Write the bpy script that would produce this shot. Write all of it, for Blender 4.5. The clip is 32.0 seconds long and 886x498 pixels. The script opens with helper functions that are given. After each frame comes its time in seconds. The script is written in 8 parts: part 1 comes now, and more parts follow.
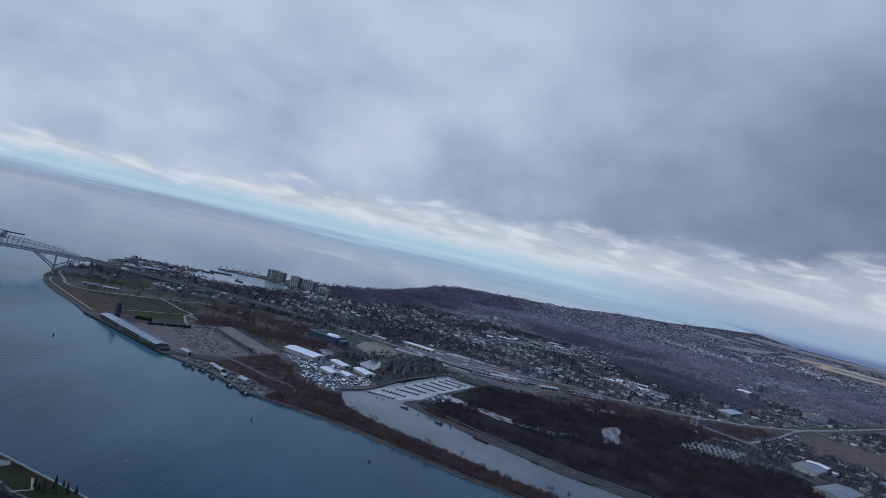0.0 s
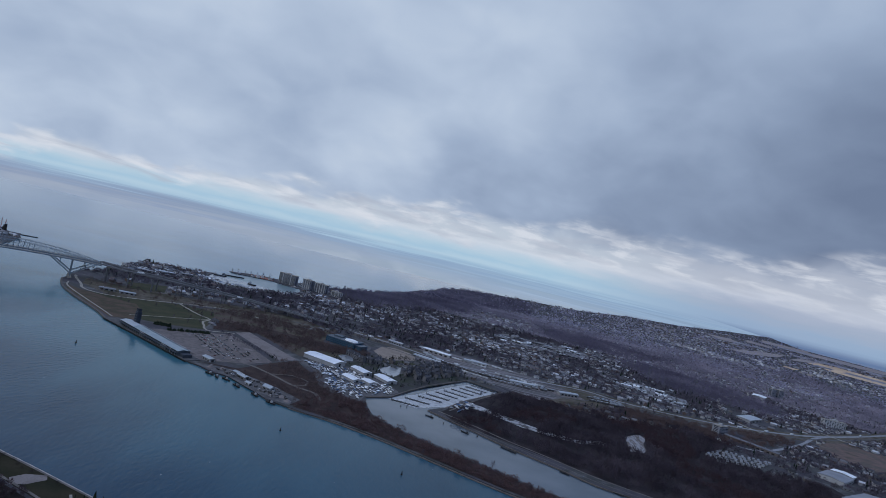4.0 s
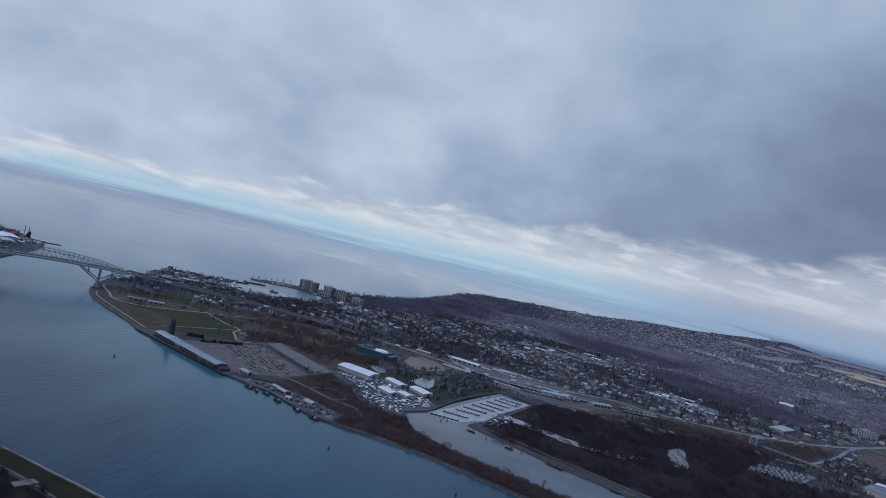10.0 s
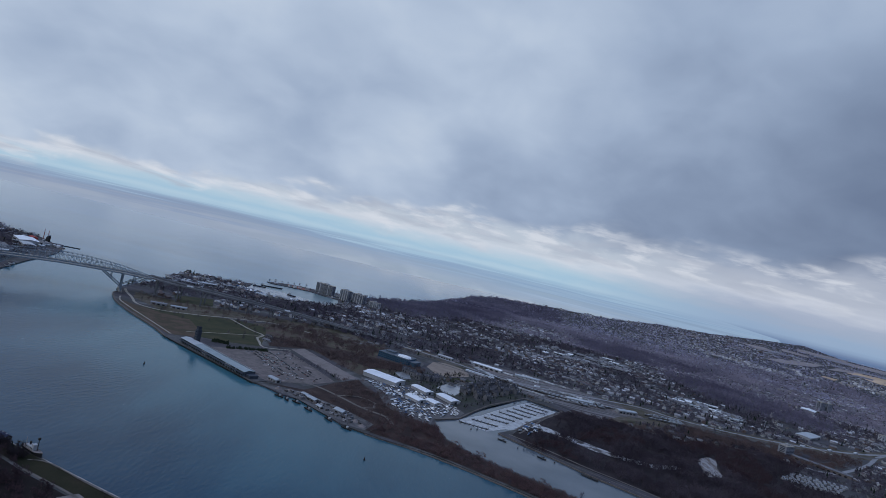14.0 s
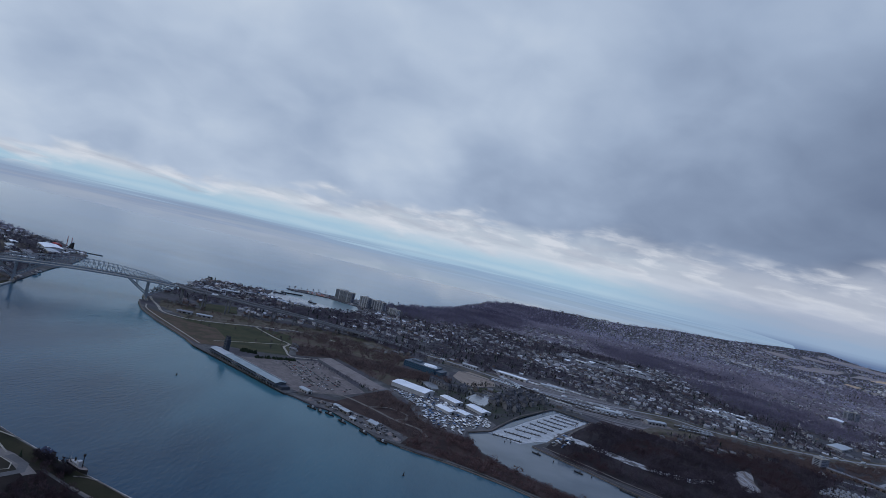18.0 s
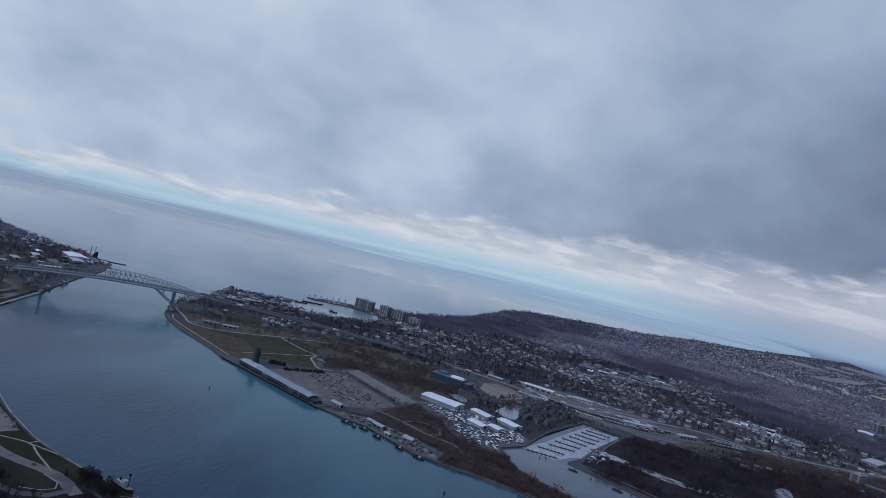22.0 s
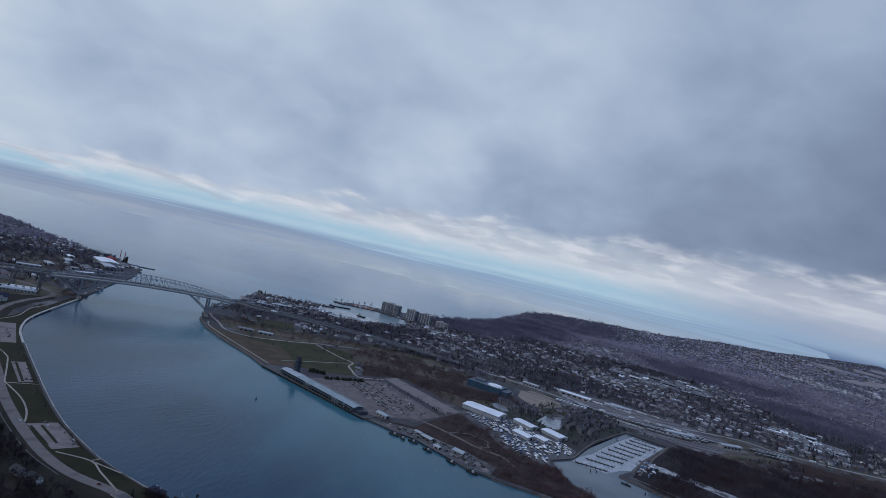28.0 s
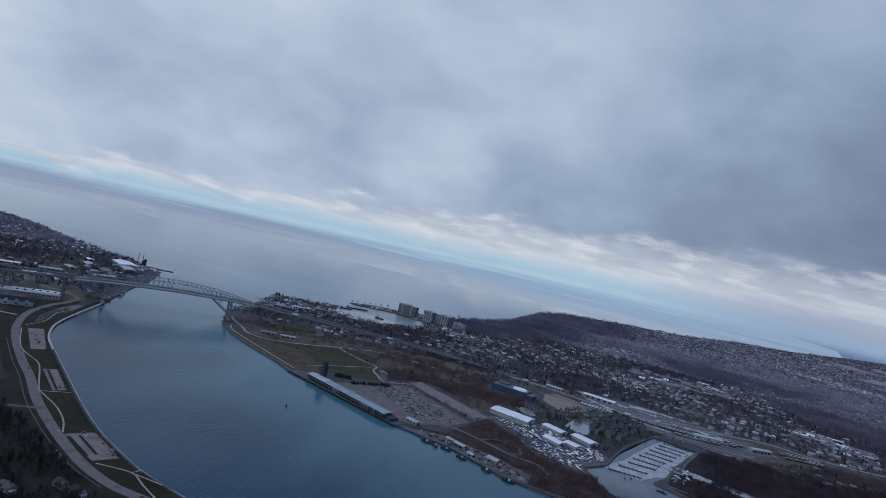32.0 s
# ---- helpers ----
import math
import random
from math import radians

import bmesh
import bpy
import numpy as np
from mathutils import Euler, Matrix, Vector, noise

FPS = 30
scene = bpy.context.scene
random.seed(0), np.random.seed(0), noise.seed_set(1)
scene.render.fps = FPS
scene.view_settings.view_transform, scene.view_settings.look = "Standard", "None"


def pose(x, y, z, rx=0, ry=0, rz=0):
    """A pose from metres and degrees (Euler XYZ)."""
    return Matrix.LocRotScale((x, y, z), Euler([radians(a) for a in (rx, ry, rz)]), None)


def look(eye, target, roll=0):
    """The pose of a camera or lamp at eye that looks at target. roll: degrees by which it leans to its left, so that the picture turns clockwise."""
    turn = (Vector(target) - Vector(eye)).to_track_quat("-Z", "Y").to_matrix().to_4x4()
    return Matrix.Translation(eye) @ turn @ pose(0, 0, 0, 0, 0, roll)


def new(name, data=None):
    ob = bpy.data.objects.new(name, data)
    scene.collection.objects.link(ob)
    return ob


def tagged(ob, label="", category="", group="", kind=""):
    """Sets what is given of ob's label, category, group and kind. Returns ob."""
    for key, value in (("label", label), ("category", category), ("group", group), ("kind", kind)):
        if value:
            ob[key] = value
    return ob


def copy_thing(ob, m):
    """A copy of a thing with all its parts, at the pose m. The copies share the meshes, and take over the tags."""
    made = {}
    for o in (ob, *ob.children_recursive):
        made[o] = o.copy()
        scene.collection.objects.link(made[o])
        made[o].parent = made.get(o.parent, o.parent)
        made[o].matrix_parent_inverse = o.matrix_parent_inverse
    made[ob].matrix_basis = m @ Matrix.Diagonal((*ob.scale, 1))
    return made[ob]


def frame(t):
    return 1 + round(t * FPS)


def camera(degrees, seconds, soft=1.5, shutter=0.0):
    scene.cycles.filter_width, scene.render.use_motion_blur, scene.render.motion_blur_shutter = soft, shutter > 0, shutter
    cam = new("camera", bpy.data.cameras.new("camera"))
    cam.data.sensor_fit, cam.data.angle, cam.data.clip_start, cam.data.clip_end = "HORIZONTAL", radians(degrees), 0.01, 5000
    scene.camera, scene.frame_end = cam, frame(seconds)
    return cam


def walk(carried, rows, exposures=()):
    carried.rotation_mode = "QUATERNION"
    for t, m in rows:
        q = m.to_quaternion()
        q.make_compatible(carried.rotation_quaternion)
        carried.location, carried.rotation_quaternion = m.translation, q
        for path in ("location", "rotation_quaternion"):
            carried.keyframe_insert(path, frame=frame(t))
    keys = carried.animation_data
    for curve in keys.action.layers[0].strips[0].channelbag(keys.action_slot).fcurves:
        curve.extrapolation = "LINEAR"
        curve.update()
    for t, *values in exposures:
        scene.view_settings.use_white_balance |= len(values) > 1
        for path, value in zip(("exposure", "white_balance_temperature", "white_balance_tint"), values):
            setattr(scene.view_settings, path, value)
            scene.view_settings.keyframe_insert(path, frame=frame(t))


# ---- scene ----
cam = camera(74.0, 32.0, soft=0.8)
ROWS = [
    (0.0, 4.62, -4.05, 269.8, 89.993, -13.201, 1.359),
    (0.5, -0.12, -2.63, 269.87, 90.001, -13.243, 1.41),
    (1.0, -4.87, -1.22, 269.93, 90.003, -13.248, 1.439),
    (1.5, -9.61, 0.17, 270.0, 89.996, -13.244, 1.463),
    (2.0, -14.36, 1.55, 270.07, 89.99, -13.239, 1.503),
    (2.5, -19.11, 2.92, 270.14, 89.99, -13.237, 1.55),
    (3.0, -23.87, 4.27, 270.2, 89.993, -13.248, 1.592),
    (3.5, -28.62, 5.61, 270.27, 89.991, -13.265, 1.629),
    (5.5, -47.67, 10.85, 270.54, 90.024, -13.212, 1.772),
    (6.0, -52.43, 12.13, 270.61, 90.012, -13.202, 1.829),
    (6.5, -57.19, 13.4, 270.68, 89.995, -13.191, 1.879),
    (7.0, -61.96, 14.66, 270.75, 89.992, -13.179, 1.937),
    (7.5, -66.73, 15.9, 270.81, 90.012, -13.173, 2.001),
    (8.0, -71.49, 17.14, 270.88, 90.042, -13.169, 2.065),
    (8.5, -76.26, 18.36, 270.95, 90.068, -13.18, 2.127),
    (9.0, -81.03, 19.58, 271.02, 90.094, -13.202, 2.197),
    (9.5, -85.8, 20.78, 271.08, 90.113, -13.204, 2.273),
    (10.0, -90.56, 21.97, 271.15, 90.128, -13.184, 2.351),
    (10.5, -95.33, 23.15, 271.22, 90.155, -13.182, 2.437),
    (11.0, -100.1, 24.33, 271.29, 90.185, -13.204, 2.529),
    (11.5, -104.87, 25.49, 271.36, 90.199, -13.211, 2.622),
    (12.0, -109.63, 26.64, 271.42, 90.183, -13.196, 2.717),
    (12.5, -114.4, 27.78, 271.49, 90.139, -13.18, 2.801),
    (13.0, -119.16, 28.92, 271.56, 90.091, -13.173, 2.874),
    (13.5, -123.92, 30.04, 271.63, 90.062, -13.17, 2.961),
    (14.0, -128.69, 31.16, 271.69, 90.043, -13.175, 3.078),
    (14.5, -133.45, 32.27, 271.76, 90.021, -13.198, 3.205),
    (16.5, -152.47, 36.61, 272.03, 90.117, -13.204, 3.78),
    (17.0, -157.22, 37.68, 272.1, 90.151, -13.191, 3.878),
    (17.5, -161.96, 38.74, 272.17, 90.187, -13.189, 3.977),
    (18.0, -166.71, 39.79, 272.24, 90.226, -13.184, 4.089),
    (18.5, -171.45, 40.83, 272.3, 90.271, -13.167, 4.213),
    (19.0, -176.19, 41.87, 272.37, 90.328, -13.164, 4.339),
    (19.5, -180.92, 42.9, 272.44, 90.376, -13.178, 4.474),
    (20.0, -185.66, 43.92, 272.51, 90.42, -13.18, 4.623),
    (20.5, -190.38, 44.94, 272.58, 90.483, -13.168, 4.773),
    (21.0, -195.11, 45.95, 272.64, 90.546, -13.179, 4.915),
    (21.5, -199.83, 46.95, 272.71, 90.59, -13.203, 5.051),
    (22.0, -204.55, 47.95, 272.78, 90.621, -13.202, 5.176),
    (22.5, -209.26, 48.94, 272.85, 90.64, -13.188, 5.28),
    (23.0, -213.97, 49.93, 272.91, 90.638, -13.173, 5.365),
    (23.5, -218.67, 50.91, 272.98, 90.617, -13.155, 5.443),
    (24.0, -223.37, 51.88, 273.05, 90.58, -13.152, 5.518),
    (24.5, -228.07, 52.85, 273.12, 90.527, -13.164, 5.588),
    (26.5, -246.79, 56.68, 273.39, 90.377, -13.122, 6.008),
    (27.0, -251.46, 57.63, 273.46, 90.375, -13.086, 6.184),
    (27.5, -256.12, 58.57, 273.52, 90.36, -13.071, 6.33),
    (28.0, -260.78, 59.51, 273.59, 90.331, -13.047, 6.438),
    (28.5, -265.43, 60.45, 273.66, 90.296, -13.019, 6.538),
    (29.0, -270.07, 61.38, 273.73, 90.261, -13.004, 6.65),
    (29.5, -274.71, 62.31, 273.79, 90.226, -12.978, 6.761),
    (30.0, -279.34, 63.23, 273.86, 90.185, -12.935, 6.866),
    (30.5, -283.96, 64.16, 273.93, 90.141, -12.899, 6.969),
    (31.0, -288.58, 65.08, 274.0, 90.099, -12.868, 7.065),
    (31.5, -293.19, 65.99, 274.07, 90.062, -12.832, 7.14),
    (32.0, -297.79, 66.91, 274.13, 90.033, -12.803, 7.194),
]
walk(cam, [(t, pose(x, y, z, rx, ry, rz)) for t, x, y, z, rx, ry, rz in ROWS], [(0.0, 0.0), (12.0, -0.03), (32.0, -0.08)])

# ---- world and light ----
CENTRE, BEND, RIM, RISE = (-147.0, 34.0), 3400.0, 4820.0, 231.0   # the far ground curls up to the seen horizon


def far_rise(x, y):
    """How much the far ground is lifted, so that it meets the horizon before the lens's far limit."""
    r = math.hypot(x - CENTRE[0], y - CENTRE[1])
    return RISE * (max(0.0, r - BEND) / (RIM - BEND)) ** 2


world = bpy.data.worlds.new("overcast_sky")
scene.world = world
world.use_nodes = True
wn, wl = world.node_tree.nodes, world.node_tree.links
wn.clear()


def wnode(kind, **values):
    n = wn.new(kind)
    for key, value in values.items():
        setattr(n, key, value)
    return n


def wmath(op, a, b=None, c=None, clamp=False):
    n = wnode("ShaderNodeMath", operation=op, use_clamp=clamp)
    for i, v in enumerate((a, b, c)):
        if v is None:
            continue
        if isinstance(v, (int, float)):
            n.inputs[i].default_value = v
        else:
            wl.new(v, n.inputs[i])
    return n.outputs[0]


def wramp(fac, stops):
    n = wnode("ShaderNodeValToRGB")
    while len(n.color_ramp.elements) < len(stops):
        n.color_ramp.elements.new(0.5)
    for e, (at, col) in zip(n.color_ramp.elements, stops):
        e.position, e.color = at, (*col, 1)
    wl.new(fac, n.inputs[0])
    return n.outputs[0]


def wmix(fac, a, b, blend="MIX"):
    n = wnode("ShaderNodeMix", data_type="RGBA", blend_type=blend)
    for sock, v in ((n.inputs[0], fac), (n.inputs[6], a), (n.inputs[7], b)):
        if isinstance(v, (int, float)):
            sock.default_value = v
        elif isinstance(v, tuple):
            sock.default_value = (*v, 1)
        else:
            wl.new(v, sock)
    return n.outputs[2]


coord = wnode("ShaderNodeTexCoord")
split = wnode("ShaderNodeSeparateXYZ")
wl.new(coord.outputs["Generated"], split.inputs[0])
sx, sy, sz = split.outputs
up = wmath("ADD", sz, 0.0079)   # over the dipped horizon; below it the sky's colours repeat for the painted lake
height = wmath("ABSOLUTE", up)
over = wmath("ADD", height, 0.50)
cx, cy = wmath("DIVIDE", sx, over), wmath("DIVIDE", sy, over)
plane = wnode("ShaderNodeCombineXYZ")
wl.new(cx, plane.inputs[0]), wl.new(cy, plane.inputs[1])


def wnoise(scale, detail, rough=0.5, bend=0.0, at=None):
    n = wnode("ShaderNodeTexNoise")
    n.inputs["Scale"].default_value, n.inputs["Detail"].default_value = scale, detail
    n.inputs["Roughness"].default_value, n.inputs["Distortion"].default_value = rough, bend
    wl.new(at or plane.outputs[0], n.inputs["Vector"])
    return n.outputs["Fac"]


def wmap(value, a, b, to_a=0.0, to_b=1.0):
    n = wnode("ShaderNodeMapRange", interpolation_type="SMOOTHSTEP")
    for k, v in enumerate((a, b, to_a, to_b)):
        n.inputs[k + 1].default_value = v
    wl.new(value, n.inputs[0])
    return n.outputs[0]


def wstretch(across, high):
    n = wnode("ShaderNodeCombineXYZ")
    wl.new(wmath("MULTIPLY", sx, across), n.inputs[0]), wl.new(wmath("MULTIPLY", up, high), n.inputs[1])
    return n.outputs[0]


# cloud deck in broad soft puffs, with finer billows on them
puffs = wmath("ADD", wmath("ADD", wmath("MULTIPLY", wnoise(1.25, 1.8, 0.45, 0.3), 0.62), wmath("MULTIPLY", wnoise(3.6, 3.5, 0.45, 0.35), 0.30)), wmath("MULTIPLY", wnoise(10.0, 4.0, 0.5, 0.4), 0.08))
# its underside hangs darkest over the gap, most of all to the right
under = wmath("MULTIPLY", wmap(wmath("SUBTRACT", height, wmath("MULTIPLY", sx, 0.16)), 0.30, 0.02), wmap(sx, -0.75, 0.35, 0.06, 0.055))
tone = wmath("SUBTRACT", wmath("ADD", puffs, wmath("MULTIPLY", sx, -0.215)), under, clamp=True)
cloud_col = wramp(tone, [(0.22, (0.150, 0.200, 0.310)), (0.36, (0.235, 0.305, 0.440)), (0.46, (0.325, 0.410, 0.560)), (0.56, (0.430, 0.520, 0.665)), (0.68, (0.57, 0.65, 0.76))])
# clear gap between the deck and the lake, taller to the right, closed by soft white cloud along its top
reach = wmath("ADD", wmath("MULTIPLY", sx, 0.068), 0.072)
share = wmath("DIVIDE", wmath("ADD", height, wmath("MULTIPLY", wmath("SUBTRACT", wnoise(5.0, 3.5, 0.5, 0.4), 0.5), 0.08)), wmath("MAXIMUM", reach, 0.02))
banks = wmath("MULTIPLY", wmath("SUBTRACT", wnoise(1.0, 4.0, 0.55, 0.3, wstretch(11.0, 60.0)), 0.5), 0.6)
at_gap = wmath("ADD", wmath("MULTIPLY", wmath("DIVIDE", height, wmath("MAXIMUM", reach, 0.02)), wmap(sx, -0.5, 0.05, 1.0, 1.75)), banks, clamp=True)
gap_left = wramp(at_gap, [(0.0, (0.43, 0.60, 0.75)), (0.18, (0.37, 0.56, 0.73)), (0.36, (0.43, 0.595, 0.74)), (0.58, (0.51, 0.62, 0.75)), (0.75, (0.585, 0.655, 0.765)), (1.0, (0.50, 0.57, 0.68))])
gap_right = wramp(at_gap, [(0.0, (0.28, 0.40, 0.59)), (0.18, (0.30, 0.41, 0.59)), (0.36, (0.33, 0.41, 0.565)), (0.54, (0.365, 0.43, 0.58)), (0.78, (0.50, 0.55, 0.675)), (1.0, (0.43, 0.475, 0.59))])
gap_col = wmix(wmap(sx, 0.12, 0.46), gap_left, gap_right)
air = wnode("ShaderNodeTexSky", sky_type="NISHITA", sun_disc=False, sun_elevation=radians(55), sun_rotation=radians(-100))
wl.new(coord.outputs["Generated"], air.inputs["Vector"])
gap_col = wmix(0.10, gap_col, wmix(1.0, air.outputs[0], (0.08, 0.08, 0.08), "MULTIPLY"))
# the deck thins overhead and lets more blue through
overhead = wramp(height, [(0.45, (0, 0, 0)), (0.8, (1, 1, 1))])
cloud_col = wmix(overhead, cloud_col, wmix(0.88, cloud_col, (0.20, 0.37, 0.82)))
sky_col = wmix(wmap(share, 0.66, 1.25), gap_col, cloud_col)
# sunlit white tops of broken cloud along the deck's edge
edge = wmath("MULTIPLY", wmap(share, 0.30, 0.66), wmap(share, 1.25, 0.90))
tops = wmath("MULTIPLY", wmap(wnoise(1.0, 4.5, 0.55, 0.3, wstretch(14.0, 50.0)), 0.44, 0.66), 0.75)
sky_col = wmix(wmath("MULTIPLY", edge, tops), sky_col, (0.66, 0.695, 0.77))
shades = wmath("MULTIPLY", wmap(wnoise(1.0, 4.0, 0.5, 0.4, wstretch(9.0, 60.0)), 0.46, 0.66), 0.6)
sky_col = wmix(wmath("MULTIPLY", edge, shades), sky_col, (0.40, 0.445, 0.545))
# open lake past the built water: backdrop colour with the low sky's reflection painted in, in long streaks of wind
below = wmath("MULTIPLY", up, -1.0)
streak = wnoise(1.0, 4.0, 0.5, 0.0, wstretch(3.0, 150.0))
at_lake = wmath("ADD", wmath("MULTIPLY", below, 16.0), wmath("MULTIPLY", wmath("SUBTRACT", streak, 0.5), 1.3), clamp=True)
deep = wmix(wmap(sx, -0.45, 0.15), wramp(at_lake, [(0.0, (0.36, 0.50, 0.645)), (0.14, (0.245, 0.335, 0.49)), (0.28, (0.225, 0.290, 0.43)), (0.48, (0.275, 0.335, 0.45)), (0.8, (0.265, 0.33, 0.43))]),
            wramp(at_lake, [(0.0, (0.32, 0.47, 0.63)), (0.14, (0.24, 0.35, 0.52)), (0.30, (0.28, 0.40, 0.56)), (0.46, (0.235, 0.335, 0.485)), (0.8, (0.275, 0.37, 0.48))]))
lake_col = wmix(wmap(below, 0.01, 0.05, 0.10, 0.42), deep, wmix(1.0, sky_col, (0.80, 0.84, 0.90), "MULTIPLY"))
# far shore that thickens to the right, over the lake's last strip; its blue is painted haze
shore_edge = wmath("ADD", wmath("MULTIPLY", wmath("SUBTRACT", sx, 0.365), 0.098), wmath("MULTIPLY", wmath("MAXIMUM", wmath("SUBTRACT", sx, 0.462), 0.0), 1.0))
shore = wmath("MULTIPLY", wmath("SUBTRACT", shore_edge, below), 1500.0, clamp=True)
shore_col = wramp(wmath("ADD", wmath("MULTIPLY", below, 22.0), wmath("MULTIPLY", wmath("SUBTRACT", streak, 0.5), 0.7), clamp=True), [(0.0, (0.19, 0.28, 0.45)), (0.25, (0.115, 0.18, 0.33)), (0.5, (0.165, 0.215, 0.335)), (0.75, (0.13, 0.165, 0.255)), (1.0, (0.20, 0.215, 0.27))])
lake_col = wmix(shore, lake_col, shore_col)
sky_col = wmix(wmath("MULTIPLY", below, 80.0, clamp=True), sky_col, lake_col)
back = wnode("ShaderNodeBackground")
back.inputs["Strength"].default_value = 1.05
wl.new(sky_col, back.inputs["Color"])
wout = wnode("ShaderNodeOutputWorld")
wl.new(back.outputs[0], wout.inputs["Surface"])

sun = new("sun", bpy.data.lights.new("sun", "SUN"))
sun.data.energy, sun.data.angle, sun.data.color = 0.72, radians(30), (1.0, 0.985, 0.97)
sun.matrix_world = look((0, 0, 900), (450, 195, 200))

# ---- materials ----


def material(name, stops, scale=0.05, rough=0.85, detail=6.0, bump=0.0, bump_scale=1.0, metal=0.0, fine=0.0, spec=0.13, random_tint=0.0, stretch=None):
    """A surface whose colour wanders through the stops with a noise of that scale (per metre), with finer grain and relief."""
    m = bpy.data.materials.new(name)
    m.use_nodes = True
    n, l = m.node_tree.nodes, m.node_tree.links
    b = n["Principled BSDF"]
    b.inputs["Roughness"].default_value, b.inputs["Metallic"].default_value = rough, metal
    b.inputs["Specular IOR Level"].default_value = spec
    geo = n.new("ShaderNodeNewGeometry")
    where = geo.outputs["Position"]
    if stretch:
        mp = n.new("ShaderNodeMapping")
        mp.inputs["Rotation"].default_value, mp.inputs["Scale"].default_value = (0, 0, stretch[0]), (stretch[1], stretch[2], 1)
        l.new(where, mp.inputs[0])
        where = mp.outputs[0]
    a = n.new("ShaderNodeTexNoise")
    a.inputs["Scale"].default_value, a.inputs["Detail"].default_value = scale, detail
    l.new(where, a.inputs["Vector"])
    ramp = n.new("ShaderNodeValToRGB")
    while len(ramp.color_ramp.elements) < len(stops):
        ramp.color_ramp.elements.new(0.5)
    for i, (e, col) in enumerate(zip(ramp.color_ramp.elements, stops)):
        e.position, e.color = 0.3 + 0.4 * i / max(1, len(stops) - 1), (*col, 1)
    l.new(a.outputs["Fac"], ramp.inputs[0])
    out = ramp.outputs[0]
    if fine or random_tint:
        g = n.new("ShaderNodeTexNoise")
        g.inputs["Scale"].default_value, g.inputs["Detail"].default_value = scale * 14, 3.0
        l.new(where, g.inputs["Vector"])
        hsv = n.new("ShaderNodeHueSaturation")
        mr = n.new("ShaderNodeMapRange")
        mr.inputs[3].default_value, mr.inputs[4].default_value = 1 - fine, 1 + fine
        l.new(g.outputs["Fac"], mr.inputs[0])
        val = mr.outputs[0]
        if random_tint:
            info = n.new("ShaderNodeObjectInfo")
            r2 = n.new("ShaderNodeMapRange")
            r2.inputs[3].default_value, r2.inputs[4].default_value = 1 - random_tint, 1 + random_tint
            l.new(info.outputs["Random"], r2.inputs[0])
            mul = n.new("ShaderNodeMath")
            mul.operation = "MULTIPLY"
            l.new(val, mul.inputs[0]), l.new(r2.outputs[0], mul.inputs[1])
            val = mul.outputs[0]
        l.new(val, hsv.inputs["Value"])
        l.new(out, hsv.inputs["Color"])
        out = hsv.outputs[0]
    l.new(out, b.inputs["Base Color"])
    if bump:
        t = n.new("ShaderNodeTexNoise")
        t.inputs["Scale"].default_value, t.inputs["Detail"].default_value = bump_scale, 4.0
        l.new(where, t.inputs["Vector"])
        bp = n.new("ShaderNodeBump")
        bp.inputs["Strength"].default_value, bp.inputs["Distance"].default_value = bump, 0.5
        l.new(t.outputs["Fac"], bp.inputs["Height"])
        l.new(bp.outputs[0], b.inputs["Normal"])
    return m


def twig_material(*args, **more):
    """Fine twigs, each clump far finer than its triangles: their shading leans towards the open sky."""
    m = material(*args, **more)
    n, l = m.node_tree.nodes, m.node_tree.links
    geo, mixed = n.new("ShaderNodeNewGeometry"), n.new("ShaderNodeMix")
    mixed.data_type = "VECTOR"
    mixed.inputs[0].default_value, mixed.inputs[5].default_value = 0.62, (0, 0, 1)
    l.new(geo.outputs["Normal"], mixed.inputs[4]), l.new(mixed.outputs[1], n["Principled BSDF"].inputs["Normal"])
    return m


def island_material(name, stops, rough=0.8, spec=0.2):
    """Joined small pieces, each with a colour of its own out of the stops."""
    m = bpy.data.materials.new(name)
    m.use_nodes = True
    n, l = m.node_tree.nodes, m.node_tree.links
    b = n["Principled BSDF"]
    b.inputs["Roughness"].default_value, b.inputs["Specular IOR Level"].default_value = rough, spec
    geo = n.new("ShaderNodeNewGeometry")
    ramp = n.new("ShaderNodeValToRGB")
    ramp.color_ramp.interpolation = "CONSTANT"
    while len(ramp.color_ramp.elements) < len(stops):
        ramp.color_ramp.elements.new(0.5)
    for i, (e, col) in enumerate(zip(ramp.color_ramp.elements, stops)):
        e.position, e.color = i / len(stops), (*col, 1)
    l.new(geo.outputs["Random Per Island"], ramp.inputs[0])
    grain = n.new("ShaderNodeTexNoise")
    grain.inputs["Scale"].default_value = 0.4
    l.new(geo.outputs["Position"], grain.inputs["Vector"])
    hsv = n.new("ShaderNodeHueSaturation")
    mr = n.new("ShaderNodeMapRange")
    mr.inputs[3].default_value, mr.inputs[4].default_value = 0.8, 1.2
    l.new(grain.outputs["Fac"], mr.inputs[0]), l.new(mr.outputs[0], hsv.inputs["Value"])
    l.new(ramp.outputs[0], hsv.inputs["Color"]), l.new(hsv.outputs[0], b.inputs["Base Color"])
    return m


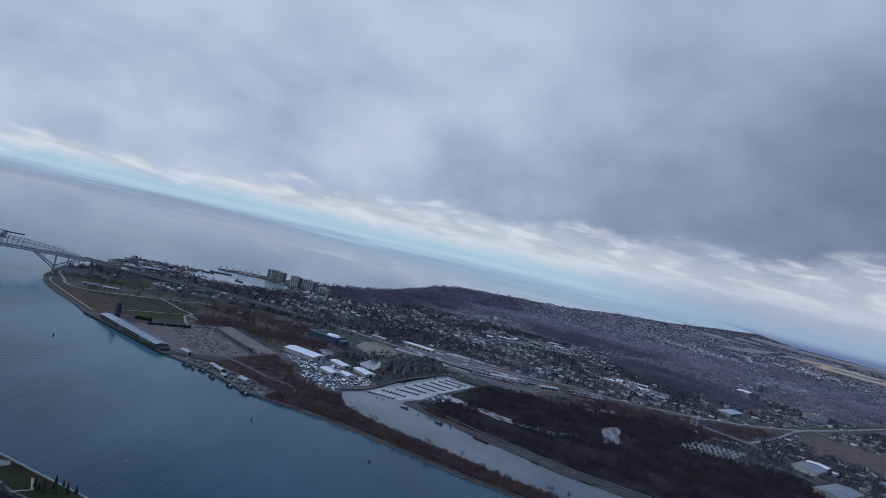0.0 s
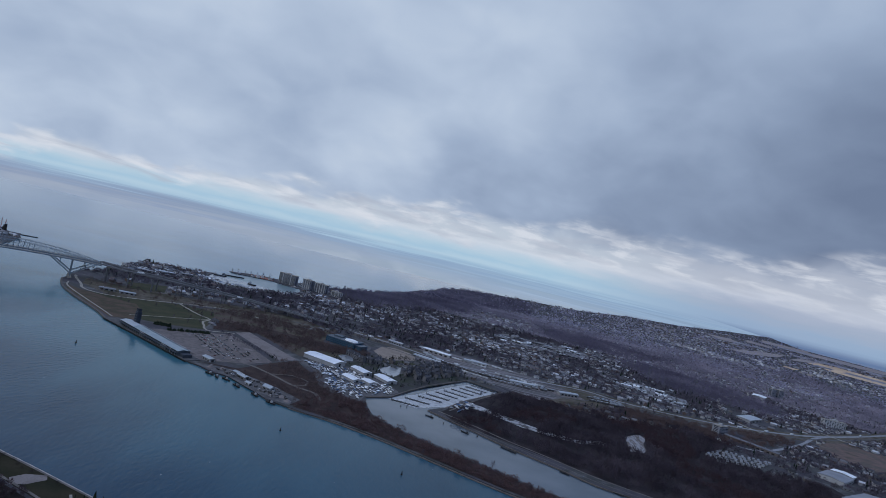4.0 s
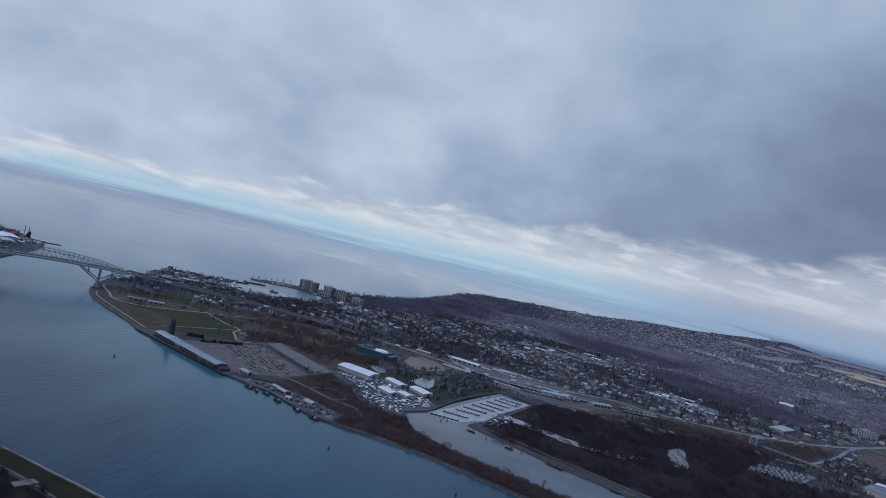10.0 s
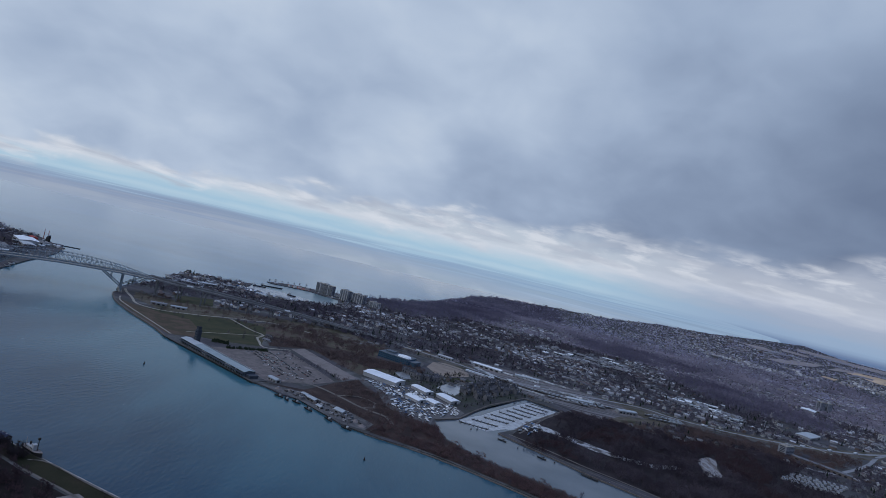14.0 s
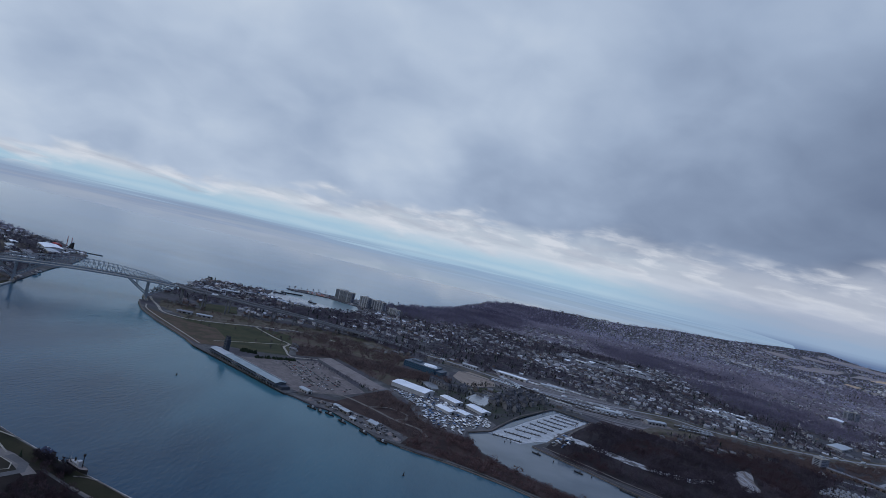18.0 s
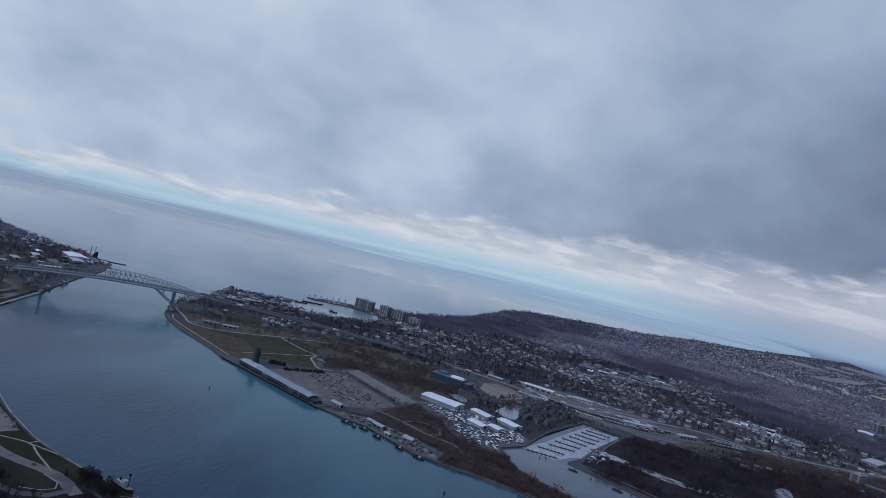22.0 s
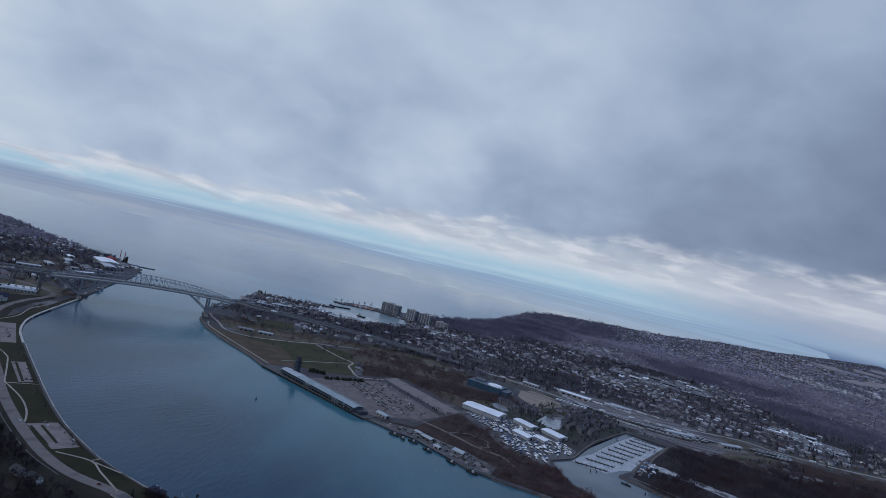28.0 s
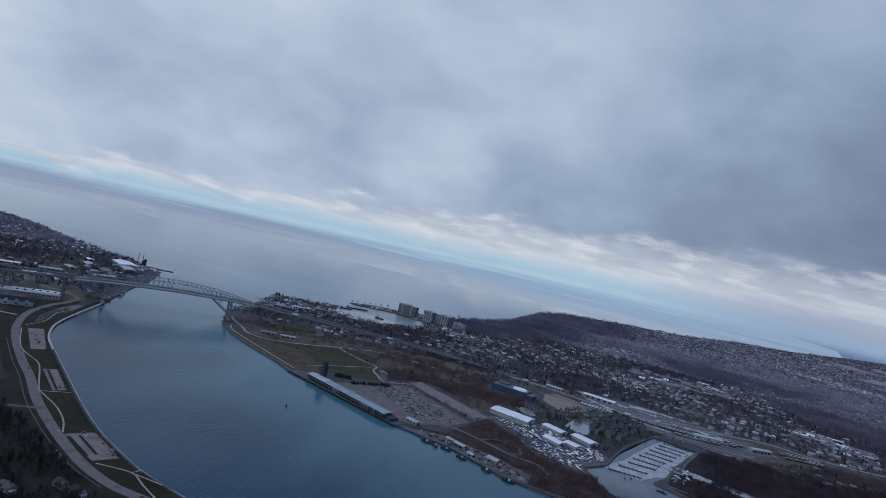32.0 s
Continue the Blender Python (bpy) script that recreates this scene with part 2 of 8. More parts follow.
WATER = bpy.data.materials.new("river_water")
WATER.use_nodes = True
_n, _l = WATER.node_tree.nodes, WATER.node_tree.links
_b = _n["Principled BSDF"]
_b.inputs["IOR"].default_value, _b.inputs["Specular IOR Level"].default_value = 1.33, 0.24
_b.inputs["Specular Tint"].default_value = (0.62, 0.86, 1.0, 1)
_geo = _n.new("ShaderNodeNewGeometry")
_map = _n.new("ShaderNodeMapping")
_map.inputs["Rotation"].default_value, _map.inputs["Scale"].default_value = (0, 0, radians(40)), (1.0, 0.42, 1.0)
_l.new(_geo.outputs["Position"], _map.inputs[0])
_big = _n.new("ShaderNodeTexNoise")
_big.inputs["Scale"].default_value, _big.inputs["Detail"].default_value = 0.006, 7.0
_l.new(_map.outputs[0], _big.inputs["Vector"])
_ramp = _n.new("ShaderNodeValToRGB")
_ramp.color_ramp.elements[0].position, _ramp.color_ramp.elements[0].color = 0.34, (0.004, 0.027, 0.056, 1)
_ramp.color_ramp.elements[1].position, _ramp.color_ramp.elements[1].color = 0.68, (0.012, 0.054, 0.096, 1)
_l.new(_big.outputs["Fac"], _ramp.inputs[0])
_foam = _n.new("ShaderNodeTexNoise")
_foam.inputs["Scale"].default_value, _foam.inputs["Detail"].default_value, _foam.inputs["Distortion"].default_value = 0.19, 9.0, 0.5
_l.new(_map.outputs[0], _foam.inputs["Vector"])
_fr = _n.new("ShaderNodeMapRange")
_fr.inputs[1].default_value, _fr.inputs[2].default_value = 0.725, 0.80
_l.new(_foam.outputs["Fac"], _fr.inputs[0])
_fm = _n.new("ShaderNodeMix")
_fm.data_type = "RGBA"
_fm.inputs[7].default_value = (0.22, 0.27, 0.30, 1)
_pos = _n.new("ShaderNodeSeparateXYZ")
_l.new(_geo.outputs["Position"], _pos.inputs[0])


def _calc(op, a, b):
    n = _n.new("ShaderNodeMath")
    n.operation = op
    for k, v in enumerate((a, b)):
        if isinstance(v, (int, float)):
            n.inputs[k].default_value = v
        else:
            _l.new(v, n.inputs[k])
    return n.outputs[0]


_down = _n.new("ShaderNodeMapRange")   # the shallows fade out downstream, along the spit
_down.inputs[1].default_value, _down.inputs[2].default_value, _down.inputs[3].default_value, _down.inputs[4].default_value = -420, -60, 1.0, 0.42
_l.new(_pos.outputs[0], _down.inputs[0])
# how far across the river, from the west bank at about 150 to the straight east bank at about 490: turquoise shallows lie there
_cross = _calc("ADD", _calc("MULTIPLY", _pos.outputs[0], 0.608), _calc("MULTIPLY", _pos.outputs[1], 0.794))
_cross = _calc("SUBTRACT", _cross, _calc("MULTIPLY", _calc("MAXIMUM", _calc("ADD", _pos.outputs[0], 450), 0), 0.25))
_cross = _calc("ADD", _cross, _calc("MULTIPLY", _calc("SUBTRACT", _big.outputs["Fac"], 0.5), 420))
_shal = _n.new("ShaderNodeMapRange")
_shal.inputs[1].default_value, _shal.inputs[2].default_value, _shal.inputs[4].default_value = 170, 510, 0.95
_shal.interpolation_type = "SMOOTHSTEP"
_l.new(_cross, _shal.inputs[0])
_turq = _n.new("ShaderNodeMix")
_turq.data_type = "RGBA"
_turq.inputs[7].default_value = (0.046, 0.130, 0.160, 1)
_l.new(_calc("MULTIPLY", _shal.outputs[0], _down.outputs[0]), _turq.inputs[0]), _l.new(_ramp.outputs[0], _turq.inputs[6])
_l.new(_fr.outputs[0], _fm.inputs[0]), _l.new(_turq.outputs[2], _fm.inputs[6])
_rr = _n.new("ShaderNodeMapRange")
_rr.inputs[1].default_value, _rr.inputs[2].default_value, _rr.inputs[3].default_value, _rr.inputs[4].default_value = 0.3, 0.7, 0.20, 0.09
_l.new(_big.outputs["Fac"], _rr.inputs[0])
_rip = _n.new("ShaderNodeTexNoise")
_rip.inputs["Scale"].default_value, _rip.inputs["Detail"].default_value = 0.2, 8.0
_l.new(_map.outputs[0], _rip.inputs["Vector"])
_bp = _n.new("ShaderNodeBump")
_bp.inputs["Strength"].default_value, _bp.inputs["Distance"].default_value = 0.4, 1.6
_swell = _n.new("ShaderNodeTexNoise")
_swell.inputs["Scale"].default_value, _swell.inputs["Detail"].default_value, _swell.inputs["Distortion"].default_value = 0.022, 8.0, 1.2
_l.new(_map.outputs[0], _swell.inputs["Vector"])
_both = _n.new("ShaderNodeMath")
_both.operation = "MULTIPLY_ADD"
_both.inputs[1].default_value = 0.7
_l.new(_swell.outputs["Fac"], _both.inputs[0]), _l.new(_rip.outputs["Fac"], _both.inputs[2])
_l.new(_both.outputs[0], _bp.inputs["Height"])
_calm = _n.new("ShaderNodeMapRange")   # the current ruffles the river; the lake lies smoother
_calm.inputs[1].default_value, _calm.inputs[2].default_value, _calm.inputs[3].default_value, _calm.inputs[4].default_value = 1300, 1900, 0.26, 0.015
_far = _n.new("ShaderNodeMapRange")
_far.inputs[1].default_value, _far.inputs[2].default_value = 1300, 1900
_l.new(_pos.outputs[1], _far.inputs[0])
_wide = _n.new("ShaderNodeMapping")   # lake colour paled in long streaks, standing in for more reflected sky
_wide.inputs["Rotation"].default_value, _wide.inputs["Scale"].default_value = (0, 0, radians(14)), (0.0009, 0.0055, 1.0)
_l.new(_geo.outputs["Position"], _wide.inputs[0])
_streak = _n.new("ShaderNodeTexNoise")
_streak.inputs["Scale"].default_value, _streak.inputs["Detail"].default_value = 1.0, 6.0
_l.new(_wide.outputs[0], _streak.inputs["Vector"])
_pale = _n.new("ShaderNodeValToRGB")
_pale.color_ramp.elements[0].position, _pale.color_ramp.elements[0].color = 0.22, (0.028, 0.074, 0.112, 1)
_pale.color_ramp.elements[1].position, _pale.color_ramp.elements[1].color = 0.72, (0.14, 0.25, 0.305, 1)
_east = _n.new("ShaderNodeMapRange")   # paled further towards the east shore, where the mirrored cloud comes out dark
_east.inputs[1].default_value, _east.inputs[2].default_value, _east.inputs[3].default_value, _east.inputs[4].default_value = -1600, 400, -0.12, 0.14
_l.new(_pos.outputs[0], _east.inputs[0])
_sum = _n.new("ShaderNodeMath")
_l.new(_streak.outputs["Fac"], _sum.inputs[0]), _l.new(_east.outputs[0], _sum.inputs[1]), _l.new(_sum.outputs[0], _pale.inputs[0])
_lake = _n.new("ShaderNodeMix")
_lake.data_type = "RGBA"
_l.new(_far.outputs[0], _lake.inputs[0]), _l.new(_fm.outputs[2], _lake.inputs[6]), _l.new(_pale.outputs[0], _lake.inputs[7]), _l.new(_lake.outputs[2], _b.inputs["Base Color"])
_even = _n.new("ShaderNodeMix")
_even.inputs[3].default_value = 0.07
_l.new(_far.outputs[0], _even.inputs[0]), _l.new(_rr.outputs[0], _even.inputs[2]), _l.new(_even.outputs[0], _b.inputs["Roughness"])
_l.new(_pos.outputs[1], _calm.inputs[0]), _l.new(_calm.outputs[0], _bp.inputs["Strength"]), _l.new(_bp.outputs[0], _b.inputs["Normal"])

CALM = material("still_water_with_thin_ice", [(0.030, 0.048, 0.066), (0.062, 0.085, 0.106), (0.11, 0.13, 0.15)], 0.007, rough=0.1, spec=0.5, bump=0.05, bump_scale=0.15)
CALM.node_tree.nodes["Principled BSDF"].inputs["IOR"].default_value = 1.33
LAND = material("town_ground", [(0.036, 0.034, 0.040), (0.070, 0.065, 0.073), (0.055, 0.055, 0.052), (0.15, 0.145, 0.15)], 0.012, fine=0.35)
# west-bank litter darkened past its own colour, for the lens's dim corner
LITTER = material("dimmed_leaf_litter", [(0.008, 0.006, 0.006), (0.013, 0.009, 0.009), (0.022, 0.016, 0.014)], 0.05, fine=0.35)
GRASS = material("autumn_lawn", [(0.026, 0.031, 0.015), (0.040, 0.042, 0.020), (0.060, 0.050, 0.028)], 0.03, fine=0.25)
# darker copy of the lawn: the lens vignette over the west bank, put into colour
DIMLAWN = material("dimmed_lawn", [(0.012, 0.013, 0.006), (0.020, 0.019, 0.009), (0.031, 0.025, 0.014)], 0.03, fine=0.25)
DRYGRASS = material("dry_grass", [(0.078, 0.050, 0.037), (0.052, 0.044, 0.027), (0.092, 0.062, 0.046), (0.050, 0.047, 0.028)], 0.022, fine=0.3)
SCRUB = material("brown_scrub", [(0.025, 0.016, 0.015), (0.041, 0.026, 0.023), (0.061, 0.041, 0.035)], 0.04, fine=0.35)
ASPHALT = material("worn_asphalt", [(0.062, 0.060, 0.062), (0.10, 0.097, 0.098), (0.078, 0.074, 0.074)], 0.05, fine=0.2)
LOT = material("pale_gravel_lot", [(0.115, 0.098, 0.092), (0.20, 0.172, 0.162), (0.145, 0.124, 0.116)], 0.04, fine=0.25)
CONCRETE = material("weathered_concrete", [(0.192, 0.176, 0.152), (0.300, 0.273, 0.230), (0.240, 0.218, 0.185)], 0.08, fine=0.15)
RUBBLE = material("dark_wet_rubble", [(0.07, 0.06, 0.055), (0.13, 0.112, 0.10), (0.10, 0.086, 0.078)], 0.12, fine=0.35)
TRACK = material("packed_dirt", [(0.10, 0.088, 0.080), (0.16, 0.14, 0.125)], 0.08, fine=0.3)
SAND = material("path_sand", [(0.28, 0.25, 0.20), (0.36, 0.33, 0.27)], 0.06, fine=0.2)
STEEL = material("bridge_steel", [(0.17, 0.20, 0.23), (0.24, 0.27, 0.30)], 0.05, rough=0.55, fine=0.1)
DARK = material("dark_timber_and_steel", [(0.02, 0.02, 0.022), (0.04, 0.038, 0.036)], 0.2, fine=0.2)
WHITE = material("white_metal_roof", [(0.62, 0.64, 0.66), (0.76, 0.77, 0.78)], 0.05, rough=0.5, fine=0.06)
PALEWALL = material("pale_wall", [(0.29, 0.295, 0.305), (0.40, 0.40, 0.405)], 0.05, fine=0.1, random_tint=0.25)
GREYROOF = material("grey_metal_roof", [(0.30, 0.33, 0.35), (0.40, 0.42, 0.44)], 0.03, rough=0.5, fine=0.1)
GLASS = material("dark_window_glass", [(0.015, 0.02, 0.028), (0.03, 0.035, 0.045)], 0.1, rough=0.12, spec=0.6)
BARK = twig_material("bare_twigs", [(0.035, 0.029, 0.039), (0.067, 0.055, 0.070), (0.114, 0.095, 0.114)], 0.03, fine=0.3)
EVERGREEN = material("evergreen_needles", [(0.012, 0.02, 0.012), (0.025, 0.036, 0.02)], 0.05, fine=0.3)
WOODS_DARK = twig_material("purple_brown_twigs", [(0.025, 0.019, 0.025), (0.047, 0.036, 0.045), (0.087, 0.069, 0.082)], 0.02, fine=0.18)
MAROON = twig_material("maroon_twigs", [(0.033, 0.020, 0.024), (0.054, 0.032, 0.035), (0.049, 0.036, 0.042)], 0.03, fine=0.18)
DARKTWIG = twig_material("dark_wet_twigs", [(0.015, 0.011, 0.013), (0.026, 0.019, 0.021), (0.042, 0.032, 0.032)], 0.03, fine=0.3)
# distant twigs paled towards blue-purple: air haze mixed into their base colours
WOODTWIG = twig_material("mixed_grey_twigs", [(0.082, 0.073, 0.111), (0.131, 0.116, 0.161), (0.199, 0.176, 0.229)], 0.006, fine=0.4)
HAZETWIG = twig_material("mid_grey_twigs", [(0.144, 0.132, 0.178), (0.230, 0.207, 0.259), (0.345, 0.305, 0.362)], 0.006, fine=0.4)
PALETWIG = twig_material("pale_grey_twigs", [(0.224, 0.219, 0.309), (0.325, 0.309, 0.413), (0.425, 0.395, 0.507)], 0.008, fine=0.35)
DULLTWIG = twig_material("dull_brown_twigs", [(0.065, 0.044, 0.043), (0.113, 0.078, 0.071), (0.084, 0.060, 0.059)], 0.02, fine=0.25)
REDTWIG = twig_material("rust_brown_twigs", [(0.062, 0.036, 0.037), (0.104, 0.063, 0.060), (0.078, 0.054, 0.056)], 0.03, fine=0.18)
ROOFS = island_material("shingle_roofs", [(0.054, 0.052, 0.059), (0.099, 0.096, 0.104), (0.180, 0.176, 0.184), (0.045, 0.042, 0.047), (0.270, 0.266, 0.275), (0.117, 0.090, 0.086), (0.072, 0.072, 0.079), (0.252, 0.243, 0.248), (0.144, 0.135, 0.135), (0.450, 0.450, 0.468)])
WALLS = island_material("house_walls", [(0.38, 0.375, 0.38), (0.22, 0.195, 0.185), (0.58, 0.58, 0.59), (0.16, 0.12, 0.105), (0.30, 0.30, 0.32), (0.52, 0.50, 0.49)])

ICE = material("thin_grey_ice", [(0.13, 0.145, 0.16), (0.24, 0.255, 0.27), (0.18, 0.195, 0.21)], 0.03, rough=0.22, spec=0.5, fine=0.12)

# ---- shape helpers ----
from mathutils.geometry import delaunay_2d_cdt


def mesh_object(name, bm, mat, smooth=False):
    me = bpy.data.meshes.new(name)
    bm.to_mesh(me)
    bm.free()
    me.materials.append(mat)
    if smooth:
        for p in me.polygons:
            p.use_smooth = True
    return new(name, me)


def part(name, bm, mat, parent, label=""):
    """Links bm as one mesh object under a thing or a part."""
    ob = mesh_object(name, bm, mat)
    ob.parent = parent
    return tagged(ob, label)


def array_mesh(name, verts, faces, mat):
    """A mesh object from arrays: verts (n, 3), faces (m, k)."""
    verts, faces = np.asarray(verts, np.float32), np.asarray(faces, np.int32)
    me = bpy.data.meshes.new(name)
    k = faces.shape[1]
    me.vertices.add(len(verts)), me.loops.add(faces.size), me.polygons.add(len(faces))
    me.vertices.foreach_set("co", verts.ravel())
    me.loops.foreach_set("vertex_index", faces.ravel())
    me.polygons.foreach_set("loop_start", np.arange(0, faces.size, k, dtype=np.int32))
    me.update(calc_edges=True)
    me.materials.append(mat)
    return new(name, me)


def rise(xy):
    r = np.hypot(xy[:, 0] - CENTRE[0], xy[:, 1] - CENTRE[1])
    return RISE * (np.clip(r - BEND, 0, None) / (RIM - BEND)) ** 2


def inside(xy, poly):
    """Which of the places xy (n, 2) lie in the polygon."""
    x, y = xy[:, 0], xy[:, 1]
    hit = np.zeros(len(xy), bool)
    for (x0, y0), (x1, y1) in zip(poly, poly[1:] + poly[:1]):
        cross = (y0 > y) != (y1 > y)
        with np.errstate(divide="ignore", invalid="ignore"):
            hit ^= cross & (x < (x1 - x0) * (y - y0) / (y1 - y0) + x0)
    return hit


def box(bm, x0, y0, z0, x1, y1, z1):
    vs = [bm.verts.new(p) for p in ((x0, y0, z0), (x1, y0, z0), (x1, y1, z0), (x0, y1, z0), (x0, y0, z1), (x1, y0, z1), (x1, y1, z1), (x0, y1, z1))]
    for f in ((3, 2, 1, 0), (4, 5, 6, 7), (0, 1, 5, 4), (1, 2, 6, 5), (2, 3, 7, 6), (3, 0, 4, 7)):
        bm.faces.new([vs[i] for i in f])
    return bm


def beam(bm, a, b, w, h=None):
    """A square bar from a to b."""
    a, b, h = Vector(a), Vector(b), h or w
    d = (b - a).normalized()
    s = d.cross(Vector((0, 0, 1)))
    s = s.normalized() if s.length > 1e-4 else Vector((1, 0, 0))
    u = s.cross(d)
    ring = [(s * i * w / 2 + u * j * h / 2) for i, j in ((-1, -1), (1, -1), (1, 1), (-1, 1))]
    v = [bm.verts.new(a + r) for r in ring] + [bm.verts.new(b + r) for r in ring]
    for f in ((3, 2, 1, 0), (4, 5, 6, 7), (0, 1, 5, 4), (1, 2, 6, 5), (2, 3, 7, 6), (3, 0, 4, 7)):
        bm.faces.new([v[i] for i in f])
    return bm


def sweep(points, w, h):
    """One continuous bar of that width and height through the points."""
    bm = bmesh.new()
    pts, rings = [Vector(p) for p in points], []
    for i, p in enumerate(pts):
        d = pts[min(i + 1, len(pts) - 1)] - pts[max(i - 1, 0)]
        s = d.cross(Vector((0, 0, 1))).normalized() * w / 2
        u = Vector((0, 0, h / 2))
        rings.append([bm.verts.new(p + k) for k in (-s - u, s - u, s + u, -s + u)])
    for a, b in zip(rings, rings[1:]):
        for i in range(4):
            j = (i + 1) % 4
            bm.faces.new((a[i], a[j], b[j], b[i]))
    bm.faces.new(rings[0][::-1]), bm.faces.new(rings[-1])
    bmesh.ops.recalc_face_normals(bm, faces=bm.faces[:])
    return bm


def gable(bm, x0, y0, z0, x1, y1, z1, over=0.4, thick=0.35):
    """A pitched roof over a rectangle, ridge along x."""
    ym = (y0 + y1) / 2
    prof = [(y0 - over, z0), (ym, z1), (y1 + over, z0), (y1 + over, z0 + thick), (ym, z1 + thick), (y0 - over, z0 + thick)]
    a = [bm.verts.new((x0 - over, y, z)) for y, z in prof]
    b = [bm.verts.new((x1 + over, y, z)) for y, z in prof]
    for i in range(6):
        j = (i + 1) % 6
        bm.faces.new((a[i], a[j], b[j], b[i]))
    for r, flip in ((a, True), (b, False)):
        for q in ((0, 1, 4, 5), (1, 2, 3, 4)):
            bm.faces.new([r[k] for k in (q[::-1] if flip else q)])
    return bm


def gabled_walls(bm, x0, y0, z0, x1, y1, z1, z2):
    """Walls of a house up to the eaves z1, with gable ends up to z2."""
    ym = (y0 + y1) / 2
    ring = [(y0, z0), (y0, z1), (ym, z2), (y1, z1), (y1, z0)]
    a = [bm.verts.new((x0, y, z)) for y, z in ring]
    b = [bm.verts.new((x1, y, z)) for y, z in ring]
    for i in range(5):
        j = (i + 1) % 5
        bm.faces.new((a[j], a[i], b[i], b[j]))
    bm.faces.new(a), bm.faces.new(b[::-1])
    return bm


def flat_patch(name, outline, z, mat, depth=0.0, cells=0):
    """A piece of ground of that outline; depth: how far its edge goes down; cells: the size of its grid, where it follows the far rise."""
    bm = bmesh.new()
    places, _, tris = delaunay_2d_cdt([Vector(p) for p in outline], [], [list(range(len(outline)))], 1, 1e-3)[:3]
    vs = [bm.verts.new((p.x, p.y, z)) for p in places]
    for t in tris:
        bm.faces.new([vs[i] for i in t])
    if cells:
        for axis in (0, 1):
            lo, hi = min(p[axis] for p in outline), max(p[axis] for p in outline)
            at = lo + cells
            while at < hi:
                co, no = [0, 0, 0], [0, 0, 0]
                co[axis], no[axis] = at, 1
                bmesh.ops.bisect_plane(bm, geom=bm.verts[:] + bm.edges[:] + bm.faces[:], plane_co=co, plane_no=no)
                at += cells
    for f in bm.faces:
        if f.normal.z < 0:
            f.normal_flip()
    if depth:
        edge = [e for e in bm.edges if e.is_boundary]
        grown = bmesh.ops.extrude_edge_only(bm, edges=edge)["geom"]
        for v in grown:
            if isinstance(v, bmesh.types.BMVert):
                v.co.z -= depth
        bmesh.ops.recalc_face_normals(bm, faces=bm.faces[:])
        if sum(f.normal.z * f.calc_area() for f in bm.faces) < 0:
            bmesh.ops.reverse_faces(bm, faces=bm.faces[:])
    for v in bm.verts:
        v.co.z += far_rise(v.co.x, v.co.y)
    return mesh_object(name, bm, mat)


def smooth_line(points, step=12.0):
    """Points along a soft curve through the given ones."""
    p = [Vector((*q[:2], q[2] if len(q) > 2 else 0.0)) for q in points]
    p = [p[0] * 2 - p[1]] + p + [p[-1] * 2 - p[-2]]
    out = []
    for a, b, c, d in zip(p, p[1:], p[2:], p[3:]):
        n = max(1, int((c - b).length / step))
        for i in range(n):
            t = i / n
            out.append(0.5 * ((2 * b) + (c - a) * t + (2 * a - 5 * b + 4 * c - d) * t * t + (3 * b - a - 3 * c + d) * t ** 3))
    return out + [p[-2]]


def strip(name, points, width, z, mat, step=12.0, depth=0.0, label="", category=""):
    """A road or path of that width along a soft line."""
    line = smooth_line(points, step)
    bm = bmesh.new()
    rows = []
    for i, q in enumerate(line):
        d = line[min(i + 1, len(line) - 1)] - line[max(i - 1, 0)]
        s = Vector((d.y, -d.x, 0)).normalized() * width / 2
        zz = z + q.z + far_rise(q.x, q.y)
        rows.append([bm.verts.new((q.x + k * s.x, q.y + k * s.y, zz)) for k in (1, -1)])
    for a, b in zip(rows, rows[1:]):
        bm.faces.new((a[0], b[0], b[1], a[1]))
    for f in bm.faces:
        if f.normal.z < 0:
            f.normal_flip()
    if depth:
        grown = bmesh.ops.extrude_face_region(bm, geom=bm.faces[:])["geom"]
        for v in grown:
            if isinstance(v, bmesh.types.BMVert):
                v.co.z -= depth
        bmesh.ops.recalc_face_normals(bm, faces=bm.faces[:])
    return mesh_object(name, bm, mat)


def setting(ob, label, category):
    return tagged(ob, label, category, kind="structure")


# ---- water and land ----
bm = bmesh.new()
prev = None
for r in (0, 400, 1200, 2500, 4000, 6400):
    ring = []
    for k in range(96 if r else 1):
        a = 2 * math.pi * k / 96
        ring.append(bm.verts.new((CENTRE[0] + r * math.sin(a), CENTRE[1] + r * math.cos(a), 0.0)))
    if prev:
        for k in range(96):
            j = (k + 1) % 96
            bm.faces.new((prev[0], ring[j], ring[k]) if len(prev) == 1 else (prev[k], prev[j], ring[j], ring[k]))
    prev = ring
bmesh.ops.recalc_face_normals(bm, faces=bm.faces[:])
if bm.faces[0].normal.z < 0:
    bmesh.ops.reverse_faces(bm, faces=bm.faces[:])
setting(mesh_object("water", bm, WATER, smooth=True), "blue-grey rippled river widening into an open lake", "water")


def rim(degrees, r=RIM - 2):
    a = radians(degrees)
    return (CENTRE[0] + r * math.sin(a), CENTRE[1] + r * math.cos(a))


